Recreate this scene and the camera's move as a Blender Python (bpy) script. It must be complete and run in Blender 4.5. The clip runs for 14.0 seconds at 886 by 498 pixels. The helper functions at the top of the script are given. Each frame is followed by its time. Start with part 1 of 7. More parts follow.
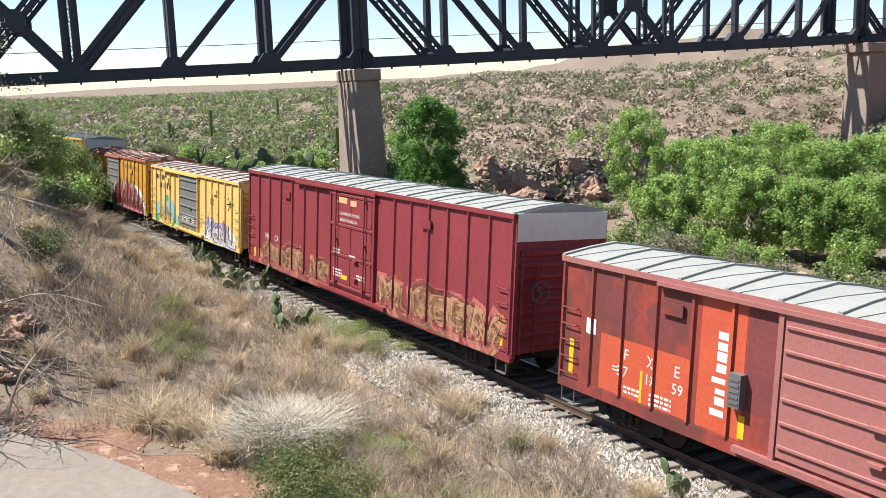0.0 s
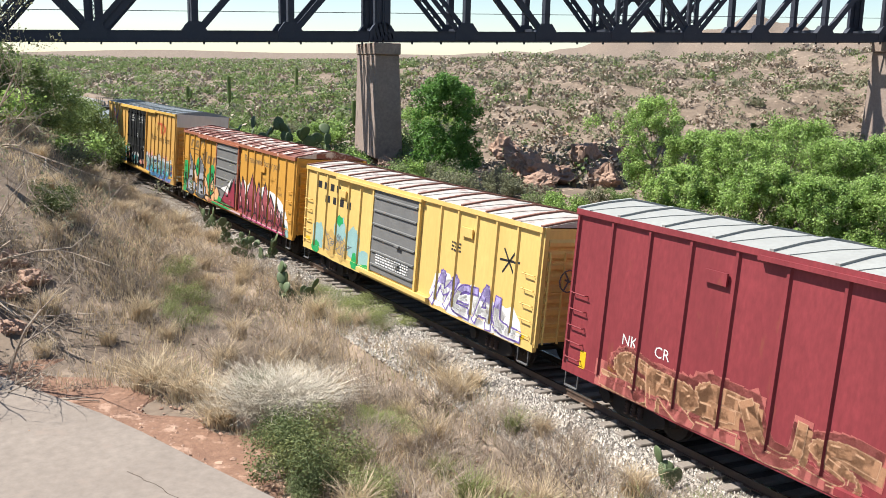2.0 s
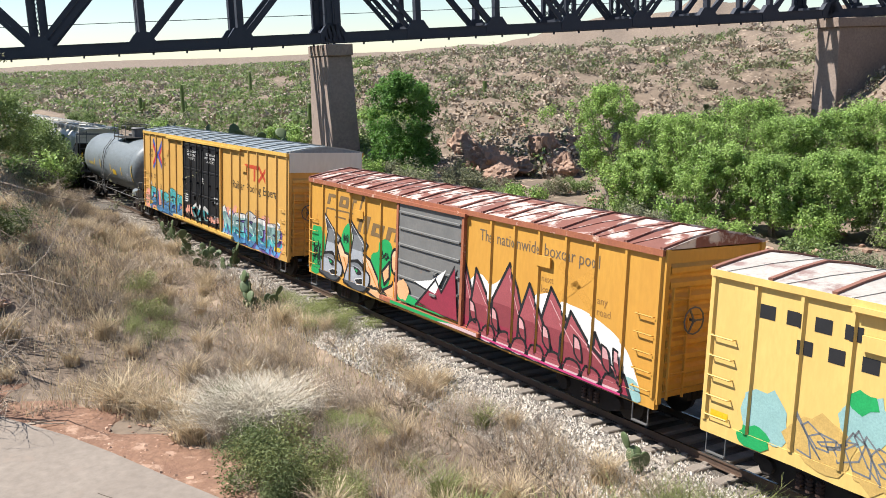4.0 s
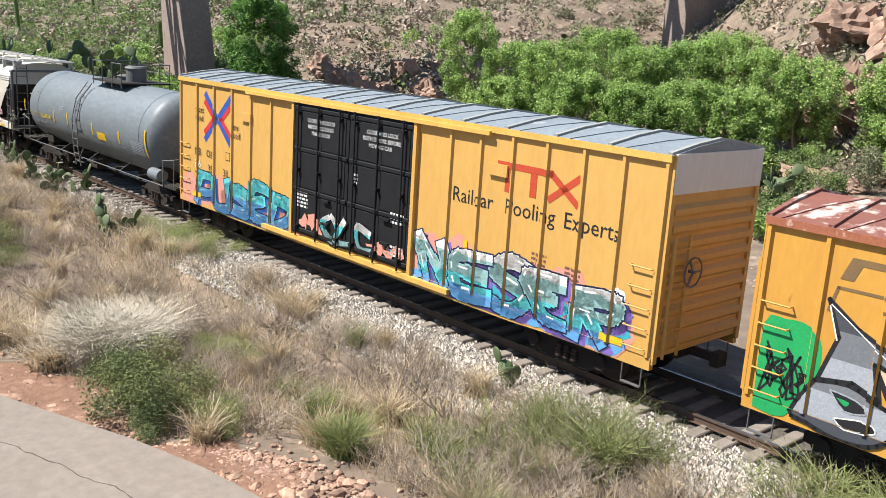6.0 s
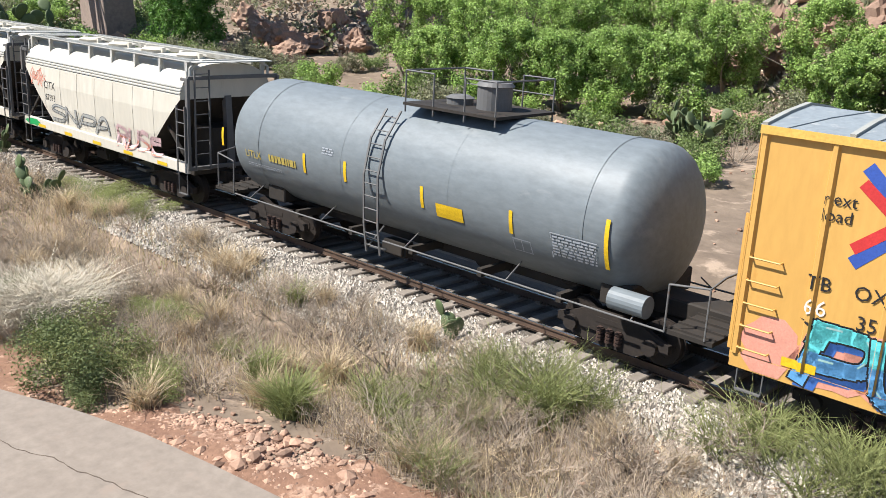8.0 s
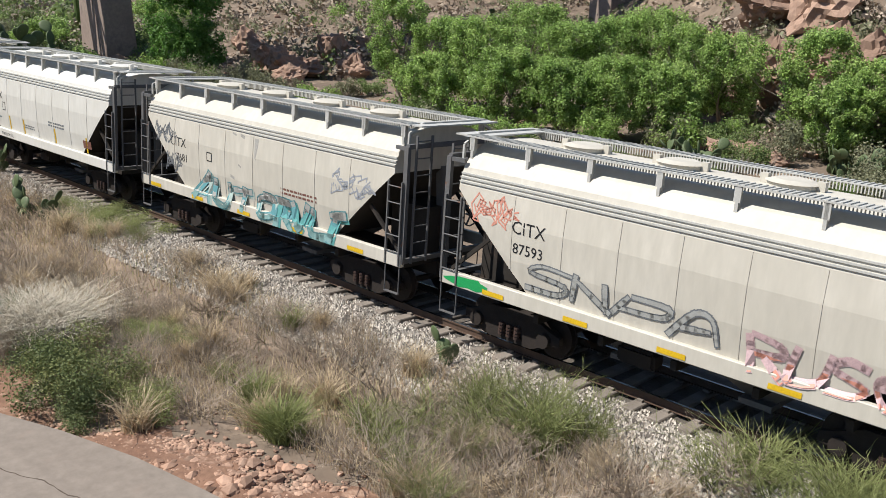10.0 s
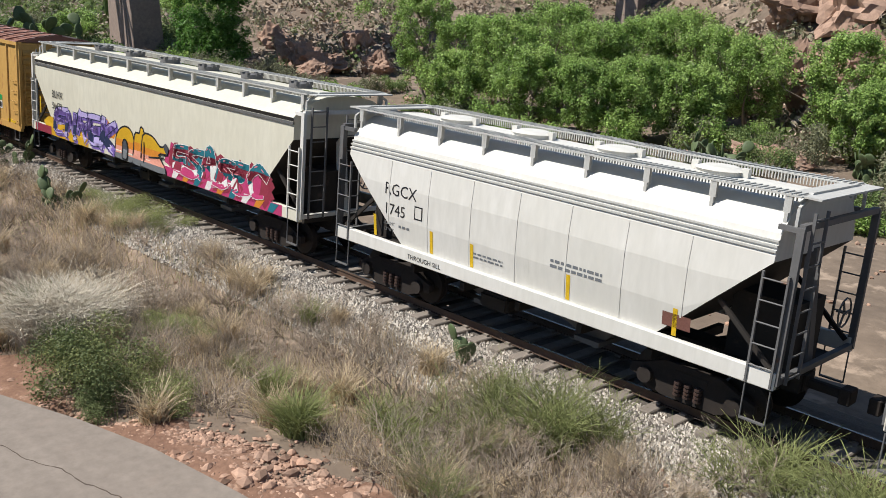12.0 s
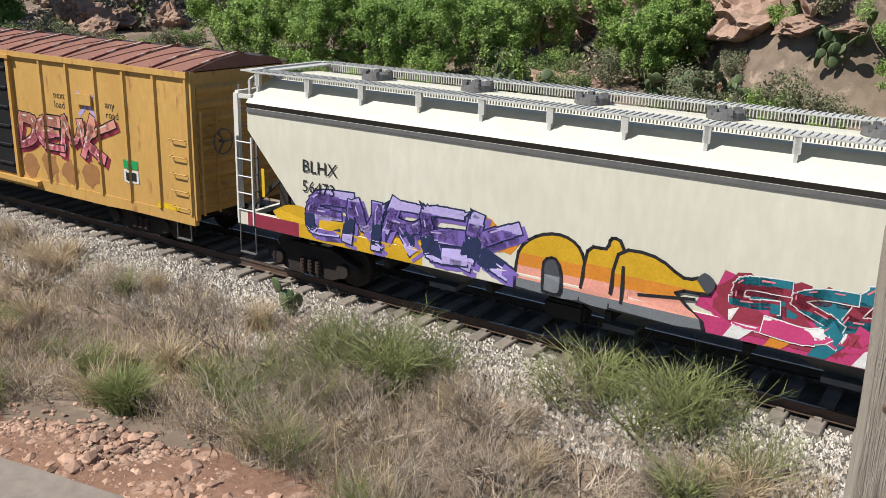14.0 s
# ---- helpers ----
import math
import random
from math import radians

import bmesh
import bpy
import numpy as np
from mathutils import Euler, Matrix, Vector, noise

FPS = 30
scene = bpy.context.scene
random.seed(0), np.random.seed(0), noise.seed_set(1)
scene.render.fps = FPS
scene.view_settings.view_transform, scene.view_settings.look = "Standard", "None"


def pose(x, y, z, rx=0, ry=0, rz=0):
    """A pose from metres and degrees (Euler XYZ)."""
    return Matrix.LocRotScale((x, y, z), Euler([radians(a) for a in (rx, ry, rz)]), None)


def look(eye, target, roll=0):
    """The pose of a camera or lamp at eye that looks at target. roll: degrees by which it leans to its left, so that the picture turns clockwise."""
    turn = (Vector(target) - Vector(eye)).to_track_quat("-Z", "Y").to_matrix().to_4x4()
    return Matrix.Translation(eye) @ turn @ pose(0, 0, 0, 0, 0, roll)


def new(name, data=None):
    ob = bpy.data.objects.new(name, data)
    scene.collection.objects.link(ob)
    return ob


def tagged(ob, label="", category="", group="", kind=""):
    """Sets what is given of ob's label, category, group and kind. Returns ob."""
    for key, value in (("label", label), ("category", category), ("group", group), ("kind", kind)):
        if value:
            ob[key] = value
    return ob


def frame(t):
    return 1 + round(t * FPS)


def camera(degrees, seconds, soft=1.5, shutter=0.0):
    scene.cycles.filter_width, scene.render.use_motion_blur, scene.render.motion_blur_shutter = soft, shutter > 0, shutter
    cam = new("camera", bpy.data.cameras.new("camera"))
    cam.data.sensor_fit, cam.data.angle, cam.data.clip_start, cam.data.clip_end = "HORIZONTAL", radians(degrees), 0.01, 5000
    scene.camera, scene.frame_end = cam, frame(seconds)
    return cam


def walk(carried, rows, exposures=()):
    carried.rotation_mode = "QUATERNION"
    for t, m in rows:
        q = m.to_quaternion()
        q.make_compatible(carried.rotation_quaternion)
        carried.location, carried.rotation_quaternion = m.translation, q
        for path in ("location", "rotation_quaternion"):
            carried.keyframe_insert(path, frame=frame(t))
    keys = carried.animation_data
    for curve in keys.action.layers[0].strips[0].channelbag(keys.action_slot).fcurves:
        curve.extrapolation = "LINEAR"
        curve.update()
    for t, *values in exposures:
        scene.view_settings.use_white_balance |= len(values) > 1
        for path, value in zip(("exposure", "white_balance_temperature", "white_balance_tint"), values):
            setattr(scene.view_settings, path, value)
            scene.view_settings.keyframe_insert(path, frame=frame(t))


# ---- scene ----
FOV = 51.54
# seconds, eye x y z, yaw, pitch, lean to the right
CAM_ROWS = [
    (0.0, 0.065, 0.010, 7.762, 58.69, -9.96, 1.85),
    (0.5, 0.063, 0.023, 7.768, 58.68, -10.63, 1.49),
    (1.0, 0.074, 0.040, 7.760, 59.22, -11.35, 0.79),
    (1.5, 0.082, 0.052, 7.755, 59.98, -11.49, -0.63),
    (2.0, 0.152, 0.105, 7.742, 59.44, -11.29, -1.10),
    (2.2, 0.173, 0.117, 7.744, 59.84, -10.86, -1.18),
    (4.3, 0.322, 0.175, 7.875, 56.44, -12.40, 2.98),
    (4.5, 0.309, 0.140, 7.858, 55.66, -13.35, 3.78),
    (5.0, 0.231, 0.037, 7.778, 51.35, -13.08, 3.70),
    (5.5, 0.137, -0.059, 7.688, 49.10, -14.09, 1.85),
    (6.0, 0.070, -0.094, 7.648, 48.19, -16.13, -0.21),
    (6.5, -0.058, -0.087, 7.625, 45.74, -19.91, -1.71),
    (7.0, -0.104, -0.066, 7.612, 45.04, -20.54, -2.01),
    (7.5, -0.138, -0.048, 7.610, 44.46, -19.80, -0.38),
    (8.0, -0.139, -0.040, 7.630, 43.92, -19.16, 0.25),
    (8.2, -0.137, -0.052, 7.622, 43.55, -18.89, 0.23),
    (10.3, -0.152, -0.032, 7.656, 43.84, -17.53, -0.79),
    (10.5, -0.152, -0.017, 7.661, 44.01, -17.54, -1.03),
    (11.0, -0.140, -0.001, 7.665, 44.40, -17.65, -1.12),
    (11.5, -0.123, 0.008, 7.666, 44.91, -17.66, -1.26),
    (12.0, -0.116, -0.004, 7.653, 45.05, -17.75, -1.29),
    (12.5, -0.142, 0.015, 7.637, 44.51, -17.99, -1.46),
    (13.0, -0.149, 0.054, 7.632, 39.99, -19.13, -0.52),
    (13.5, -0.134, 0.069, 7.625, 34.06, -20.98, 0.82),
    (14.0, -0.109, 0.051, 7.613, 33.25, -21.12, 0.89),
]
# seconds and metres that the train has rolled
TRAIN_ROWS = [(0.0, -3.08), (0.5, 2.24), (1.0, 7.56), (1.5, 12.88), (2.0, 18.20), (2.2, 20.34), (4.3, 42.92), (4.5, 45.06), (5.0, 50.38), (5.5, 55.68), (6.0, 60.99), (6.5, 66.33), (7.0, 71.69), (7.5, 77.05), (8.0, 82.34), (8.2, 84.44), (10.3, 106.20), (10.5, 108.28), (11.0, 113.52), (11.5, 118.79), (12.0, 124.08), (12.5, 129.36), (13.0, 134.65), (13.5, 139.94), (14.0, 145.22)]
TRACK_Y, TRACK_Z, CANT = 14.50, -0.05, -4.5   # track centre, rail top, superelevation

cam = camera(FOV, 14.0, soft=0.75)
walk(cam, [(t, pose(x, y, z, 90 + p, 0, w) @ pose(0, 0, 0, 0, 0, -r)) for t, x, y, z, w, p, r in CAM_ROWS],
     exposures=((0.0, 1.13), (5.0, 1.05), (8.2, 1.08), (10.3, 0.48), (12.5, 0.46), (14.0, 0.46)))

# ---- light: high sun from behind the camera, clear desert sky ----
SUN_FROM = Vector((-0.38, -0.42, 0.825)).normalized()
world = bpy.data.worlds.new("world")
scene.world = world
world.use_nodes = True
wn = world.node_tree.nodes
sky = wn.new("ShaderNodeTexSky")
sky.sky_type, sky.sun_disc = "NISHITA", False
sky.sun_elevation = math.asin(SUN_FROM.z)
sky.sun_rotation = math.atan2(SUN_FROM.x, SUN_FROM.y)
sky.air_density, sky.dust_density, sky.ozone_density = 1.0, 0.15, 3.0
wn["Background"].inputs["Strength"].default_value = 0.074
world.node_tree.links.new(sky.outputs[0], wn["Background"].inputs["Color"])
sun_data = bpy.data.lights.new("sun", "SUN")
sun_data.energy, sun_data.angle, sun_data.color = 4.9, radians(0.55), (1.0, 0.97, 0.925)
sun = new("sun", sun_data)
sun.matrix_basis = look(SUN_FROM * 50, (0, 0, 0))

# ---- materials ----
def mat(name, c1, c2=None, scale=2.0, rough=0.75, metal=0.0, bump=0.0, bscale=30.0, c3=None, s3=8.0, t3=0.6, stretch=(1, 1, 1), space="Object", spec=0.3, island=0.0, objrand=0.0, grain=0.72, leaf=0.0):
    """Two-scale colour variation, an optional third tone in patches, fine relief."""
    m = bpy.data.materials.new(name)
    m.use_nodes = True
    n, l = m.node_tree.nodes, m.node_tree.links
    b = n["Principled BSDF"]
    b.inputs["Roughness"].default_value, b.inputs["Metallic"].default_value = rough, metal
    b.inputs["Specular IOR Level"].default_value = spec
    c2 = c2 or tuple(v * 0.8 for v in c1)
    if space == "World":
        src = n.new("ShaderNodeNewGeometry").outputs["Position"]
    else:
        src = n.new("ShaderNodeTexCoord").outputs[space]
    mp = n.new("ShaderNodeMapping")
    mp.inputs["Scale"].default_value = stretch
    l.new(src, mp.inputs["Vector"])

    def noise_at(sc, det=6.0):
        t = n.new("ShaderNodeTexNoise")
        t.inputs["Scale"].default_value, t.inputs["Detail"].default_value, t.inputs["Roughness"].default_value = sc, det, 0.62
        l.new(mp.outputs[0], t.inputs["Vector"])
        return t.outputs["Fac"]

    def ramp(fac, lo, hi):
        r = n.new("ShaderNodeMapRange")
        r.inputs["From Min"].default_value, r.inputs["From Max"].default_value = lo, hi
        l.new(fac, r.inputs["Value"])
        return r.outputs[0]

    def mix(fac, a, c):
        x = n.new("ShaderNodeMix")
        x.data_type = "RGBA"
        if isinstance(fac, float):
            x.inputs["Factor"].default_value = fac
        else:
            l.new(fac, x.inputs["Factor"])
        for sock, v in ((x.inputs[6], a), (x.inputs[7], c)):
            if isinstance(v, tuple):
                sock.default_value = (*v, 1)
            else:
                l.new(v, sock)
        return x.outputs[2]

    col = mix(ramp(noise_at(scale), 0.35, 0.65), c1, c2)
    col = mix(ramp(noise_at(scale * 9.0, 3.0), 0.3, 0.9), col, tuple(v * grain for v in c2))
    if c3:
        col = mix(ramp(noise_at(s3, 8.0), t3, t3 + 0.09), col, c3)
    if island or objrand:
        h = n.new("ShaderNodeHueSaturation")
        r = n.new("ShaderNodeMapRange")
        amt = island or objrand
        r.inputs["To Min"].default_value, r.inputs["To Max"].default_value = 1 - amt, 1 + amt
        if island:
            l.new(n.new("ShaderNodeNewGeometry").outputs["Random Per Island"], r.inputs["Value"])
        else:
            l.new(n.new("ShaderNodeObjectInfo").outputs["Random"], r.inputs["Value"])
        l.new(r.outputs[0], h.inputs["Value"])
        l.new(col, h.inputs["Color"])
        col = h.outputs[0]
    l.new(col, b.inputs["Base Color"])
    if bump:
        bp = n.new("ShaderNodeBump")
        bp.inputs["Strength"].default_value, bp.inputs["Distance"].default_value = min(1, bump), 0.03 * bump
        l.new(noise_at(bscale, 4.0), bp.inputs["Height"])
        l.new(bp.outputs[0], b.inputs["Normal"])
    if leaf:
        tr = n.new("ShaderNodeBsdfTranslucent")
        mx = n.new("ShaderNodeMixShader")
        mx.inputs[0].default_value = leaf
        l.new(col, tr.inputs["Color"])
        l.new(b.outputs[0], mx.inputs[1])
        l.new(tr.outputs[0], mx.inputs[2])
        l.new(mx.outputs[0], n["Material Output"].inputs["Surface"])
    return m


RUST = (0.16, 0.07, 0.035)
M_RED = mat("oxide_red_paint", (0.25, 0.04, 0.046), (0.20, 0.032, 0.037), 1.2, 0.55, bump=0.1, c3=(0.2, 0.05, 0.035), s3=2.5, t3=0.62, stretch=(1, 1, .35))
M_FXE = mat("faded_red_paint", (0.30, 0.052, 0.036), (0.21, 0.042, 0.032), 0.9, 0.6, bump=0.1, c3=(0.13, 0.038, 0.032), s3=1.1, t3=0.47, stretch=(1, 1, .5))
M_FXDOOR = mat("pink_faded_door_paint", (0.34, 0.13, 0.115), (0.30, 0.115, 0.10), 1.5, 0.6, c3=(0.25, 0.05, 0.04), s3=2.5, t3=0.64)
M_YELLOW = mat("pale_yellow_paint", (0.66, 0.46, 0.15), (0.60, 0.40, 0.125), 1.2, 0.55, bump=0.1, c3=(0.40, 0.2, 0.05), s3=4, t3=0.68, stretch=(1, 1, .3), grain=0.88)
M_ORANGE = mat("orange_yellow_paint", (0.55, 0.29, 0.052), (0.49, 0.245, 0.045), 1.2, 0.5, bump=0.1, c3=(0.28, 0.12, 0.03), s3=4, t3=0.67, stretch=(1, 1, .3), grain=0.88)
M_TTX = mat("clean_yellow_paint", (0.56, 0.325, 0.09), (0.52, 0.295, 0.08), 1.0, 0.45, c3=(0.42, 0.2, 0.04), s3=3, t3=0.7, stretch=(1, 1, .3), grain=0.88)
M_TTXTRIM = mat("light_yellow_trim", (0.68, 0.42, 0.10), None, 2, 0.45)
M_Y2 = mat("dusty_yellow_paint", (0.54, 0.325, 0.095), (0.47, 0.27, 0.075), 1.2, 0.6, bump=0.1, c3=(0.30, 0.13, 0.05), s3=3, t3=0.6, stretch=(1, 1, .35), grain=0.88)
M_ROOFGREY = mat("galvanised_roof", (0.33, 0.33, 0.30), (0.28, 0.28, 0.255), 1.0, 0.6, bump=0.1, c3=(0.25, 0.24, 0.215), s3=3, t3=0.62, grain=0.88)
M_ROOFBLUE = mat("blue_grey_roof", (0.24, 0.27, 0.285), (0.20, 0.225, 0.24), 1.0, 0.5, c3=(0.32, 0.33, 0.33), s3=2, t3=0.6)
M_ROOFRUST = mat("rusted_roof_with_white_patches", (0.17, 0.07, 0.055), (0.22, 0.085, 0.06), 1.0, 0.8, bump=0.2, c3=(0.55, 0.46, 0.40), s3=1.3, t3=0.50)
M_ROOFBROWN = mat("brown_rusted_roof", (0.20, 0.09, 0.07), (0.26, 0.12, 0.08), 1.0, 0.8, bump=0.2, c3=(0.45, 0.28, 0.14), s3=1.4, t3=0.6)
M_ROOFWHITE = mat("scuffed_white_roof", (0.46, 0.43, 0.38), (0.37, 0.33, 0.29), 1.4, 0.65, c3=(0.24, 0.16, 0.14), s3=1.6, t3=0.55)
M_DOORGREY = mat("weathered_grey_door", (0.13, 0.13, 0.125), (0.17, 0.165, 0.155), 1.3, 0.6, c3=(0.24, 0.13, 0.08), s3=2.0, t3=0.64)
M_DOORBLACK = mat("black_door_paint", (0.010, 0.010, 0.011), (0.016, 0.016, 0.017), 2, 0.6, spec=0.2)
M_TANK = mat("grey_tank_paint", (0.165, 0.188, 0.20), (0.148, 0.168, 0.178), 0.8, 0.5, bump=0.05, c3=(0.185, 0.20, 0.205), s3=1.5, t3=0.62, stretch=(.4, 1, 1))
M_HOPPER = mat("off_white_hopper_paint", (0.58, 0.54, 0.46), (0.50, 0.465, 0.39), 0.7, 0.55, c3=(0.40, 0.36, 0.28), s3=1.6, t3=0.66, stretch=(1, 1, .25), grain=0.88)
M_HOPPERW = mat("white_hopper_paint", (0.65, 0.63, 0.58), (0.59, 0.57, 0.51), 0.7, 0.5, c3=(0.45, 0.43, 0.37), s3=1.8, t3=0.69, stretch=(1, 1, .25), grain=0.88)
M_CREAM = mat("cream_hopper_paint", (0.62, 0.59, 0.48), (0.57, 0.54, 0.43), 0.8, 0.5, c3=(0.5, 0.42, 0.28), s3=1.5, t3=0.7, stretch=(1, 1, .3), grain=0.88)
M_GREYSTEEL = mat("dark_grey_steel", (0.10, 0.10, 0.10), (0.14, 0.135, 0.13), 2, 0.6, c3=RUST, s3=3, t3=0.64)
M_GRATE = mat("galvanised_walkway", (0.56, 0.55, 0.51), (0.47, 0.46, 0.42), 6, 0.6, 0.1)
# underframe black; also stands in for shade on the hoppers' slope faces
M_UNDER = mat("black_underframe_and_slope_shade", (0.02, 0.018, 0.016), (0.035, 0.028, 0.022), 2, 0.8, c3=(0.06, 0.04, 0.03), s3=3, t3=0.6)
M_TRUCK = mat("oily_cast_truck", (0.032, 0.024, 0.019), (0.022, 0.017, 0.014), 5, 0.85, bump=0.2)
M_WHEEL = mat("worn_wheel_steel", (0.045, 0.034, 0.028), (0.03, 0.025, 0.022), 5, 0.55, 0.3)
M_RAIL = mat("rusty_rail", (0.16, 0.10, 0.07), (0.11, 0.075, 0.055), 3, 0.6, 0.3, space="World")
M_RAILTOP = mat("polished_rail_head", (0.4, 0.38, 0.36), None, 6, 0.25, 0.9, space="World")
M_TIE = mat("concrete_tie", (0.26, 0.22, 0.185), (0.20, 0.17, 0.14), 4, 0.9, bump=0.2, objrand=0.12)
M_BLACK = mat("black_stencil_paint", (0.02, 0.02, 0.022), None, 3, 0.6)
M_WHITE = mat("white_stencil_paint", (0.75, 0.74, 0.70), None, 3, 0.6)
M_YPAINT = mat("yellow_safety_stripe", (0.75, 0.48, 0.02), None, 3, 0.5)
M_BRIDGE = mat("bridge_black_paint", (0.030, 0.036, 0.052), (0.040, 0.044, 0.058), 1.0, 0.6, c3=(0.06, 0.04, 0.035), s3=2, t3=0.68, space="World")
M_PIER = mat("old_pier_concrete", (0.30, 0.235, 0.19), (0.25, 0.19, 0.155), 0.5, 0.9, bump=0.3, bscale=6, c3=(0.17, 0.13, 0.11), s3=0.6, t3=0.6, space="World")
M_GROUND = mat("dry_desert_soil", (0.235, 0.178, 0.128), (0.165, 0.123, 0.09), 0.16, 0.95, bump=1.0, bscale=5, c3=(0.31, 0.235, 0.172), s3=0.9, t3=0.56, space="World", grain=0.6)
M_BALLAST = mat("limestone_ballast", (0.58, 0.53, 0.455), (0.48, 0.43, 0.365), 0.5, 0.9, island=0.45, space="World")
# bed toned dark: oil stain, and painted-in shade beneath the train
M_BALLASTBED = mat("ballast_bed", (0.15, 0.13, 0.11), (0.10, 0.085, 0.07), 9, 0.95, bump=1.0, bscale=25, c3=(0.07, 0.06, 0.05), s3=16, t3=0.56, space="World")
M_CONCRETE = mat("sunlit_slope_concrete", (0.245, 0.205, 0.168), (0.215, 0.178, 0.145), 0.5, 0.9, bump=0.25, bscale=40, c3=(0.225, 0.18, 0.145), s3=1.5, t3=0.6, space="World")
M_ROCK = mat("red_brown_rock", (0.38, 0.255, 0.185), (0.28, 0.18, 0.13), 1.6, 0.95, bump=1.0, bscale=4, c3=(0.15, 0.105, 0.08), s3=1.6, t3=0.64, objrand=0.2)
M_RUBBLE = mat("broken_rubble", (0.43, 0.29, 0.21), (0.34, 0.205, 0.14), 1.5, 0.95, bump=0.4, bscale=15, island=0.4, space="World")
M_LEAF = mat("cottonwood_leaf", (0.34, 0.45, 0.13), (0.25, 0.37, 0.10), 0.35, 0.5, island=0.5, space="World", leaf=0.45, grain=0.85)
M_LEAFR = mat("dense_green_leaf", (0.15, 0.29, 0.06), (0.11, 0.23, 0.05), 0.5, 0.5, island=0.35, space="World", leaf=0.4, grain=0.85)
M_LEAFD = mat("mesquite_leaf", (0.21, 0.275, 0.095), (0.165, 0.225, 0.075), 0.4, 0.6, island=0.35, space="World", leaf=0.4, grain=0.85)
M_LEAFG = mat("grey_green_leaf", (0.26, 0.26, 0.155), (0.21, 0.215, 0.125), 0.4, 0.7, island=0.35, space="World", leaf=0.35, grain=0.85)
M_THICK = mat("dark_bush_leaf", (0.155, 0.18, 0.07), (0.11, 0.14, 0.05), 0.7, 0.7, island=0.4, space="World", leaf=0.25, grain=0.85)
M_BARK = mat("pale_bark", (0.30, 0.25, 0.20), (0.20, 0.16, 0.125), 5, 0.9, bump=0.3, space="World")
M_TWIG = mat("dry_grey_twig", (0.41, 0.34, 0.265), (0.31, 0.245, 0.185), 0.6, 0.9, island=0.3, space="World")
M_STRAW = mat("dry_straw_grass", (0.63, 0.52, 0.36), (0.50, 0.39, 0.25), 0.5, 0.85, island=0.35, space="World", leaf=0.3)
M_PALEGRASS = mat("bleached_grass", (0.62, 0.56, 0.45), (0.52, 0.46, 0.36), 0.8, 0.85, island=0.25, space="World")
M_GREENGRASS = mat("green_shrub_stem", (0.29, 0.31, 0.125), (0.235, 0.26, 0.095), 0.8, 0.8, island=0.35, space="World", leaf=0.3)
M_PEAR = mat("prickly_pear_pad", (0.11, 0.15, 0.065), (0.085, 0.115, 0.05), 4, 0.6, bump=0.15, bscale=60, c3=(0.20, 0.20, 0.10), s3=9, t3=0.6)
M_REDSOIL = mat("red_brown_soil", (0.27, 0.155, 0.10), (0.20, 0.11, 0.072), 0.8, 0.95, bump=1.0, bscale=9, c3=(0.34, 0.22, 0.155), s3=2.0, t3=0.56, space="World", grain=0.6)


# ---- building helpers ----
def link(name, bm, material, parent=None, label="", smooth=False):
    me = bpy.data.meshes.new(name)
    bm.to_mesh(me)
    bm.free()
    for m in (material if isinstance(material, (list, tuple)) else [material]):
        me.materials.append(m)
    if smooth:
        me.polygons.foreach_set("use_smooth", [True] * len(me.polygons))
    ob = new(name, me)
    ob.parent = parent
    if label:
        tagged(ob, label)
    return ob


part = link


def raw(name, verts, faces, material, parent=None, smooth=False):
    me = bpy.data.meshes.new(name)
    me.from_pydata(verts, [], faces)
    me.materials.append(material)
    if smooth:
        me.polygons.foreach_set("use_smooth", [True] * len(me.polygons))
    ob = new(name, me)
    ob.parent = parent
    return ob


def box(bm, x0, x1, y0, y1, z0, z1, mi=0):
    v = [bm.verts.new((x, y, z)) for x in (x0, x1) for y in (y0, y1) for z in (z0, z1)]
    for f in ((0, 1, 3, 2), (4, 6, 7, 5), (0, 4, 5, 1), (2, 3, 7, 6), (0, 2, 6, 4), (1, 5, 7, 3)):
        bm.faces.new([v[i] for i in f]).material_index = mi
    return v


def bar(bm, a, b, w, h=None, n=0):
    """A square or round (n sides) bar from a to b."""
    a, b = Vector(a), Vector(b)
    d = (b - a).normalized()
    s = d.cross(Vector((0, 0, 1)))
    s = s.normalized() if s.length > 1e-4 else Vector((1, 0, 0))
    u = s.cross(d)
    h = h or w
    if n:
        ring = [(math.cos(2 * math.pi * i / n) * w / 2, math.sin(2 * math.pi * i / n) * h / 2) for i in range(n)]
    else:
        ring = [(-w / 2, -h / 2), (w / 2, -h / 2), (w / 2, h / 2), (-w / 2, h / 2)]
    lo = [bm.verts.new(a + s * p + u * q) for p, q in ring]
    hi = [bm.verts.new(b + s * p + u * q) for p, q in ring]
    k = len(ring)
    for i in range(k):
        bm.faces.new((lo[i], lo[(i + 1) % k], hi[(i + 1) % k], hi[i]))
    bm.faces.new(lo[::-1])
    bm.faces.new(hi)


def bevel(bm, w, seg=1):
    bmesh.ops.bevel(bm, geom=list(bm.edges), offset=w, segments=seg, affect="EDGES", clamp_overlap=True)
    return bm


def ss(a, b, x):
    t = np.clip((x - a) / (b - a), 0, 1)
    return t * t * (3 - 2 * t)


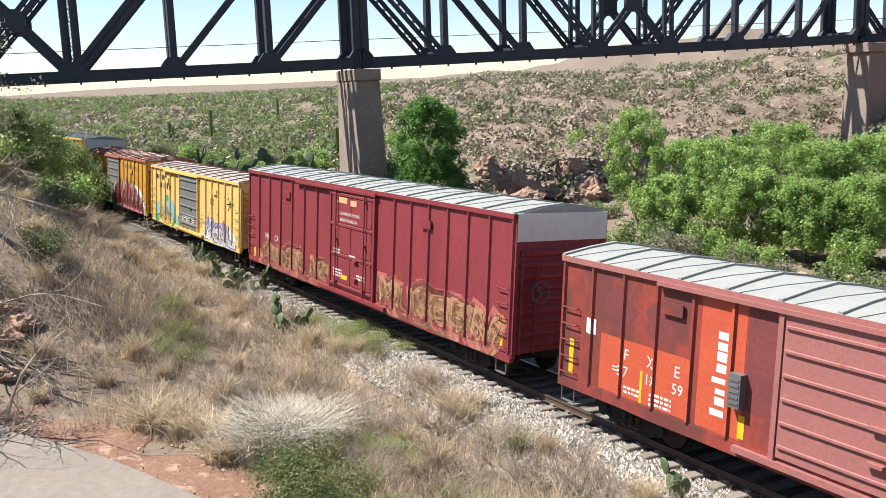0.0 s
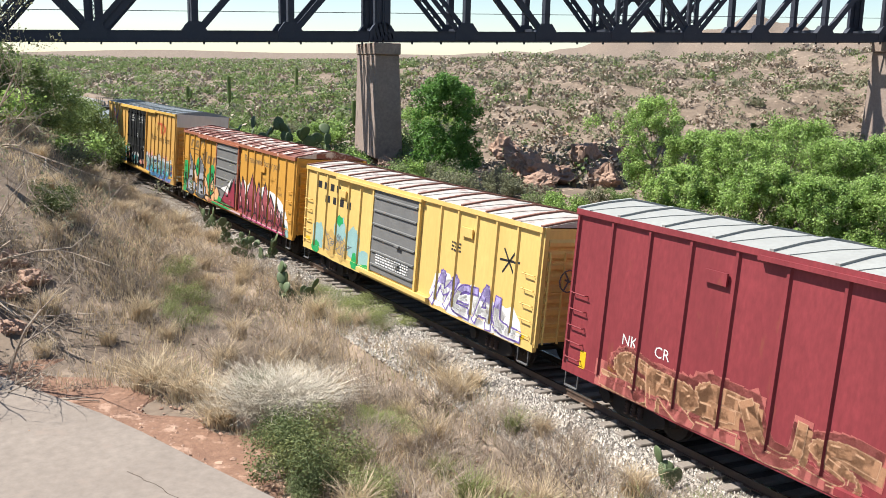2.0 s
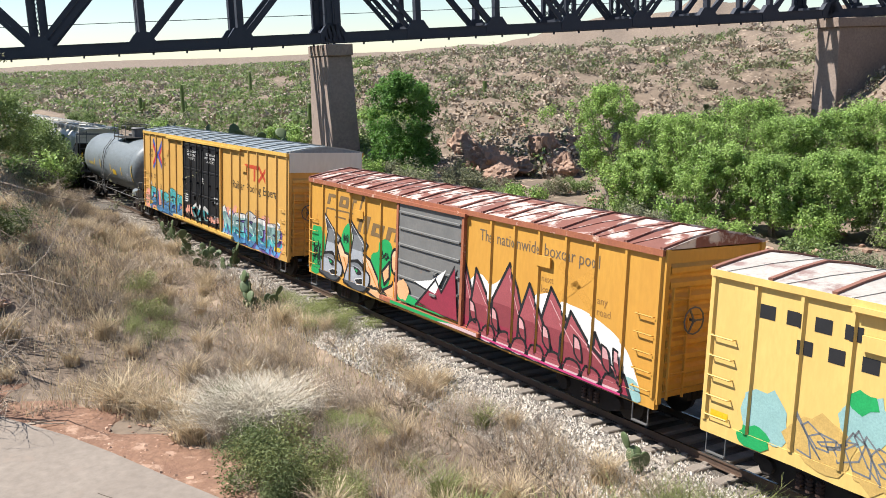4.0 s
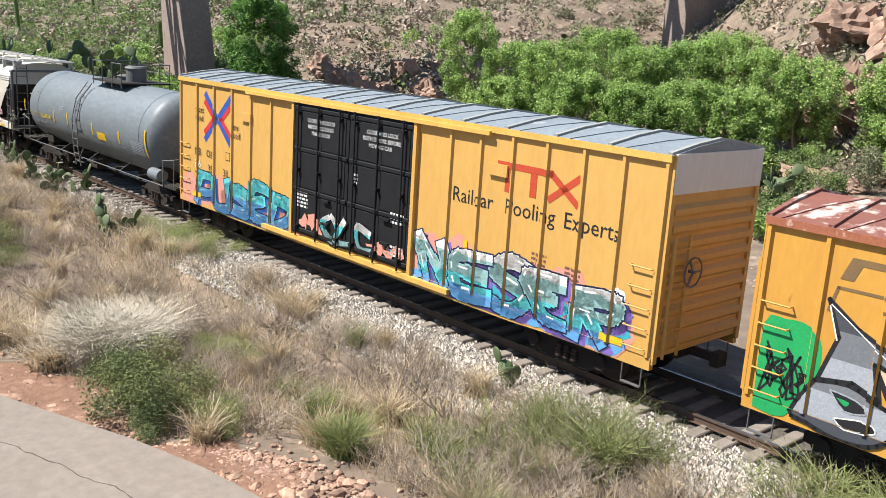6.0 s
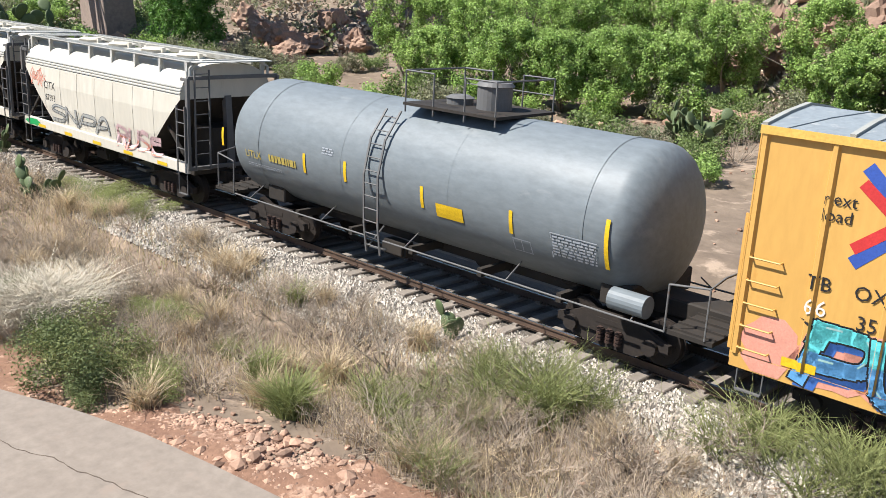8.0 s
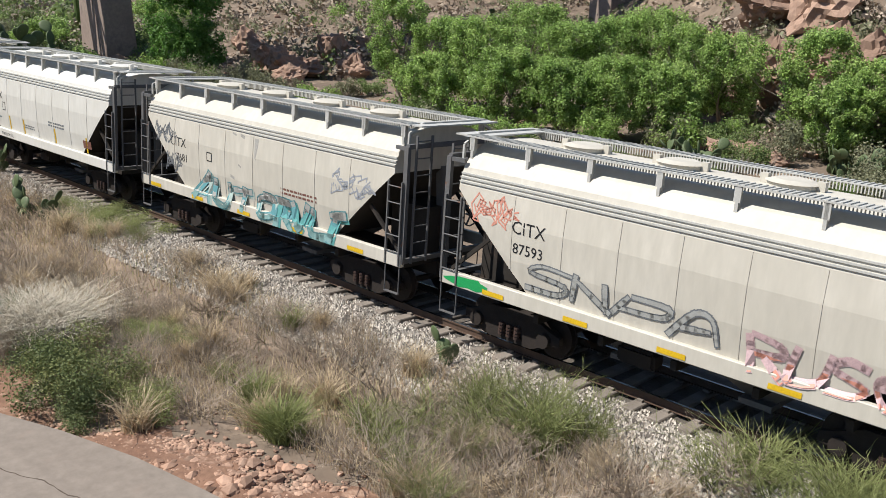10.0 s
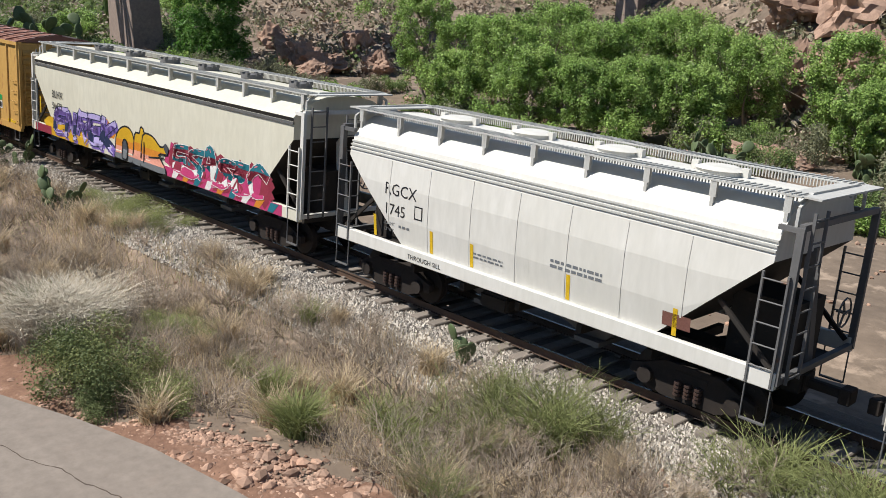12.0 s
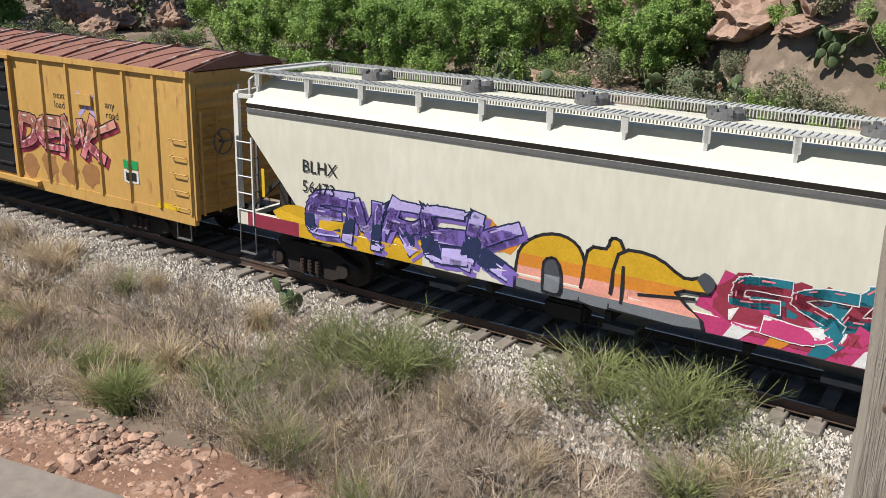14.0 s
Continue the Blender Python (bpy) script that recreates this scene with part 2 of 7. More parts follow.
# ---- the lie of the land ----
def fbm(x, y, s, k=3):
    """Cheap smooth relief from sums of turned sines."""
    v, a = 0.0, 1.0
    for i in range(k):
        c, d = math.cos(1.3 * i + 0.4), math.sin(1.3 * i + 0.4)
        u, w = (x * c + y * d) * s, (y * c - x * d) * s
        v = v + a * np.sin(u + 1.7 * np.sin(w * 0.7 + i)) * np.cos(w + 1.3 * np.sin(u * 0.6 + 2 * i))
        s, a = s * 2.1, a * 0.5
    return v


AZ = [-180, -60, -10, 12, 25, 35, 45, 54, 62, 70, 80, 95, 130, 180]
FOOT = [60, 60, 46, 43, 56, 94, 78, 76, 80, 95, 105, 90, 70, 60]        # where the hills begin
REACH = [60, 60, 30, 26, 34, 50, 80, 80, 110, 160, 200, 120, 60, 60]    # how far they rise
TOP = [12, 12, 15, 15, 13.5, 10.5, 8.8, 8.4, 7.2, 5.2, 4.6, 7, 12, 12]    # how high
def ground_z(x, y):
    x, y = np.asarray(x, float), np.asarray(y, float)
    r = np.hypot(x, y)
    az = np.degrees(np.arctan2(-x, y))
    foot, reach, top = np.interp(az, AZ, FOOT), np.interp(az, AZ, REACH), np.interp(az, AZ, TOP)
    z = -0.75 + 0.15 * fbm(x, y, 0.35)
    z = z + 1.6 * ss(26, 60, r) * ss(55, 75, az)                          # rise past the wash
    z = z - 0.7 * ss(20, 34, y) * (1 - ss(50, 62, az))                      # the wash
    t = np.clip((r - foot + 2.5 * fbm(x, y, 0.10)) / reach, 0, 1)
    hill = np.sqrt(t) * 0.55 + 0.45 * t
    z = z + (top - z) * hill * (1 + 0.0 * t)
    z = z + (0.8 * fbm(x, y, 0.13) + 0.35 * fbm(x, y, 0.5)) * ss(0.0, 0.3, t) * (1 - ss(150, 600, r))
    z = z + 0.0042 * np.maximum(r - 200, 0) * (1 - 0.45 * ss(1500, 4000, r))
    far = ss(1200, 2500, r) * (1 - ss(2900, 4300, r))
    z = z + far * (105 * np.exp(-((az - 41) / 12) ** 2) * (1 + .18 * np.sin(az * .8) + .08 * np.sin(az * 2.3)) + 20 * np.exp(-((az - 76) / 8) ** 2) + 16 * np.exp(-((az - 64) / 7) ** 2))
    # bank on the camera's side of the line, far along it
    bank = ss(24, 44, -x) * (1 - ss(90, 140, -x))
    z = z + bank * 6.5 * ss(11.0, 1.0, y) + 0.35 * ss(10.5, 7.0, y)
    z = z + ss(78, 96, -x) * (1 - ss(110, 140, -x)) * 2.5 * ss(30, 18, y)
    # the formation under the track
    d = np.abs(y - TRACK_Y)
    form = (1 - ss(2.2, 4.4, d)) * (1 - ss(300, 700, r))
    flat = -0.50 - 0.078 * (y - TRACK_Y)
    return z * (1 - form) + flat * form


def build_ground():
    ang = np.radians(np.concatenate([np.arange(-180, -14, 6.0), np.arange(-14, 102, 0.45), np.arange(102, 180, 6.0)]))
    rad = [0.0]
    r = 3.0
    while r < 4600:
        rad.append(r)
        r *= 1.022 if r < 260 else 1.09
    rad = np.array(rad[1:])
    A, Rr = np.meshgrid(ang, rad)
    X, Y = -np.sin(A) * Rr, np.cos(A) * Rr
    Z = ground_z(X, Y)
    na, nr = len(ang), len(rad)
    verts = np.stack([X.ravel(), Y.ravel(), Z.ravel()], 1).tolist()
    faces = [(i * na + j, i * na + (j + 1) % na, (i + 1) * na + (j + 1) % na, (i + 1) * na + j) for i in range(nr - 1) for j in range(na)]
    faces.append(tuple(range(na - 1, -1, -1)))
    ob = raw("ground", verts, faces, M_GROUND, smooth=True)
    tagged(ob, "dry tan desert ground with gravel and hillside", "ground", kind="structure")


build_ground()


def track_m():
    return pose(0, TRACK_Y, TRACK_Z, CANT, 0, 0)


def build_track():
    bed = bmesh.new()
    prof = [(-3.1, -0.66), (-1.7, -0.25), (1.7, -0.25), (3.4, -0.66)]
    xs = [-400 + 8 * i for i in range(60)]
    rows = [[bed.verts.new((x, y, z)) for y, z in prof] for x in xs]
    for a, b in zip(rows, rows[1:]):
        for i in range(3):
            bed.faces.new((a[i], b[i], b[i + 1], a[i + 1]))
    ob = link("ballast_bed", bed, M_BALLASTBED)
    ob.matrix_basis = track_m()
    tagged(ob, "pale crushed stone ballast bed under the track", "ballast", kind="structure")
    track = new("railway_track")
    track.matrix_basis = track_m()
    tagged(track, "straight railway track on concrete ties in ballast", "railway track", kind="structure")
    for y in (-0.7525, 0.7525):
        bm = bmesh.new()
        box(bm, -400, 72, y - 0.07, y + 0.07, -0.17, -0.155)
        box(bm, -400, 72, y - 0.010, y + 0.010, -0.155, -0.04)
        box(bm, -400, 72, y - 0.036, y + 0.036, -0.04, -0.003, 0)
        box(bm, -400, 72, y - 0.028, y + 0.028, -0.003, 0.0, 1)
        part("rail", bm, [M_RAIL, M_RAILTOP], track)
    bm = bmesh.new()
    box(bm, -0.13, 0.13, -1.3, 1.3, -0.36, -0.175)
    bevel(bm, 0.02)
    for y in (-0.86, -0.64, 0.64, 0.86):
        box(bm, -0.06, 0.06, y - 0.035, y + 0.035, -0.18, -0.13)
    tie = part("tie", bm, M_TIE, track)
    x = -110.0
    first = True
    while x < 20:
        t = tie if first else tie.copy()
        if not first:
            scene.collection.objects.link(t)
        first = False
        t.location = (x + random.uniform(-.03, .03), random.uniform(-.03, .03), random.uniform(-.012, .008))
        t.rotation_euler = (0, 0, random.uniform(-.02, .02))
        x += 0.61
    # loose stones over the bed, near stretch
    rng = np.random.default_rng(4)
    n = 60000
    px = -rng.uniform(0, 1, n) ** 1.3 * 62 + 8
    py = rng.uniform(-3.2, -0.95, n)
    top = np.where(np.abs(py) < 1.7, -0.25, -0.25 - (np.abs(py) - 1.7) * 0.27)
    s = rng.uniform(0.025, 0.06, n)
    base = np.array([(1, 0, -.3), (-.5, .87, -.3), (-.5, -.87, -.3), (.1, .1, .9)])
    a = rng.uniform(0, 6.28, n)
    ca, sa = np.cos(a), np.sin(a)
    bx = base[None, :, 0] * rng.uniform(.7, 1.3, (n, 4)) * s[:, None]
    by = base[None, :, 1] * rng.uniform(.7, 1.3, (n, 4)) * s[:, None]
    bz = base[None, :, 2] * rng.uniform(.7, 1.3, (n, 4)) * s[:, None]
    V = np.stack([px[:, None] + bx * ca[:, None] - by * sa[:, None], py[:, None] + bx * sa[:, None] + by * ca[:, None], top[:, None] + bz], 2).reshape(-1, 3)
    F = (np.arange(n)[:, None, None] * 4 + np.array([[0, 1, 3], [1, 2, 3], [2, 0, 3]])[None]).reshape(-1, 3)
    st = raw("ballast_stones", V.tolist(), F.tolist(), M_BALLAST)
    st.matrix_basis = track_m()
    tagged(st, "loose pale crushed limestone ballast stones", "ballast", kind="stuff")


build_track()


# ---- the truss bridge across the line ----
BR_P, BR_AZ = 72.0, radians(77)
BN = Vector((-math.sin(BR_AZ), math.cos(BR_AZ), 0))     # from the eye to its nearest point
BD = Vector((math.cos(BR_AZ), math.sin(BR_AZ), 0))      # along it, towards the far hillside
def bridge_point(s, off=0.0, z=0.0):
    """s metres along from the foot of the perpendicular, off metres beyond the near truss."""
    base = BN * (BR_P + off) + BD * s
    return Vector((base.x, base.y, 9.32 + 0.0245 * (s + 7) + z))


def build_bridge():
    br = new("truss_bridge")
    tagged(br, "black riveted steel railway truss bridge on concrete piers", "bridge")
    height, deep = 8.0, 4.4
    spans = [(-32.0, 7, 7.07), (17.65, 7, 6.92), (66.6, 5, 6.95)]

    def laced(bm, a, b, wide, thick, steps):
        """Two flanges along a member with zigzag lacing between them, in the truss's plane."""
        d = (b - a).normalized()
        side = d.cross(BN).normalized() * wide / 2
        for sg in (-1, 1):
            bar(bm, a + side * sg, b + side * sg, thick, .34)
        for q in range(steps):
            p0, p1 = a.lerp(b, q / steps), a.lerp(b, (q + 1) / steps)
            sg = 1 if q % 2 else -1
            bar(bm, p0 + side * sg, p1 - side * sg, .06, .06)
            bar(bm, p0 - side * sg, p1 + side * sg, .06, .06)

    def plate(name, c, pts, thick):
        bm = bmesh.new()
        lo = [bm.verts.new(c + BD * u + Vector((0, 0, v)) - BN * thick) for u, v in pts]
        hi = [bm.verts.new(c + BD * u + Vector((0, 0, v)) + BN * thick) for u, v in pts]
        bm.faces.new(lo[::-1]); bm.faces.new(hi)
        k = len(pts)
        for q in range(k):
            bm.faces.new((lo[q], lo[(q + 1) % k], hi[(q + 1) % k], hi[q]))
        part(name, bm, M_BRIDGE, br)
    for s0, n, w in spans:
        for off in (0.0, deep):
            for nm, z in (("bottom_chord", 0.0), ("top_chord", height)):
                bm = bmesh.new()
                bar(bm, bridge_point(s0, off, z), bridge_point(s0 + n * w, off, z), 0.5, 0.78)
                # flange edges of the built-up chord
                for dz in (-.36, .36):
                    bar(bm, bridge_point(s0, off, z + dz), bridge_point(s0 + n * w, off, z + dz), 0.62, 0.06)
                part(nm, bm, M_BRIDGE, br)
            for i in range(n + 1):
                s = s0 + i * w
                bm = bmesh.new()
                if i in (0, n):
                    for e in (-.32, .32):
                        bar(bm, bridge_point(s + e, off), bridge_point(s + e, off, height), .3, .5)
                elif i in (n // 2, n // 2 + 1):
                    laced(bm, bridge_point(s, off), bridge_point(s, off, height), .72, .26, 9)
                else:
                    bar(bm, bridge_point(s, off), bridge_point(s, off, height), .46, .5)
                part("post", bm, M_BRIDGE, br)
                for z, sg in ((0, 1), (height, -1)):
                    plate("gusset_plate", bridge_point(s, off, z), [(-.95, -.3 * sg), (.95, -.3 * sg), (.95, .35 * sg), (.45, 1.05 * sg), (-.45, 1.05 * sg), (-.95, .35 * sg)], .3)
            for i in range(n):
                sa, sb = s0 + i * w, s0 + (i + 1) * w
                bm = bmesh.new()
                if i == n // 2:
                    laced(bm, bridge_point(sa, off), bridge_point(sb, off, height), .42, .16, 12)
                    laced(bm, bridge_point(sb, off), bridge_point(sa, off, height), .42, .16, 12)
                    plate("crossing_plate", bridge_point((sa + sb) / 2, off, height / 2), [(-.8, -.45), (-.45, -.8), (.45, -.8), (.8, -.45), (.8, .45), (.45, .8), (-.45, .8), (-.8, .45)], .2)
                else:
                    lo, hi = (sb, sa) if i < n / 2 else (sa, sb)
                    if i in (n // 2 - 1, n // 2 + 1, 0):
                        laced(bm, bridge_point(lo, off), bridge_point(hi, off, height), .52, .2, 12)
                    else:
                        bar(bm, bridge_point(lo, off), bridge_point(hi, off, height), .4, .46)
                part("diagonal", bm, M_BRIDGE, br)
        for i in range(n + 1):
            for z in (.3, height - .3):
                bm = bmesh.new()
                bar(bm, bridge_point(s0 + i * w, 0, z), bridge_point(s0 + i * w, deep, z), 0.4, .8)
                part("floor_beam", bm, M_BRIDGE, br)
        for i in range(n):
            bm = bmesh.new()
            bar(bm, bridge_point(s0 + i * w, 0, .1), bridge_point(s0 + (i + 1) * w, deep, .1), .2, .2)
            bar(bm, bridge_point(s0 + (i + 1) * w, 0, .1), bridge_point(s0 + i * w, deep, .1), .2, .2)
            part("bottom_bracing", bm, M_BRIDGE, br)
        bm = bmesh.new()
        bar(bm, bridge_point(s0, -.55, 1.75), bridge_point(s0 + n * w, -.55, 1.75), 0.045, 0.045)
        part("hand_cable", bm, M_BRIDGE, br)
        bm = bmesh.new()
        q = s0
        while q < s0 + n * w:
            bar(bm, bridge_point(q, 0, -0.38), bridge_point(q, 0, -0.62), 0.12, 0.12)
            q += 2.4
        tagged(part("chord_bracket", bm, M_BRIDGE, br), kind="stuff")


def build_pier(s, zb, w, name_label, deep=6.0):
    p = bridge_point(s)
    top = p.z - 0.52
    pier = new("bridge_pier")
    tagged(pier, name_label, "bridge pier", group="piers of the truss bridge")
    for nm, levels in (("shaft", ((zb, 1.16), (top - 0.9, 1.0))), ("cap", ((top - 0.9, 1.06), (top, 1.06)))):
        bm = bmesh.new()
        rings = []
        for z, g in levels:
            c = bridge_point(s)
            ring = []
            for u, v in ((-w / 2, -1.3), (w / 2, -1.3), (w / 2, deep - 0.8), (-w / 2, deep - 0.8)):
                q = c + BD * u * g + BN * ((v - 3) * g + 3)
                ring.append(bm.verts.new((q.x, q.y, z)))
            rings.append(ring)
        for i in range(4):
            bm.faces.new((rings[0][i], rings[0][(i + 1) % 4], rings[1][(i + 1) % 4], rings[1][i]))
        bm.faces.new(rings[0][::-1])
        bm.faces.new(rings[1])
        bmesh.ops.recalc_face_normals(bm, faces=list(bm.faces))
        part(nm, bevel(bm, .06), M_PIER, pier)


build_bridge()
build_pier(17.7, 0.5, 1.95, "tall tapered brown concrete bridge pier by the track")
build_pier(70.6, 0.0, 8.6, "tall weathered concrete bridge abutment at the hillside", 2.4)


# ---- painted marks: lettering and graffiti as thin paint on the cars' sides ----
def text_polys(s, size, x, z, upright=False, squeeze=1.0):
    cu = bpy.data.curves.new("lettering", "FONT")
    cu.body, cu.size, cu.resolution_u = s, size, 2
    ob = bpy.data.objects.new("lettering", cu)
    me = ob.to_mesh()
    out = []
    for p in me.polygons:
        pts = [(me.vertices[i].co.x * squeeze, me.vertices[i].co.y) for i in p.vertices]
        out.append([(x - b, z + a) if upright else (x + a, z + b) for a, b in pts])
    ob.to_mesh_clear()
    bpy.data.objects.remove(ob)
    bpy.data.curves.remove(cu)
    return out


def clip(poly, axis, lim, keep_less):
    out = []
    for a, b in zip(poly, poly[1:] + poly[:1]):
        ia, ib = (a[axis] <= lim) == keep_less, (b[axis] <= lim) == keep_less
        if ia:
            out.append(a)
        if ia != ib:
            t = (lim - a[axis]) / (b[axis] - a[axis])
            out.append((a[0] + t * (b[0] - a[0]), a[1] + t * (b[1] - a[1])))
    return out


def seg_quad(a, b, w):
    dx, dz = b[0] - a[0], b[1] - a[1]
    n = math.hypot(dx, dz) or 1
    ux, uz = dx / n * w / 2, dz / n * w / 2
    return [(a[0] - ux * .8 - uz, a[1] - uz * .8 + ux), (b[0] + ux * .8 - uz, b[1] + uz * .8 + ux), (b[0] + ux * .8 + uz, b[1] + uz * .8 - ux), (a[0] - ux * .8 + uz, a[1] - uz * .8 - ux)]


class Paint:
    """Collects polygons (x, z) and lays them on a car's side, over posts as well as sheets."""

    def __init__(self, car, side, posts=(), proud=0.0, floor=-9.0, seam=None):
        self.floor, self.seam = floor, seam
        self.car, self.side, self.posts, self.proud, self.sets = car, side, posts, proud, []

    def add(self, polys, material, layer=1):
        self.sets.append((polys, material, layer))
        return self

    def put(self, name, label=""):
        mats, bm = [], bmesh.new()
        for polys, m, layer in self.sets:
            if m not in mats:
                mats.append(m)
            mi = mats.index(m)
            for poly in polys:
                pieces = []
                poly = clip(poly, 1, self.floor, False)
                if len(poly) < 3:
                    continue
                rest = [poly]
                if self.seam is not None:
                    low = clip(poly, 1, self.seam, True)
                    if len(low) > 2:
                        pieces.append((low, .024))
                    high = clip(poly, 1, self.seam, False)
                    rest = [high] if len(high) > 2 else []
                for p0, p1 in self.posts:
                    nxt = []
                    for q in rest:
                        xs = [v[0] for v in q]
                        if max(xs) < p0 or min(xs) > p1:
                            nxt.append(q)
                            continue
                        mid = clip(clip(q, 0, p0, False), 0, p1, True)
                        if len(mid) > 2:
                            pieces.append((mid, self.proud))
                        for part_ in (clip(q, 0, p0, True), clip(q, 0, p1, False)):
                            if len(part_) > 2:
                                nxt.append(part_)
                    rest = nxt
                pieces += [(q, 0.0) for q in rest]
                for q, up in pieces:
                    vs = [bm.verts.new((x, self.side(x, z) - up - 0.003 - 0.0025 * layer, z)) for x, z in q]
                    try:
                        f = bm.faces.new(vs)
                        f.normal_update()
                        if f.normal.y > 0:
                            f.normal_flip()
                        f.material_index = mi
                    except ValueError:
                        pass
        ob = tagged(part(name, bm, mats, self.car, label), kind="stuff")
        self.sets = []
        return ob


def tone(name, c):
    return mat("spray_" + name, c, tuple(v * 0.85 for v in c), 3.0, 0.5)


G = {k: tone(k, v) for k, v in dict(crimson3=(0.34, 0.085, 0.095), teal3=(0.05, 0.38, 0.46), slate2=(0.07, 0.075, 0.085), skin=(0.74, 0.5, 0.3), crimson2=(0.24, 0.05, 0.06), rosy=(0.6, 0.32, 0.32), pinkish=(0.6, 0.42, 0.42), dull=(0.42, 0.42, 0.39), haze=(0.42, 0.52, 0.47), teal2=(0.12, 0.36, 0.34), tealdeep=(0.02, 0.17, 0.22), teal=(0.03, 0.42, 0.45), aqua=(0.12, 0.58, 0.60), blue=(0.05, 0.14, 0.42), sky=(0.12, 0.34, 0.62), violet=(0.20, 0.13, 0.42), lilac=(0.45, 0.38, 0.66), pink=(0.72, 0.22, 0.25), salmon=(0.68, 0.30, 0.22), red=(0.40, 0.03, 0.045), crimson=(0.28, 0.035, 0.06), green=(0.02, 0.34, 0.10), dgreen=(0.03, 0.2, 0.12), peach=(0.72, 0.40, 0.20), orange=(0.66, 0.24, 0.03), gold=(0.62, 0.36, 0.02), silver=(0.36, 0.38, 0.41), grey=(0.18, 0.19, 0.2), beige=(0.55, 0.32, 0.19), brown=(0.20, 0.09, 0.07), navy=(0.02, 0.03, 0.08), magenta=(0.50, 0.05, 0.16), cloud=(0.76, 0.74, 0.70), slate=(0.12, 0.30, 0.32), mist=(0.28, 0.46, 0.44)).items()}
# letter skeletons in a unit box, each a few bent strokes
GLYPHS = {
    "M": [((0, 0), (.12, 1)), ((.12, 1), (.5, .45), (.85, 1)), ((.85, 1), (1, 0))],
    "E": [((.95, .95), (.15, .9), (0, .5), (.2, .08), (1, .04)), ((.1, .5), (.8, .55))],
    "S": [((1, .9), (.35, 1), (.08, .72), (.85, .4), (.7, .06), (0, .06))],
    "R": [((.05, 0), (.05, .95)), ((.05, .95), (.9, .9), (.85, .55), (.1, .5)), ((.35, .5), (1, 0))],
    "P": [((.1, 0), (.05, .95)), ((.05, .95), (.9, .92), (.9, .5), (.1, .42))],
    "U": [((.05, 1), (.08, .2), (.5, .02), (.92, .25), (.95, 1))],
    "D": [((.08, .02), (.08, .95)), ((.08, .95), (.75, .85), (1, .3), (.7, .02), (.08, .02))],
    "A": [((0, 0), (.42, 1), (.62, .98), (1, 0)), ((.2, .36), (.82, .38))],
    "T": [((0, .92), (1, .98)), ((.5, .95), (.48, 0))],
    "O": [((.5, 1), (.04, .7), (.1, .2), (.5, 0), (.95, .3), (.9, .8), (.5, 1))],
    "K": [((.08, 0), (.08, 1)), ((.95, 1), (.15, .48), (1, 0))],
    "L": [((.15, 1), (.08, .1), (1, .05))],
    "V": [((0, 1), (.48, 0), (1, 1))],
    "I": [((.5, 1), (.5, 0))],
    "N": [((.05, 0), (.08, 1)), ((.08, 1), (.9, .05)), ((.9, .05), (.95, 1))],
    "C": [((.95, .85), (.4, 1), (.05, .55), (.35, .04), (1, .12))],
}


def bend(pts, n=4):
    """A smooth run of points through the given ones."""
    q = [pts[0]] + list(pts) + [pts[-1]]
    out = []
    for i in range(1, len(q) - 2):
        for k in range(n):
            t = k / n
            out.append(tuple(.5 * (2 * q[i][j] + (q[i + 1][j] - q[i - 1][j]) * t + (2 * q[i - 1][j] - 5 * q[i][j] + 4 * q[i + 1][j] - q[i + 2][j]) * t * t + (3 * q[i][j] - q[i - 1][j] - 3 * q[i + 1][j] + q[i + 2][j]) * t ** 3) for j in (0, 1)))
    out.append(tuple(pts[-1]))
    return out


def outlined(pt, poly, fills, line, w=.05, layer=2, curved=True):
    """A closed painted shape: fill in level bands from the bottom up, then its outline."""
    ring = bend(list(poly) + [poly[0]], 3)[:-1] if curved else list(poly)
    zs = [p[1] for p in ring]
    lo, hi, k = min(zs), max(zs), len(fills)
    for i, m in enumerate(fills):
        q = ring
        if i:
            q = clip(q, 1, lo + (hi - lo) * i / k, False)
        if i < k - 1 and len(q) > 2:
            q = clip(q, 1, lo + (hi - lo) * (i + 1) / k, True)
        if len(q) > 2:
            pt.add([q], m, layer)
    if line:
        pt.add([seg_quad(a, b, w) for a, b in zip(ring, ring[1:] + ring[:1])], line, layer + 1)


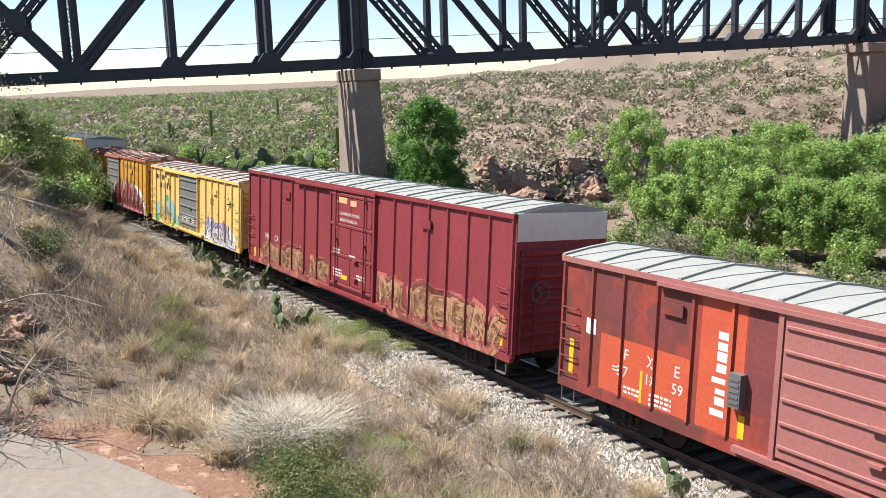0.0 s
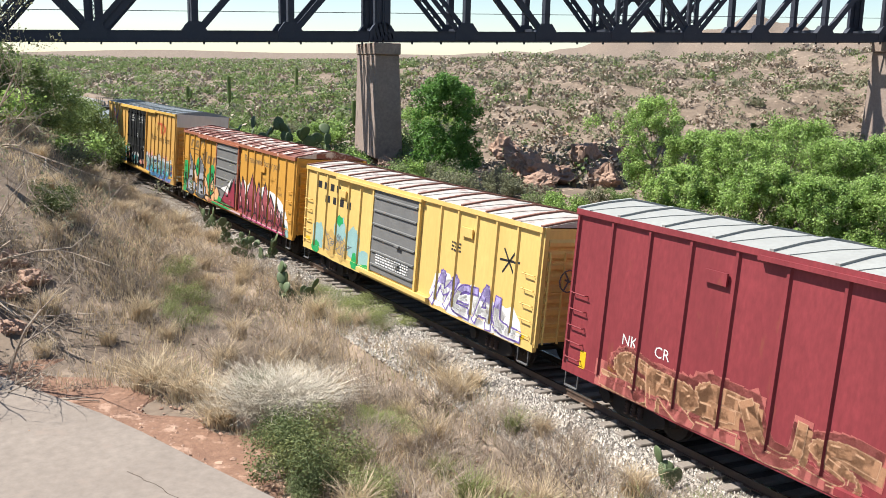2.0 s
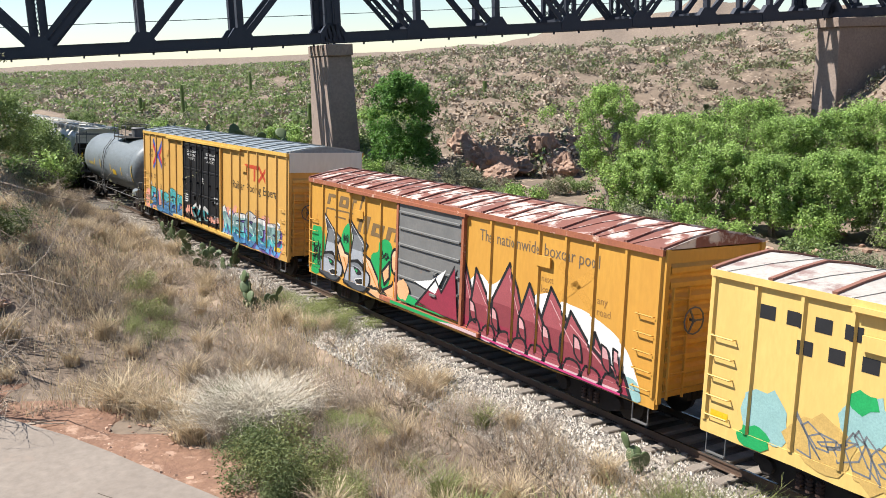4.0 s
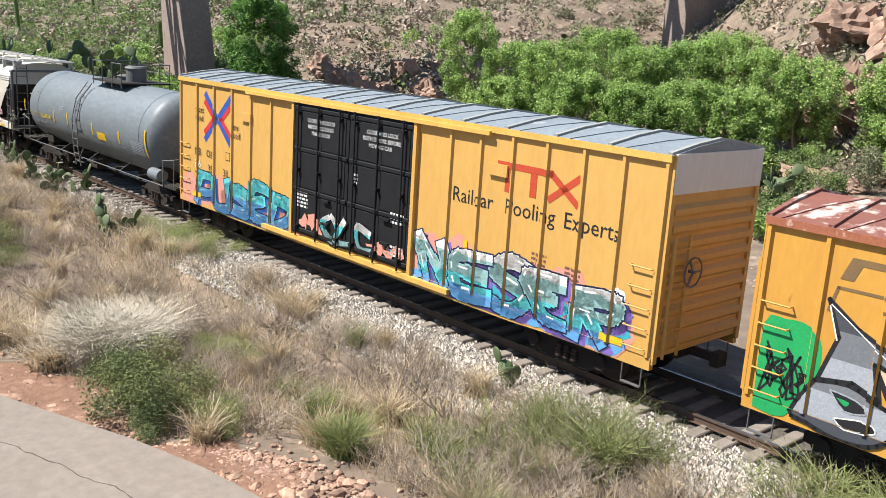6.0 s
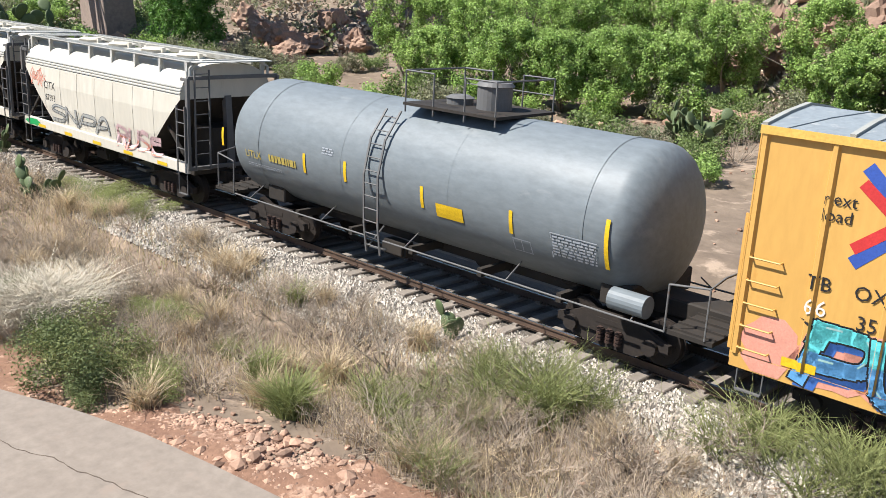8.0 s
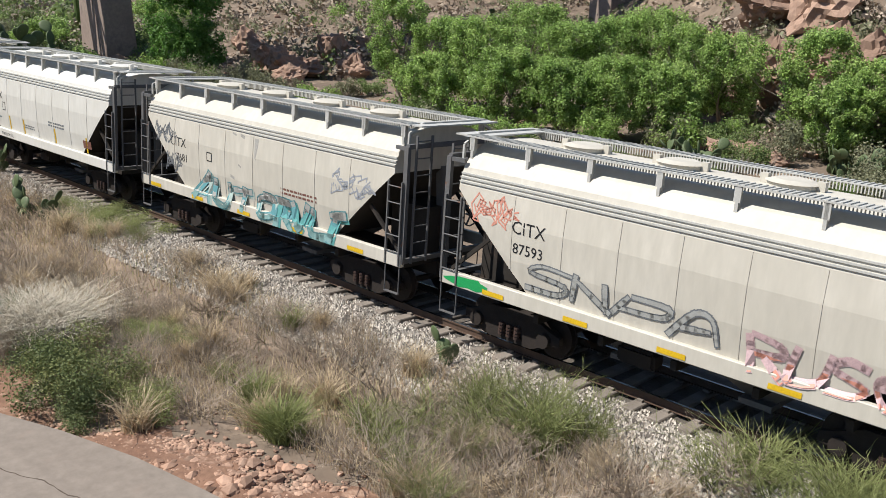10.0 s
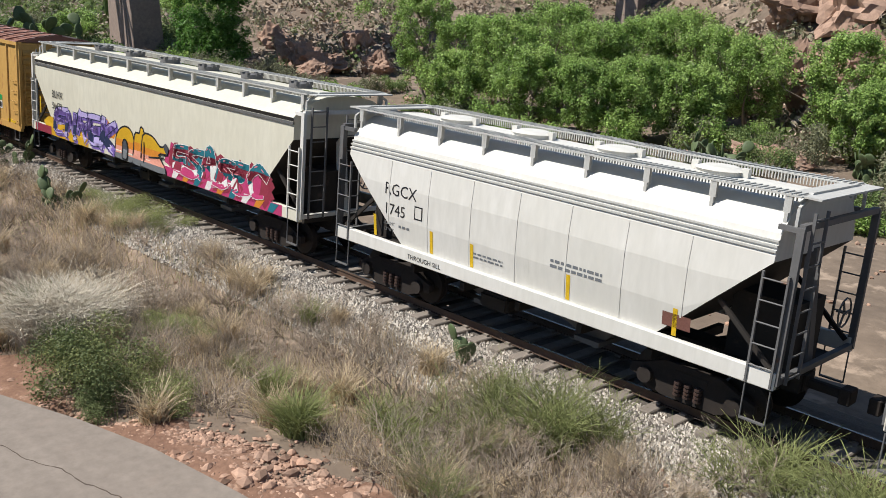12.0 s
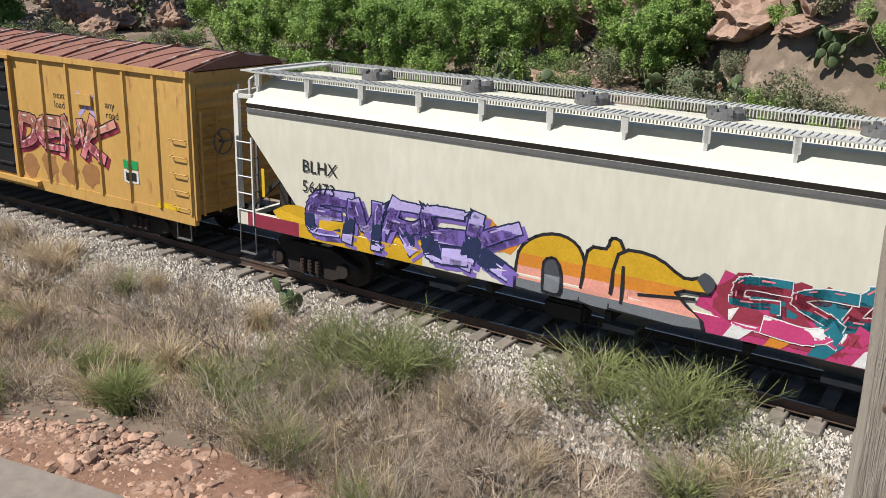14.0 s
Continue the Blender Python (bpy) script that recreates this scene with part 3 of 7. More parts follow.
def graffiti(pt, word, x0, x1, z0, z1, bands, line, halo=None, shade=None, seed=1, weight=.26, slant=.1, glint=None, edge=.05, flare=0):
    """A row of interlocking spray-paint letters: halo, drop shade, outline, fill in level bands, glints."""
    rnd = random.Random(seed)
    n, h = len(word), z1 - z0
    w = (x1 - x0) / n
    for i, ch in enumerate(word):
        hz, bz = h * rnd.uniform(.84, 1.06), z0 + rnd.uniform(-.02, .05) * h
        bx, ww, sl = x0 + i * w - .1 * w, w * rnd.uniform(1.1, 1.35), slant + rnd.uniform(-.25, .25)
        th = weight * min(w * 1.1, h) * rnd.uniform(.92, 1.08)
        lay = 3 + 3 * (i % 2)
        fills = [[] for _ in bands]
        lines, halos, shades, glints = [], [], [], []
        for stroke in GLYPHS[ch]:
            pts = bend([(bx + ww * (.14 + .72 * x + sl * (y - .5)) + rnd.uniform(-.1, .1) * w, bz + rnd.uniform(-.06, .06) * h + hz * (.1 + .8 * y)) for x, y in stroke], 4)
            m = len(pts)
            for k, (p, q) in enumerate(zip(pts, pts[1:])):
                t = th * (1 + .3 * math.sin(k / max(1, m - 2) * math.pi + seed + i))
                halos.append(seg_quad(p, q, t * 2.3))
                shades.append([(x + th * .42, z - th * .34) for x, z in seg_quad(p, q, t + edge * 2)])
                lines.append(seg_quad(p, q, t + edge * 2))
                quad = seg_quad(p, q, t)
                for b in range(len(bands)):
                    sub = quad
                    wave = .03 * math.sin(p[0] * 5)
                    if b:
                        sub = clip(sub, 1, z0 + h * (b / len(bands) + wave), False)
                    if b < len(bands) - 1 and len(sub) > 2:
                        sub = clip(sub, 1, z0 + h * ((b + 1) / len(bands) + wave), True)
                    if len(sub) > 2:
                        fills[b].append(sub)
                if glint and k % 3 == 1:
                    glints.append(seg_quad((p[0] - t * .22, p[1] + t * .25), (q[0] - t * .22, q[1] + t * .25), t * .13))
            for _ in range(flare):
                p, q = rnd.choice(pts), rnd.uniform(-1, 1)
                tip = (p[0] + q * w * .35, p[1] + rnd.uniform(.06, .2) * h * (1 if p[1] > z0 + h / 2 else -.5))
                lines.append([(p[0] - th * .6, p[1]), tip, (p[0] + th * .6, p[1])])
                fills[-1 if p[1] > z0 + h / 2 else 0].append([(p[0] - th * .4, p[1]), ((p[0] + tip[0]) / 2, (p[1] + tip[1]) / 2), (p[0] + th * .4, p[1])])
        if halo:
            pt.add(halos, halo, 1)
        if shade:
            pt.add(shades, shade, 2)
        pt.add(lines, line, lay)
        for m, f in zip(bands, fills):
            pt.add(f, m, lay + 1)
        pt.add(glints, glint or line, lay + 2)


def blob(cx, cz, rx, rz, seed=0, n=16, rough=.25):
    rnd = random.Random(seed)
    return [(cx + rx * math.cos(6.2832 * i / n) * (1 + rough * rnd.uniform(-1, 1)), cz + rz * math.sin(6.2832 * i / n) * (1 + rough * rnd.uniform(-1, 1))) for i in range(n)]


def scribble(x0, x1, z0, z1, seed, w=.03):
    """A loose looping line of spray paint."""
    rnd = random.Random(seed)
    n, f1, f2 = 60, rnd.uniform(3, 5), rnd.uniform(6, 9)
    pts = [(x0 + (x1 - x0) * (i / n + .12 * math.sin(f2 * i * .21)), (z0 + z1) / 2 + (z1 - z0) / 2 * math.sin(f1 * i * .33 + seed) * (.6 + .4 * math.cos(i * .17))) for i in range(n)]
    return [seg_quad(a, b, w) for a, b in zip(pts, pts[1:])]


def rect(x0, x1, z0, z1):
    return [(x0, z0), (x1, z0), (x1, z1), (x0, z1)]


def stencil_bars(x, z, w, rows, h=0.055, gap=0.1, seed=3):
    """Small stencilled data that cannot be read."""
    rnd = random.Random(seed)
    out = []
    for i in range(rows):
        q = x
        while q < x + w:
            k = rnd.uniform(.05, .16)
            out.append(rect(q, min(q + k, x + w), z - i * gap, z - i * gap + h))
            q += k + .035
    return out


# ---- running gear, shared by all cars ----
CARS, WHEELSETS = [], []
SHARED = {}


def car_empty(name, x, label, category):
    e = new(name)
    e.matrix_basis = pose(x, TRACK_Y, TRACK_Z, CANT, 0, 0)
    tagged(e, label, category, group="cars of the freight train")
    CARS.append((e, x))
    return e


def share(name, parent, maker, material, loc=(0, 0, 0), rot=(0, 0, 0), key=None, label="", smooth=False):
    """An object on a mesh that alike parts share."""
    key = key or name
    if key not in SHARED:
        bm = maker()
        me = bpy.data.meshes.new(name)
        bm.to_mesh(me)
        bm.free()
        for m in (material if isinstance(material, list) else [material]):
            me.materials.append(m)
        if smooth:
            me.polygons.foreach_set("use_smooth", [True] * len(me.polygons))
        SHARED[key] = me
    ob = new(name, SHARED[key])
    ob.parent, ob.location, ob.rotation_euler = parent, loc, rot
    if label:
        tagged(ob, label)
    return ob


def disc(bm, y0, y1, r, n=28, cx=0, cz=0):
    a = [bm.verts.new((cx + r * math.cos(6.2832 * i / n), y0, cz + r * math.sin(6.2832 * i / n))) for i in range(n)]
    b = [bm.verts.new((cx + r * math.cos(6.2832 * i / n), y1, cz + r * math.sin(6.2832 * i / n))) for i in range(n)]
    for i in range(n):
        bm.faces.new((a[i], b[i], b[(i + 1) % n], a[(i + 1) % n]))
    bm.faces.new(a)
    bm.faces.new(b[::-1])


def make_wheelset():
    bm = bmesh.new()
    for s in (-1, 1):
        disc(bm, s * .68, s * .81, .42)
        disc(bm, s * .655, s * .68, .45)
        disc(bm, s * .81, s * .83, .17, 14)
        for k in range(5):
            a = k * 1.2566
            disc(bm, s * .81, s * .817, .05, 8, .27 * math.cos(a), .27 * math.sin(a))
    disc(bm, -1.0, 1.0, .075, 10)
    return bm


def make_sideframe():
    bm = bmesh.new()
    outline = [(-1.22, .42), (-1.22, .58), (-.95, .66), (-.55, .84), (.55, .84), (.95, .66), (1.22, .58), (1.22, .42), (.98, .38), (.55, .18), (-.55, .18), (-.98, .38)]
    for s in (-1, 1):
        for ring in (outline,):
            a = [bm.verts.new((x, s * 1.02, z)) for x, z in ring]
            b = [bm.verts.new((x, s * 1.14, z)) for x, z in ring]
            bm.faces.new(a); bm.faces.new(b[::-1])
            for i in range(len(ring)):
                bm.faces.new((a[i], a[(i + 1) % len(ring)], b[(i + 1) % len(ring)], b[i]))
        for x in (-.87, .87):
            disc(bm, s * 1.10, s * 1.24, .15, 14, x, .46)
        box(bm, -.33, .33, s * 1.14 - .01, s * 1.14 + .03, .62, .72)
    box(bm, -.2, .2, -1.1, 1.1, .5, .75)
    bmesh.ops.recalc_face_normals(bm, faces=list(bm.faces))
    return bm


M_SPRING = mat("rusty_spring_steel", (0.06, 0.033, 0.025), (0.045, 0.028, 0.022), 8, .7)


def make_spring():
    """Stacked rings of a truck's coil spring."""
    bm = bmesh.new()
    for k in range(4):
        bmesh.ops.create_cone(bm, cap_ends=True, segments=10, radius1=.075, radius2=.075, depth=.04, matrix=Matrix.Translation((0, 0, .03 + k * .07)))
    bmesh.ops.create_cone(bm, cap_ends=True, segments=8, radius1=.05, radius2=.05, depth=.28, matrix=Matrix.Translation((0, 0, .14)))
    return bm


def make_coupler():
    bm = bmesh.new()
    box(bm, -.35, .32, -.07, .07, .8, .96)
    box(bm, .26, .46, -.17, .15, .74, 1.02)
    box(bm, -.7, -.3, -.2, .2, .74, 1.04)
    bevel(bm, .02)
    return bm


def running_gear(e, L, centre, side_sill=True):
    for s in (-1, 1):
        t = new("truck")
        t.parent, t.location = e, (s * centre, 0, 0)
        frame_ob = share("side_frame", t, make_sideframe, M_TRUCK)
        for sy in (-1, 1):
            for x in (-.2, 0, .2):
                share("coil_spring", frame_ob, make_spring, M_SPRING, (x, sy * 1.17, .28))
        for dx in (-.87, .87):
            w = share("wheelset", t, make_wheelset, M_WHEEL, (dx, 0, .46))
            WHEELSETS.append((w, dx))
        share("coupler", e, make_coupler, M_TRUCK, (s * (L + .15), 0, 0), (0, 0, 0 if s > 0 else math.pi))
    bm = bmesh.new()
    box(bm, -L + .2, L - .2, -.3, .3, .72, 1.05)
    for i in range(5):
        x = -L * .55 + i * L * .275
        box(bm, x - .06, x + .06, -1.3, 1.3, .8, .98)
    part("centre_sill", bm, M_UNDER, e)
    bm = bmesh.new()
    disc(bm, .2, 1.0, .2, 14, .8, .62)
    part("brake_cylinder", bm, M_UNDER, e)
    bm = bmesh.new()
    box(bm, -1.4, -.6, -.9, -.5, .45, .8)
    part("air_tank", bevel(bm, .06, 2), M_UNDER, e)


def ladder_bm(w, zs, z_top, z_bot):
    bm = bmesh.new()
    for x in (-w / 2, w / 2):
        bar(bm, (x, 0, z_bot), (x, 0, z_top), .035, .05)
    for z in zs:
        bar(bm, (-w / 2, -.015, z), (w / 2, -.015, z), .03, .03, 6)
    return bm


def grab_bm(w):
    bm = bmesh.new()
    bar(bm, (-w / 2, -.07, 0), (w / 2, -.07, 0), .03, .03, 6)
    for x in (-w / 2, w / 2):
        bar(bm, (x, -.075, 0), (x, .03, 0), .03, .03, 6)
    return bm


def step_bm():
    bm = bmesh.new()
    bar(bm, (-.22, 0, 1.05), (-.22, 0, .45), .03, .03, 6)
    bar(bm, (.22, 0, 1.05), (.22, 0, .45), .03, .03, 6)
    bar(bm, (-.22, 0, .46), (.22, 0, .46), .06, .03)
    return bm


def brake_wheel_bm(r):
    bm = bmesh.new()
    pts = [(0, r * math.cos(i * .5236), r * math.sin(i * .5236)) for i in range(12)]
    for a, b in zip(pts, pts[1:] + pts[:1]):
        bar(bm, a, b, .035, .035, 6)
    for i in (0, 4, 8):
        bar(bm, (0, 0, 0), pts[i], .03, .03)
    bar(bm, (-.14, 0, 0), (.04, 0, 0), .06, .06, 8)
    return bm


# ---- boxcars ----
def boxcar(x0, x1, eave, paint, roof_m, trim, door, label, n_left, n_right, sill=1.0, peak=.22, end_m=None, end_cap=None, rails=None, seam=1.25, post_w=.13, roof_seam=None, ladder_m=None):
    """door: (from, to, kind, material). Returns the car, its Paint and half length."""
    e = car_empty("boxcar", (x0 + x1) / 2, label, "boxcar")
    L = (x1 - x0) / 2
    end_m, ladder_m = end_m or paint, ladder_m or paint
    Y, P = 1.48, .055
    bm = bmesh.new()
    box(bm, -L, L, -Y, Y, sill, eave - .03)
    part("body", bm, paint, e)
    d0, d1, kind, dm = door
    posts = []
    key = "post%.2f" % eave + paint.name

    def mk_post():
        b = bmesh.new()
        v = [(-post_w / 2, 0), (-post_w / 4, -P), (post_w / 4, -P), (post_w / 2, 0)]
        lo = [b.verts.new((x, y, sill + .02)) for x, y in v]
        hi = [b.verts.new((x, y, eave - .1)) for x, y in v]
        for i in range(3):
            b.faces.new((lo[i], lo[i + 1], hi[i + 1], hi[i]))
        b.faces.new(hi)
        b.faces.new(lo[::-1])
        return b
    xs = [-L + post_w * .6 + i * (d0 - .12 + L - post_w) / n_left for i in range(n_left)] + [d1 + .15 + post_w + (i + 1) * (L - d1 - .15 - post_w * 1.6) / n_right for i in range(n_right)]
    for s in (-1, 1):
        for x in xs:
            share("side_post", e, mk_post, paint, (x, s * Y, 0), (0, 0, 0 if s < 0 else math.pi), key=key)
        # side sill and eave plate
        bm = bmesh.new()
        y0, y1 = sorted((s * (Y - .03), s * (Y + .075)))
        box(bm, -L, L, y0, y1, eave - .13, eave)
        part("eave_plate", bm, trim, e)
        bm = bmesh.new()
        deep = .25
        y0, y1 = sorted((s * (Y - .1), s * (Y + .02)))
        pts = [(-L, sill + .02), (-L, sill - .22), (-L * .72, sill - .22), (-L * .62, sill - deep), (L * .62, sill - deep), (L * .72, sill - .22), (L, sill - .22), (L, sill + .02)]
        a = [bm.verts.new((x, y0, z)) for x, z in pts]
        b = [bm.verts.new((x, y1, z)) for x, z in pts]
        bm.faces.new(a); bm.faces.new(b[::-1])
        for i in range(8):
            bm.faces.new((a[i], b[i], b[(i + 1) % 8], a[(i + 1) % 8]))
        bmesh.ops.recalc_face_normals(bm, faces=list(bm.faces))
        part("side_sill", bm, paint, e)
    posts = [(x - post_w / 4, x + post_w / 4) for x in xs]
    # roof sheet with raised seams
    bm = bmesh.new()
    prof = [(-Y - .06, eave), (-Y * .5, eave + peak * .62), (0, eave + peak), (Y * .5, eave + peak * .62), (Y + .06, eave)]
    a = [bm.verts.new((-L - .03, y, z)) for y, z in prof]
    b = [bm.verts.new((L + .03, y, z)) for y, z in prof]
    for i in range(4):
        bm.faces.new((a[i], b[i], b[i + 1], a[i + 1]))
    bm.faces.new(a)
    bm.faces.new(b[::-1])
    bmesh.ops.recalc_face_normals(bm, faces=list(bm.faces))
    part("roof", bm, roof_m, e)

    def mk_seam():
        m = bmesh.new()
        for (ya, za), (yb, zb) in zip(prof, prof[1:]):
            bar(m, (0, ya, za + .02), (0, yb, zb + .02), .09, .05)
        return m

    def mk_crease():
        m = bmesh.new()
        for (ya, za), (yb, zb), xa, xb in zip(prof, prof[1:], (-.3, .0, .3, .0), (.0, .3, .0, -.3)):
            bar(m, (xa, ya, za + .004), (xb, yb, zb + .004), .05, .025)
        return m
    n = round(2 * L / seam)
    for i in range(n + 1):
        x = -L + .05 + i * (2 * L - .1) / n
        share("roof_seam", e, mk_seam, roof_seam or roof_m, (x, 0, 0), key="seam%.2f" % eave + roof_m.name)
        if i < n:
            share("roof_crease", e, mk_crease, roof_m, (x + (2 * L - .1) / n / 2, 0, 0), key="crease%.2f" % eave + roof_m.name)
    # corrugated ends
    def mk_end():
        m = bmesh.new()
        k = 9
        top = eave - (.75 if end_cap else .15)
        for i in range(k):
            z = sill + .12 + i * (top - sill - .2) / k
            w = (top - sill - .2) / k
            pts = [(0, z), (.07, z + w * .22), (.07, z + w * .55), (0, z + w * .8)]
            a = [m.verts.new((x, -Y + .14, q)) for x, q in pts]
            b = [m.verts.new((x, Y - .14, q)) for x, q in pts]
            for j in range(3):
                m.faces.new((a[j], b[j], b[j + 1], a[j + 1]))
            m.faces.new(a); m.faces.new(b[::-1])
        bmesh.ops.recalc_face_normals(m, faces=list(m.faces))
        return m
    for s in (-1, 1):
        share("end_corrugations", e, mk_end, end_m, (s * L, 0, 0), (0, 0, 0 if s > 0 else math.pi), key="end%.2f" % eave + paint.name)
        for y in (-Y + .06, Y - .06):
            bm = bmesh.new()
            box(bm, s * L - .02, s * L + .05, y - .06, y + .06, sill - .1, eave)
            part("corner_post", bm, end_m, e)
        if end_cap:
            bm = bmesh.new()
            box(bm, s * L - .01, s * L + .06, -Y + .02, Y - .02, eave - .7, eave + .02)
            part("end_cap", bm, end_cap, e, "grey upper end panel")
    # ladders and steps at each corner
    for s in (-1, 1):
        for sy in (-1, 1):
            rz = 0 if sy < 0 else math.pi
            for i in range(5):
                share("grab_iron", e, lambda: grab_bm(.5), ladder_m, (s * (L - .38), sy * (Y + .02), sill + .15 + i * .38), (0, 0, rz), key="grab" + ladder_m.name)
            share("sill_step", e, step_bm, M_GREYSTEEL, (s * (L - .38), sy * Y, -.05), (0, 0, rz), key="step")
        share("end_ladder", e, lambda: ladder_bm(.45, [sill + .15 + i * .38 for i in range(6)], sill + 2.3, sill), ladder_m, (s * (L + .12), -Y + .4, 0), (0, 0, s * math.pi / 2), key="el%.2f" % sill + ladder_m.name)
    bm = bmesh.new()
    bm = brake_wheel_bm(.28)
    bmesh.ops.translate(bm, verts=list(bm.verts), vec=(L + .2, -.75, sill + 1.6))
    part("brake_wheel", bm, M_GREYSTEEL, e)
    # doors
    zt, zb = eave - .2, sill + .05
    for s in (-1, 1):
        leaves = [(d0, d1)] if kind != "double" else [(d0, (d0 + d1) / 2 - .02), ((d0 + d1) / 2 + .02, d1)]
        for a, b in leaves:
            door_ob = new("sliding_door")
            door_ob.parent = e
            door_ob.location = (0, s * Y, 0)
            door_ob.rotation_euler = (0, 0, 0 if s < 0 else math.pi)
            bm = bmesh.new()
            if kind == "ribbed":
                box(bm, a, b, -.07, .02, zb, zt)
                part("door_sheet", bm, dm, door_ob)
                k = 6
                for i in range(k):
                    z = zb + (i + .5) * (zt - zb) / k
                    m = bmesh.new()
                    box(m, a + .05, b - .05, -.115, -.065, z - .035, z + .035)
                    part("door_rib", bevel(m, .012), dm, door_ob)
            else:
                box(bm, a, b, -.06, .02, zb, zt)
                part("door_sheet", bm, dm, door_ob)
                for i in range(4):
                    z = zb + .12 + i * (zt - zb - .24) / 3
                    m = bmesh.new()
                    box(m, a + .02, b - .02, -.10, -.055, z - .05, z + .05)
                    part("door_rail", bevel(m, .012), dm, door_ob)
                for q in ((.16, .84) if kind == "plug" else (.12, .5, .88)):
                    m = bmesh.new()
                    x = a + (b - a) * q
                    bar(m, (x, -.15, zb - .05), (x, -.15, zt + .02), .05, .05, 8)
                    for z in (zb + .2, (zb + zt) / 2, zt - .25):
                        box(m, x - .05, x + .05, -.19, -.06, z - .04, z + .04)
                    part("lock_rod", m, dm, door_ob)
                for i in range(3):
                    z0 = zb + .2 + i * (zt - zb - .24) / 3
                    z1 = z0 + (zt - zb - .24) / 3 - .16
                    m = bmesh.new()
                    xm = (a + b) / 2
                    box(m, a + .12, xm - .06, -.078, -.058, z0, z1)
                    box(m, xm + .06, b - .12, -.078, -.058, z0, z1)
                    part("door_panel", bevel(m, .008), dm, door_ob)
            for z in (zb + .5, zb + 1.1):
                m = bmesh.new()
                box(m, (a + b) / 2 + .25, (a + b) / 2 + .55, -.17, -.07, z - .03, z + .03)
                part("door_handle", m, dm, door_ob)
        bm = bmesh.new()
        y0, y1 = sorted((s * (Y - .02), s * (Y + .10)))
        box(bm, d0 - .12, d0 - .01, y0, y1, sill - .1, eave - .12)
        part("door_post", bm, trim if kind != "double" else paint, e)
        bm = bmesh.new()
        box(bm, d1 + .01, d1 + .12, y0, y1, sill - .1, eave - .12)
        part("door_post", bm, trim if kind != "double" else paint, e)
        bm = bmesh.new()
        y0, y1 = sorted((s * Y, s * (Y + .14)))
        w = d1 - d0
        box(bm, d0 - (w if kind != "double" else w * .5), d1 + (.2 if kind != "double" else w * .5), y0, y1, eave - .19, eave - .10)
        box(bm, d0 - w * .3, d1 + w * .3, y0, y1, sill - .14, sill - .02)
        part("door_track", bm, trim, e)
    running_gear(e, L, L - 2.2)
    # tack boards
    for x in ((-L * .55, L * .55)):
        bm = bmesh.new()
        box(bm, x - .28, x + .28, -Y - .075, -Y - .03, sill + 2.75 if eave > 4.4 else sill + 2.1, sill + 3.0 if eave > 4.4 else sill + 2.35)
        part("tack_board", bm, paint, e)
    return e, Paint(e, lambda x, z: -Y, posts, P, sill - .2, sill + .025), L


# red boxcar with a faded roof
e, pt, L = boxcar(-13.3, 2.4, 3.8, M_FXE, M_ROOFGREY, M_FXDOOR, (-1.64, 1.45, "ribbed", M_FXDOOR), "faded red boxcar with white lettering and grey ribbed roof", 6, 6, sill=.95, roof_seam=M_ROOFGREY)
C = -5.45
M_BRIGHT = mat("bright_red_panel_paint", (0.52, 0.10, 0.045), (0.45, 0.08, 0.04), 1.5, .5)
M_DARKPANEL = mat("dark_red_patch_paint", (0.20, 0.05, 0.045), (0.15, 0.04, 0.04), 1.5, .6)
pt.add([rect(-9.05 - C, -7.95 - C, 1.0, 3.6), rect(-11.9 - C, -9.2 - C, 1.0, 2.25)], M_BRIGHT, 0)
pt.add([rect(-7.9 - C, -7.25 - C, 1.6, 3.6), blob(-11.3 - C, 2.9, .45, .5, 2), blob(-10.2 - C, 2.8, .4, .45, 5)], M_DARKPANEL, 0)
pt.add(text_polys("F", .34, -11.15 - C, 1.82) + text_polys("X", .34, -10.45 - C, 1.82) + text_polys("E", .34, -9.68 - C, 1.80), M_WHITE)
pt.add(text_polys("=87", .32, -11.5 - C, 1.45) + text_polys("19", .32, -10.5 - C, 1.45) + text_polys("59", .32, -9.72 - C, 1.45), M_WHITE)
pt.add(stencil_bars(-11.1 - C, 1.2, .5, 2) + stencil_bars(-10.3 - C, 1.25, .6, 3, seed=8), M_WHITE)
# brand mark along the bright panel: plain white strokes, one for each letter
pt.add([rect(-8.36 - C - (.34 if i in (0, 3) else .24), -8.36 - C, 1.32 + i * .215, 1.32 + i * .215 + (.13, .16, .11, .11, .17, .19, .16, .15)[i]) for i in range(8)], M_WHITE)
pt.add([rect(-12.4 - C, -12.08 - C, 2.15, 2.5)], M_WHITE)
pt.add([rect(-12.95 - C, -12.8 - C, 1.1, 1.9), rect(-10.62 - C, -10.55 - C, 1.0, 1.7), rect(-8.0 - C, -7.85 - C, 1.05, 1.5)], M_YPAINT)
pt.put("side_lettering", "white stencilled lettering and paint patches")

bm = bmesh.new()
box(bm, -2.7, -2.42, -1.66, -1.47, 1.65, 2.3)
for k in range(5):
    box(bm, -2.67, -2.45, -1.672, -1.66, 1.72 + k * .11, 1.77 + k * .11)
part("route_board", bm, M_GREYSTEEL, e, "grey metal route board")

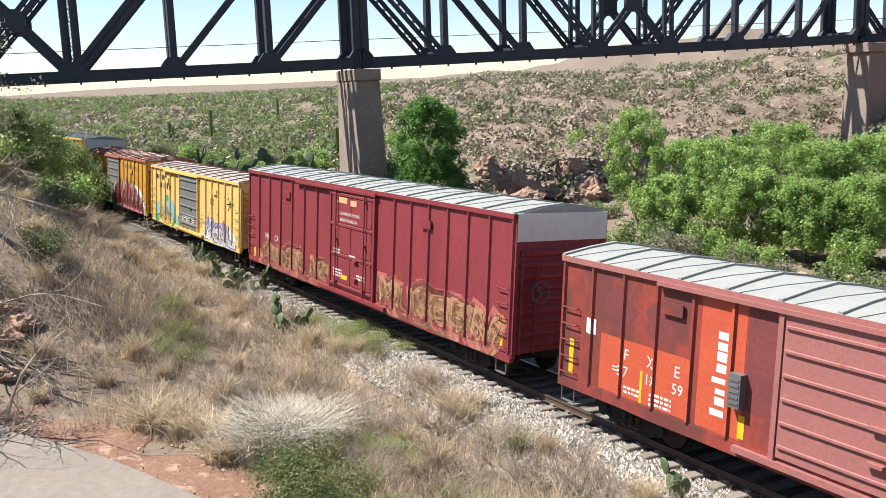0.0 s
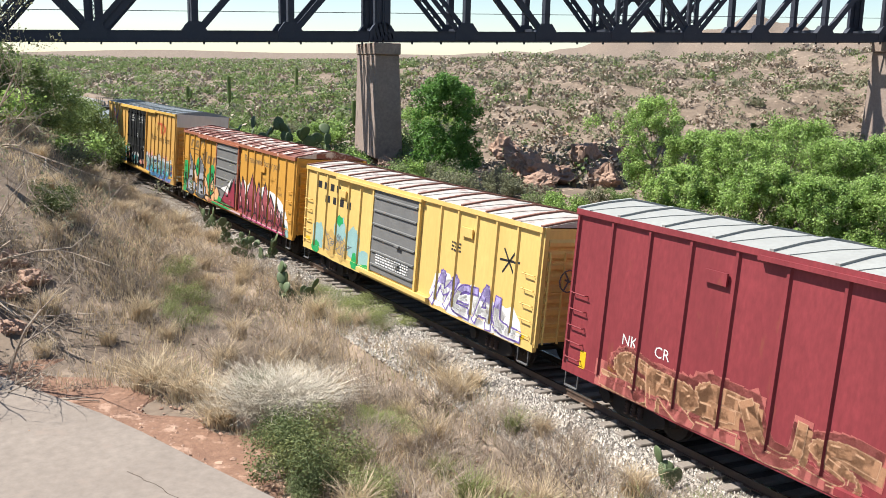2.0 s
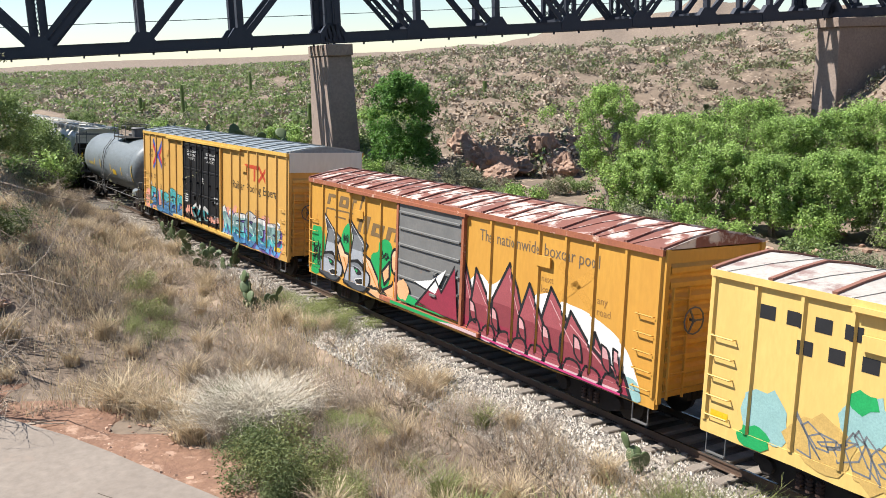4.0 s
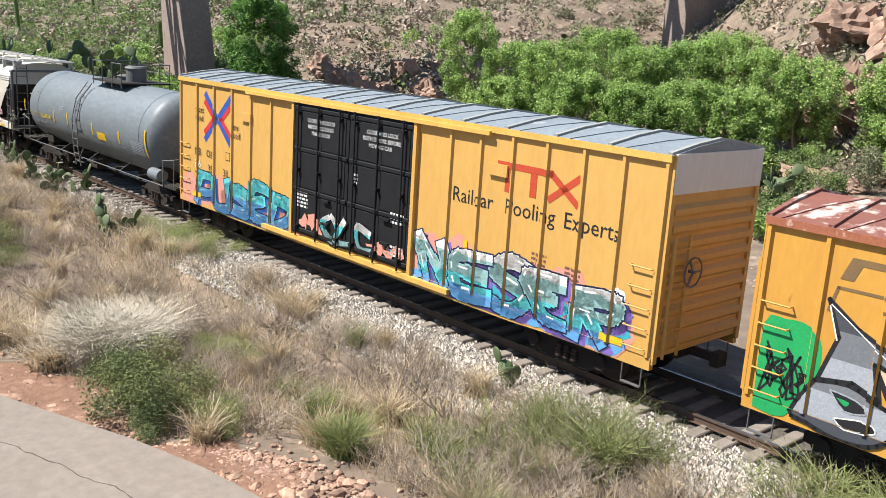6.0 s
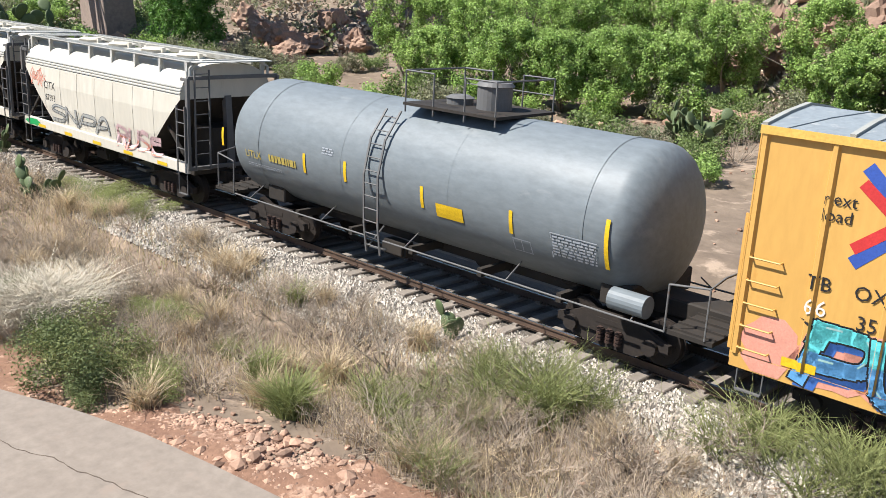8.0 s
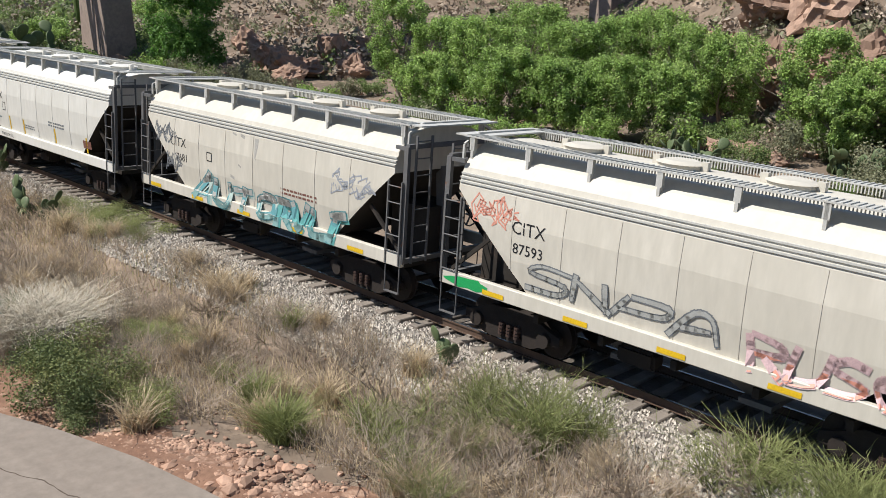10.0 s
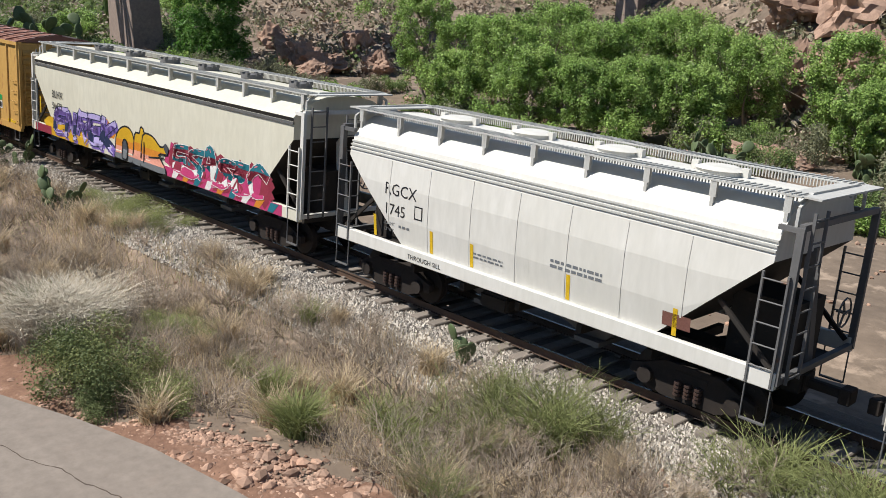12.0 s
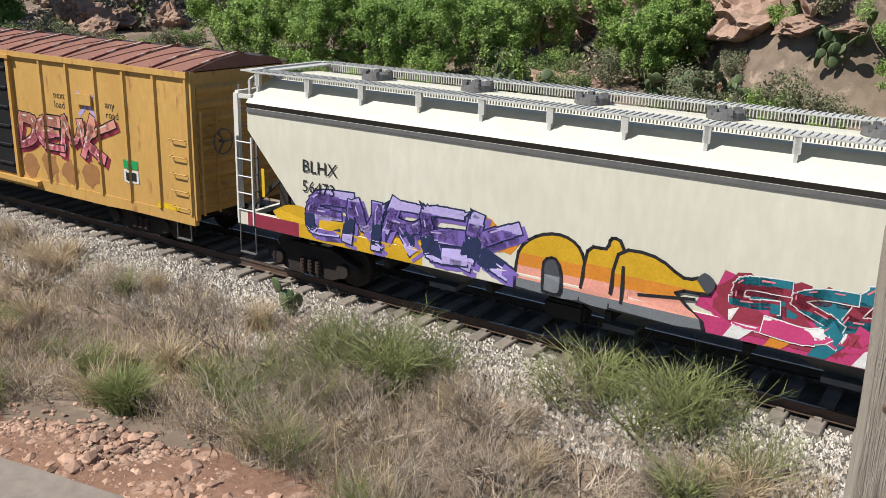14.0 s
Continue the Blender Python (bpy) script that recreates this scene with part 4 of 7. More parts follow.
# dark red high-cube boxcar
e, pt, L = boxcar(-34.4, -15.25, 4.55, M_RED, M_ROOFGREY, M_RED, (-1.15, 2.0, "plug", M_RED), "dark red high-cube boxcar with tan graffiti along its sill", 7, 7, sill=.95, end_cap=M_HOPPERW, seam=1.35)
C = -24.82
pt.add(text_polys("NK", .34, -32.5 - C, 1.86) + text_polys("CR", .34, -31.5 - C, 1.86) + text_polys("65", .32, -32.35 - C, 1.44) + text_polys("764", .32, -31.55 - C, 1.42), M_WHITE)
pt.add([rect(-32.85 - C, -32.3 - C, 1.18, 1.33), rect(-33.8 - C, -33.6 - C, .95, 1.35), rect(-15.8 - C, -15.6 - C, 1.1, 1.9)], M_YPAINT)
TAN, ROSE = tone("tan", (0.42, 0.22, 0.12)), tone("rose", (0.44, 0.13, 0.11))
graffiti(pt, "SREUS", -8.0, -1.6, .76, 1.75, [ROSE, TAN, TAN], G["beige"], ROSE, TAN, 11, .25, glint=G["beige"], edge=.022, flare=1)
graffiti(pt, "KUSERN", 2.4, 8.9, .78, 1.85, [ROSE, TAN, TAN], G["beige"], ROSE, TAN, 12, .25, glint=G["beige"], edge=.022, flare=1)
pt.add(stencil_bars(-16.9 - C, 1.7, .5, 4), M_WHITE)
pt.put("side_graffiti", "tan and peach graffiti with white lettering")
dp = Paint(e, lambda x, z: -1.56)
dp.add(text_polys("CLOSE AND LOCK DOORS", .155, -.55, 3.55, squeeze=.85) + text_polys("BEFORE MOVING CAR", .155, -.45, 3.33, squeeze=.85), M_WHITE)
dp.add([rect(-.7, .1, 3.95, 4.15), rect(.35, .8, 3.9, 4.1)], G["peach"])
dp.add(stencil_bars(-.9, 2.3, .5, 2) + stencil_bars(.3, 2.2, .5, 2, seed=4) + stencil_bars(-.9, 1.6, .7, 3, seed=6) + stencil_bars(.9, 1.6, .6, 2, seed=9), M_WHITE)
dp.add([rect(-.3, .2, 1.35, 1.5)], M_YPAINT)
dp.put("door_lettering", "white stencilled warning on the door")

# pale yellow boxcar with a grey door
e, pt, L = boxcar(-50.6, -35.6, 3.9, M_YELLOW, M_ROOFWHITE, M_YELLOW, (-1.6, 1.4, "ribbed", M_DOORGREY), "pale yellow boxcar with grey ribbed door and graffiti", 6, 6, roof_seam=M_ROOFBROWN)
C = -43.1
pt.add([rect(-6.4 + i * .55, -6.4 + i * .55 + .32, 3.2, 3.45) for i in range(4)] + [rect(-5.6 + i * .6, -5.3 + i * .6, 2.75, 3.0) for i in range(4)], M_BLACK)
pt.add([blob(-6.1, 1.45, .5, .5, 3), blob(-4.2, 1.95, .45, .45, 4), blob(-3.2, 1.6, .55, .6, 5), blob(-2.2, 1.15, .6, .35, 6)], G["mist"], 1)
pt.add([blob(-6.3, 1.0, .35, .25, 7), blob(-2.9, 1.05, .35, .3, 8), blob(-2.0, .95, .5, .15, 9), blob(-4.3, 2.25, .25, .18, 10)], G["green"], 2)
pt.add([blob(-5.0, 1.3, .6, .5, 11), blob(-4.0, 1.2, .5, .35, 12)], mat("spray_haze_yellow", (0.58, 0.38, 0.12), None, 3, .6), 2)
pt.add(scribble(-5.4, -3.4, 1.0, 1.8, 4, .03), G["grey"], 3)
pt.add([blob(3.0 + i * .8, 1.35 - i * .05, .75, .52, 60 + i) for i in range(5)], G["cloud"], 0)
graffiti(pt, "MEAL", 2.7, 6.75, .86, 1.85, [G["cloud"], G["cloud"], G["lilac"]], G["violet"], None, None, 22, .2, edge=.045)
pt.add(stencil_bars(3.3, 2.8, .5, 3) + [seg_quad((5.9, 2.5), (6.4, 3.1), .06), seg_quad((6.4, 2.5), (5.9, 3.1), .06), seg_quad((5.75, 2.8), (6.6, 2.85), .06)], M_BLACK)
pt.add([rect(-7.3, -6.9, 1.1, 1.25), rect(6.7, 7.1, 1.0, 1.12)], M_YPAINT)
pt.put("side_graffiti", "green and lilac graffiti with black stencils")
dp = Paint(e, lambda x, z: -1.56)
dp.add(stencil_bars(-1.2, 1.7, 2.2, 5, .05, .09), G["cloud"])
dp.put("door_lettering", "white scrawl on the door")

# orange boxcar with rusted roof and large graffiti
e, pt, L = boxcar(-68.1, -51.8, 4.05, M_ORANGE, M_ROOFRUST, mat("rusty_eave_paint", (0.36, 0.13, 0.06), (0.27, 0.09, 0.05), 2, .7, c3=(0.6, 0.45, 0.35), s3=3, t3=.62), (-2.0, 1.2, "ribbed", M_DOORGREY), "orange boxcar with rust-patched roof and large colourful graffiti", 6, 7, sill=1.0, peak=.3, seam=1.05, roof_seam=M_ROOFRUST)
# worn brand word: plain slanted grey blocks
WORN = mat("worn_grey_mark", (0.20, 0.125, 0.05), (0.16, 0.10, 0.045), 3, .7)


def slab(x, z, w, h, hole):
    """A slanted block with a slot, as of a heavy worn letter."""
    sl = .16 * h / .4
    out = [[(x, z), (x + w * .34, z), (x + w * .34 + sl, z + h), (x + sl, z + h)], [(x + w * .34 + sl * .7, z + h * .7), (x + w + sl * .7, z + h * .7), (x + w + sl, z + h), (x + w * .34 + sl, z + h)]]
    if hole:
        out += [[(x + w * .66, z), (x + w, z), (x + w + sl * .7, z + h * .7), (x + w * .66 + sl * .7, z + h * .7)]]
    if hole > 1:
        out += [[(x + w * .34, z), (x + w * .66, z), (x + w * .66 + sl * .3, z + h * .3), (x + w * .34 + sl * .3, z + h * .3)]]
    return out


pt.add(slab(-6.85, 3.3, .62, .36, 0) + slab(-6.0, 3.3, .66, .36, 2) + slab(-5.12, 3.28, .24, .36, 0) + slab(-4.6, 3.28, .3, .52, 0) + slab(-4.7, 2.66, .66, .56, 1) + slab(-3.82, 2.66, .72, .4, 2) + slab(-2.9, 2.66, .75, .4, 1), WORN)
pt.add([seg_quad((-6.95, 2.78), (-6.85, 3.16), .05), seg_quad((-6.85, 3.16), (-5.0, 3.18), .05), seg_quad((-6.1, 2.95), (-5.5, 2.95), .05), seg_quad((-5.2, 2.75), (-5.1, 3.18), .05)], WORN)
pt.add(text_polys("The nationwide boxcar pool", .42, 1.9, 3.35, squeeze=.92), mat("faded_grey_stencil", (0.16, 0.115, 0.075), None, 3, .7))
pt.add(text_polys("next", .24, 4.4, 2.75) + text_polys("load", .24, 4.4, 2.5) + text_polys("any", .24, 6.3, 2.6) + text_polys("road", .24, 6.3, 2.35), mat("faded_brown_stencil", (0.33, 0.17, 0.05), None, 3, .7))
pt.add([seg_quad((5.1, 2.5), (6.1, 3.2), .22), seg_quad((5.1, 3.2), (6.1, 2.5), .22)], mat("faded_orange_mark", (0.6, 0.3, 0.05), None, 3, .7))
for poly in (([(-7.95, .85), (-7.95, 2.3), (-7.6, 2.45), (-7.2, 2.44), (-6.95, 2.15), (-7.0, 1.5), (-7.4, .85)],
             [(-5.8, 1.9), (-5.75, 2.35), (-5.5, 2.72), (-5.1, 2.87), (-5.0, 2.5), (-5.2, 1.8)],
             [(-3.8, 1.2), (-3.74, 2.05), (-3.35, 2.22), (-3.15, 2.55), (-2.85, 2.68), (-2.5, 2.5), (-2.45, 1.9), (-2.9, 1.0)],
             [(-2.3, 1.2), (-2.0, 1.94), (-1.74, 2.11), (-1.4, 2.13), (-1.2, 1.3), (-1.3, .8), (-2.0, .8)], [(-2.7, .95), (-2.3, .82), (-2.3, 1.2)])):
    outlined(pt, poly, [G["green"]], None, layer=0)
pt.add(scribble(-7.85, -7.1, 1.1, 2.0, 14, .04) + scribble(-5.6, -5.15, 2.15, 2.5, 3, .02) + scribble(-3.1, -2.65, 2.0, 2.3, 6, .02), M_BLACK, 1)
for dx, g in ((0, 1.0), (1.82, 1.04)):
    horn = [(-6.95, 2.95), (-6.45, 2.6), (-5.8, 2.3), (-5.95, 2.1), (-6.1, 2.15), (-5.98, 1.6), (-6.4, 1.75), (-6.95, 1.65), (-6.72, 2.4)]
    face = [(-6.98, 1.62), (-6.45, 1.7), (-6.0, 1.55), (-5.66, 1.4), (-5.7, 1.1), (-6.0, .86), (-6.5, .8), (-7.0, .9), (-7.3, 1.0)]
    for poly, fills, lay in ((horn, [G["silver"], G["grey"], G["slate2"]], 4), (face, [G["slate2"], G["silver"], G["silver"], G["grey"]], 6)):
        outlined(pt, [(-6.4 + (x + 6.4) * g + dx, 1.6 + (z - 1.6) * g) for x, z in poly], fills, M_BLACK, .07, lay, lay == 6)
    # hollow eye and mouth
    outlined(pt, [(-6.72 + dx, 1.55), (-6.3 + dx, 1.5), (-6.1 + dx, 1.36), (-6.45 + dx, 1.28)], [M_BLACK], G["silver"], .025, 8)
    outlined(pt, [(-6.6 + dx, 1.46), (-6.4 + dx, 1.44), (-6.45 + dx, 1.36)], [G["green"]], None, .02, 10)
    outlined(pt, [(-6.6 + dx, 1.12), (-6.1 + dx, 1.22), (-5.95 + dx, 1.08), (-6.4 + dx, 1.0)], [M_BLACK], G["cloud"], .025, 8)
    pt.add([seg_quad((-6.92 + dx, 2.85), (-6.74 + dx, 2.35), .025), seg_quad((-6.9 + dx, 2.88), (-5.95 + dx, 2.25), .02)], G["cloud"], 8)
PCH = [G["peach"], G["peach"], G["skin"]]
for poly, lay in (([(-6.14, 2.15), (-5.8, 2.19), (-5.48, 1.86), (-5.2, 1.85), (-5.08, 1.5), (-4.75, 1.2), (-4.76, .95), (-5.1, .78), (-5.36, .92), (-5.75, 1.5)], 2),
                  ([(-4.3, 2.06), (-3.8, 1.89), (-3.27, 1.37), (-2.75, .8), (-3.3, .82), (-3.65, 1.1), (-3.95, 1.0), (-4.0, 1.4)], 2), ([(-3.9, .88), (-3.3, .78), (-2.8, .8), (-3.17, 1.1), (-3.7, 1.05)], 5),
                  ([(-2.33, 2.46), (-2.1, 2.38), (-2.02, 2.1), (-2.15, 1.8), (-2.35, 1.74), (-2.47, 1.9), (-2.49, 2.25)], 6), ([(-3.05, 1.66), (-2.62, 2.02), (-2.6, 1.55), (-2.9, 1.3)], 3),
                  ([(-3.0, 1.1), (-2.45, 1.35), (-2.25, 1.6), (-1.96, 1.6), (-1.75, 1.15), (-1.1, .85), (-1.5, .8), (-2.3, .8)], 4), ([(-1.15, 1.62), (-.93, 1.75), (-.62, 1.45), (-.8, 1.2), (-1.1, 1.35)], 4)):
    outlined(pt, poly, PCH, M_BLACK, .085, lay, lay == 6)
pt.add([seg_quad((-2.35, 1.75), (-2.3, .9), .05), seg_quad((-4.1, 1.9), (-3.2, 1.0), .03), seg_quad((-5.55, 1.7), (-5.2, 1.2), .04)], G["orange"], 7)
pt.add(text_polys("END", .17, -1.02, 1.42), M_BLACK, 7)
pt.add(text_polys("179", .26, -1.95 + .1, 2.62) + text_polys("0445", .24, -2.0, 2.36), G["cloud"], 5)
# crimson spikes before a white cloud
for poly in ([(1.3, 2.0), (1.9, 2.5), (2.5, 2.3), (3.1, 2.6), (3.2, 1.6), (1.5, 1.2)], [(3.9, 2.2), (4.6, 2.5), (5.4, 2.4), (6.1, 2.32), (7.1, 1.95), (7.6, 1.3), (7.7, .82), (6.9, .85), (4.5, 1.2)]):
    outlined(pt, poly, [G["cloud"]], None, layer=0)
outlined(pt, [(6.9, 1.2), (7.5, 1.25), (7.75, 1.0), (7.7, .8), (6.9, .82)], [G["mist"]], None, layer=1)
for k, (xa, xt, zt, xb) in enumerate(((1.25, 1.3, 2.7, 1.95), (1.6, 1.82, 2.6, 2.9), (2.5, 3.2, 2.95, 4.0), (3.6, 4.0, 2.6, 4.9), (4.4, 4.78, 2.66, 6.0), (5.2, 5.5, 2.25, 6.9), (6.2, 6.3, 1.95, 7.25))):
    outlined(pt, [(xa, .82), (xa + .05, (zt + .8) * .52), (xt, zt), (xt + (xb - xt) * .42, zt - .55), (xb, 1.25), (xb + .25, .82)], [G["crimson"], G["crimson2"], G["crimson3"], G["crimson3"]], M_BLACK, .08, 2 + 3 * (k % 2), False)
    pt.add([seg_quad((xt + .02, zt - .3), (xb - .1, 1.2), .03)], G["rosy"], 8)
    outlined(pt, [(xb - .35, 1.75), (xb - .15, 1.65), (xb - .05, 1.2), (xb - .3, 1.35)], [G["crimson2"], G["rosy"]], M_BLACK, .05, 9)
for k in range(9):
    x = 1.5 + k * .64
    outlined(pt, [(x, .82), (x + .1, 1.15), (x + .45, 1.28 - .02 * k), (x + .6, .95), (x + .4, .8)], [G["pinkish"], G["crimson3"], G["crimson2"]], M_BLACK, .06, 9 + 2 * (k % 2))
pt.add([seg_quad((1.4, .9), (7.2, .84), .05)], G["magenta"], 13)
pt.put("side_graffiti", "green, silver and crimson graffiti over faded lettering")
dp = Paint(e, lambda x, z: -1.60)
dp.add([[(-.9, 1.1), (.1, 2.0), (.4, 1.7), (1.0, 2.5), (1.18, 1.1)]], G["crimson"], 1)
dp.add([[(-1.0, 1.75), (-.1, 1.95), (.6, 2.35), (.1, 1.6)]], G["cloud"], 2)
dp.add([seg_quad((-.9, 1.1), (.1, 2.0), .06), seg_quad((.1, 2.0), (.4, 1.7), .06), seg_quad((.4, 1.7), (1.0, 2.5), .06)], M_BLACK, 3)
dp.add([blob(-1.6, 1.4, .35, .3, 9)], G["peach"], 2)
dp.add([[(-1.9, 1.06), (-1.9, 1.4), (-1.2, 1.3), (-.2, 1.15), (.6, 1.06)]], G["green"], 1)
dp.put("door_graffiti", "crimson and white graffiti on the door")
sp = Paint(e, lambda x, z: -1.62)
sp.add([[(-2.3, .88), (-2.3, .97), (.9, .97), (1.9, .88)]], G["green"], 1).add([[(.2, .88), (1.0, .97), (2.1, .97), (2.1, .88)]], G["pinkish"], 2)
sp.put("sill_graffiti", "green and pink spray along the door track")

# yellow high-cube boxcar with black double doors
e, pt, L = boxcar(-88.58, -69.98, 4.75, M_TTX, M_ROOFBLUE, M_TTXTRIM, (-2.55, 2.4, "double", M_DOORBLACK), "yellow high-cube boxcar with black double doors and blue graffiti", 6, 7, end_cap=M_HOPPERW, seam=1.3, roof_seam=M_ROOFGREY)
C = -79.3
tx = [(-8.1, 3.85, 'next'), (-8.1, 3.6, 'load'), (-5.85, 3.55, 'any'), (-5.9, 3.3, 'road')]
for x, z, s in tx:
    pt.add(text_polys(s, .27, x - .1, z - .12), M_BLACK, 6)
pt.add(text_polys("TB", .32, -8.25, 2.4) + text_polys("OX", .32, -7.55, 2.4) + text_polys("35", .32, -7.45, 1.95) + text_polys("31", .32, -6.5, 1.95), M_BLACK, 6)
pt.add(text_polys("66", .36, -8.25, 2.0), M_WHITE, 6)
BLU, RDM = tone("emblem_blue", (0.04, 0.09, 0.36)), tone("emblem_red", (0.55, 0.04, 0.04))
X0, Z0 = -6.85, 3.62
def arm(p, q, w, m, lay):
    pt.add([seg_quad((X0 + p[0], Z0 + p[1]), (X0 + q[0], Z0 + q[1]), w)], m, lay)
arm((-.75, .68), (-.08, .05), .2, BLU, 1); arm((-.08, -.02), (-.75, -.65), .2, BLU, 1)
arm((-.78, .45), (-.22, .0), .17, RDM, 2); arm((-.22, .0), (-.78, -.45), .17, RDM, 2)
arm((.75, .68), (.1, .1), .2, BLU, 1); arm((.1, -.08), (.75, -.65), .2, BLU, 1)
arm((.75, .42), (.22, .0), .15, RDM, 2); arm((.22, .0), (.75, -.42), .15, RDM, 2)
pt.add([rect(-6.35, -6.1, 2.45, 2.7)], M_BLACK, 1).add([rect(-6.33, -6.12, 2.47, 2.68)], M_TTX, 2)
pt.add([blob(-7.6 + i * .85, 1.35 + .12 * math.sin(i * 2.1), .8, .5, 60 + i) for i in range(7)] + [blob(-8.7, 1.3, .5, .5, 70)], G["salmon"], 0)
graffiti(pt, "PUSED", -8.15, -2.7, .86, 2.0, [G["sky"], G["sky"], G["aqua"], G["aqua"]], M_BLACK, None, G["blue"], 41, .24, glint=G["mist"], edge=.03, flare=2)
pt.add([rect(-8.45, -7.9, 1.05, 1.2), rect(8.1, 8.65, 1.05, 1.2), rect(4.2, 4.32, 1.7, 2.2), rect(-5.0, -4.9, 1.2, 1.7)], M_YPAINT, 6)
pt.add(text_polys("Railcar", .47, 3.72, 3.0) + text_polys("Pooling", .47, 5.34, 3.0) + text_polys("Experts", .47, 6.95, 3.0, squeeze=.97), M_BLACK)
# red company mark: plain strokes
RM = tone("mark_red", (0.50, 0.07, 0.03))
pt.add([rect(5.05, 6.6, 3.93, 4.07), rect(5.3, 5.48, 3.45, 3.95), rect(6.0, 6.18, 3.45, 3.95), seg_quad((6.55, 3.5), (7.25, 4.0), .14), seg_quad((6.55, 4.0), (7.25, 3.5), .14)], RM)
pt.add([blob(3.2 + i * .8, 1.4 + .18 * math.sin(i * 1.7), .8, .6, 80 + i) for i in range(7)], G["salmon"], 0)
graffiti(pt, "NESER", 2.75, 8.5, .88, 2.12, [G["sky"], G["aqua"], G["mist"], G["mist"], G["cloud"]], G["navy"], None, G["violet"], 42, .23, slant=-.06, glint=G["cloud"], edge=.035, flare=2)
pt.add([blob(3.0 + i * .66, 1.05, .5, .22, 90 + i) for i in range(9)], G["sky"], 1)
pt.add([blob(3.1 + i * .75, 1.4, .42, .3, 190 + i) for i in range(8)], G["teal3"], 1)
outlined(pt, blob(8.4, 1.95, .2, .18, 5), [G["cloud"]], None, layer=2)
pt.add(stencil_bars(6.2, 2.3, .4, 3) + stencil_bars(7.1, 2.2, .4, 3, seed=5), G["brown"])
pt.put("side_graffiti", "blue and aqua graffiti with black lettering and emblem")
dp = Paint(e, lambda x, z: -1.565)
dp.add(text_polys("CLOSE THIS DOOR", .145, -1.9, 4.1) + text_polys("BEFORE CLOSING", .145, -1.88, 3.94) + text_polys("MAIN DOOR", .145, -1.7, 3.78), M_WHITE)
dp.add(text_polys("CLOSE AND LOCK", .145, .65, 4.1) + text_polys("BOTH DOORS BEFORE", .145, .5, 3.94) + text_polys("MOVING CAR", .145, .75, 3.78), M_WHITE)
dp.add(stencil_bars(-2.3, 2.2, .5, 5) + stencil_bars(1.7, 2.3, .5, 3, seed=7) + stencil_bars(.15, 3.0, .2, 3, seed=2) + stencil_bars(1.6, 1.5, .6, 3, seed=11), M_WHITE)
dp.add([blob(-1.95 + k * .35, 1.4 + .12 * (k % 2), .2, .2, 90 + k, 14, .5) for k in range(3)] + [blob(1.0 + k * .36, 1.32 + .1 * (k % 2), .22, .16, 95 + k, 14, .5) for k in range(4)], G["salmon"], 1)
graffiti(dp, "OLC", -1.1, 1.0, 1.1, 1.9, [G["mist"], G["aqua"], G["cloud"]], M_BLACK, None, None, 44, .2)
dp.put("door_lettering", "white stencilled warnings and paint on the doors")

# dusty yellow boxcar at the rear
e, pt, L = boxcar(-176.0, -160.4, 4.15, M_Y2, M_ROOFBROWN, M_Y2, (-1.65, 1.4, "ribbed", M_DOORBLACK), "dusty yellow boxcar with rusted roof and pink graffiti", 6, 6, peak=.3, seam=1.05, roof_seam=M_ROOFRUST)
pt.add(text_polys("next", .24, 3.1, 3.15) + text_polys("load", .24, 3.1, 2.92) + text_polys("any", .24, 5.0, 3.1) + text_polys("road", .24, 5.0, 2.87), M_BLACK)
pt.add([seg_quad((4.05, 2.85), (4.65, 3.35), .1), seg_quad((4.05, 3.35), (4.65, 2.85), .1)], G["lilac"])
graffiti(pt, "DEMK", 1.5, 5.0, 1.75, 2.75, [G["pink"], G["salmon"]], M_BLACK, None, G["crimson"], 51, .22, glint=G["cloud"], edge=.03)
for k in range(4):
    pt.add([blob(1.9 + k * .8, 1.35 + .1 * (k % 2), .32, .3, 70 + k)], mat("rust_scrawl", (0.36, 0.17, 0.06), None, 5, .8) if k == 0 else bpy.data.materials["rust_scrawl"], 1)
pt.add([rect(5.5, 6.0, 1.45, 1.75)], M_WHITE, 3).add([rect(5.5, 6.0, 1.78, 1.98)], G["green"], 3).add([rect(5.57, 5.93, 1.5, 1.7)], M_BLACK, 4)
pt.add([rect(6.6, 7.3, 1.03, 1.16)], M_YPAINT, 2)
pt.put("side_graffiti", "pink graffiti and black lettering")


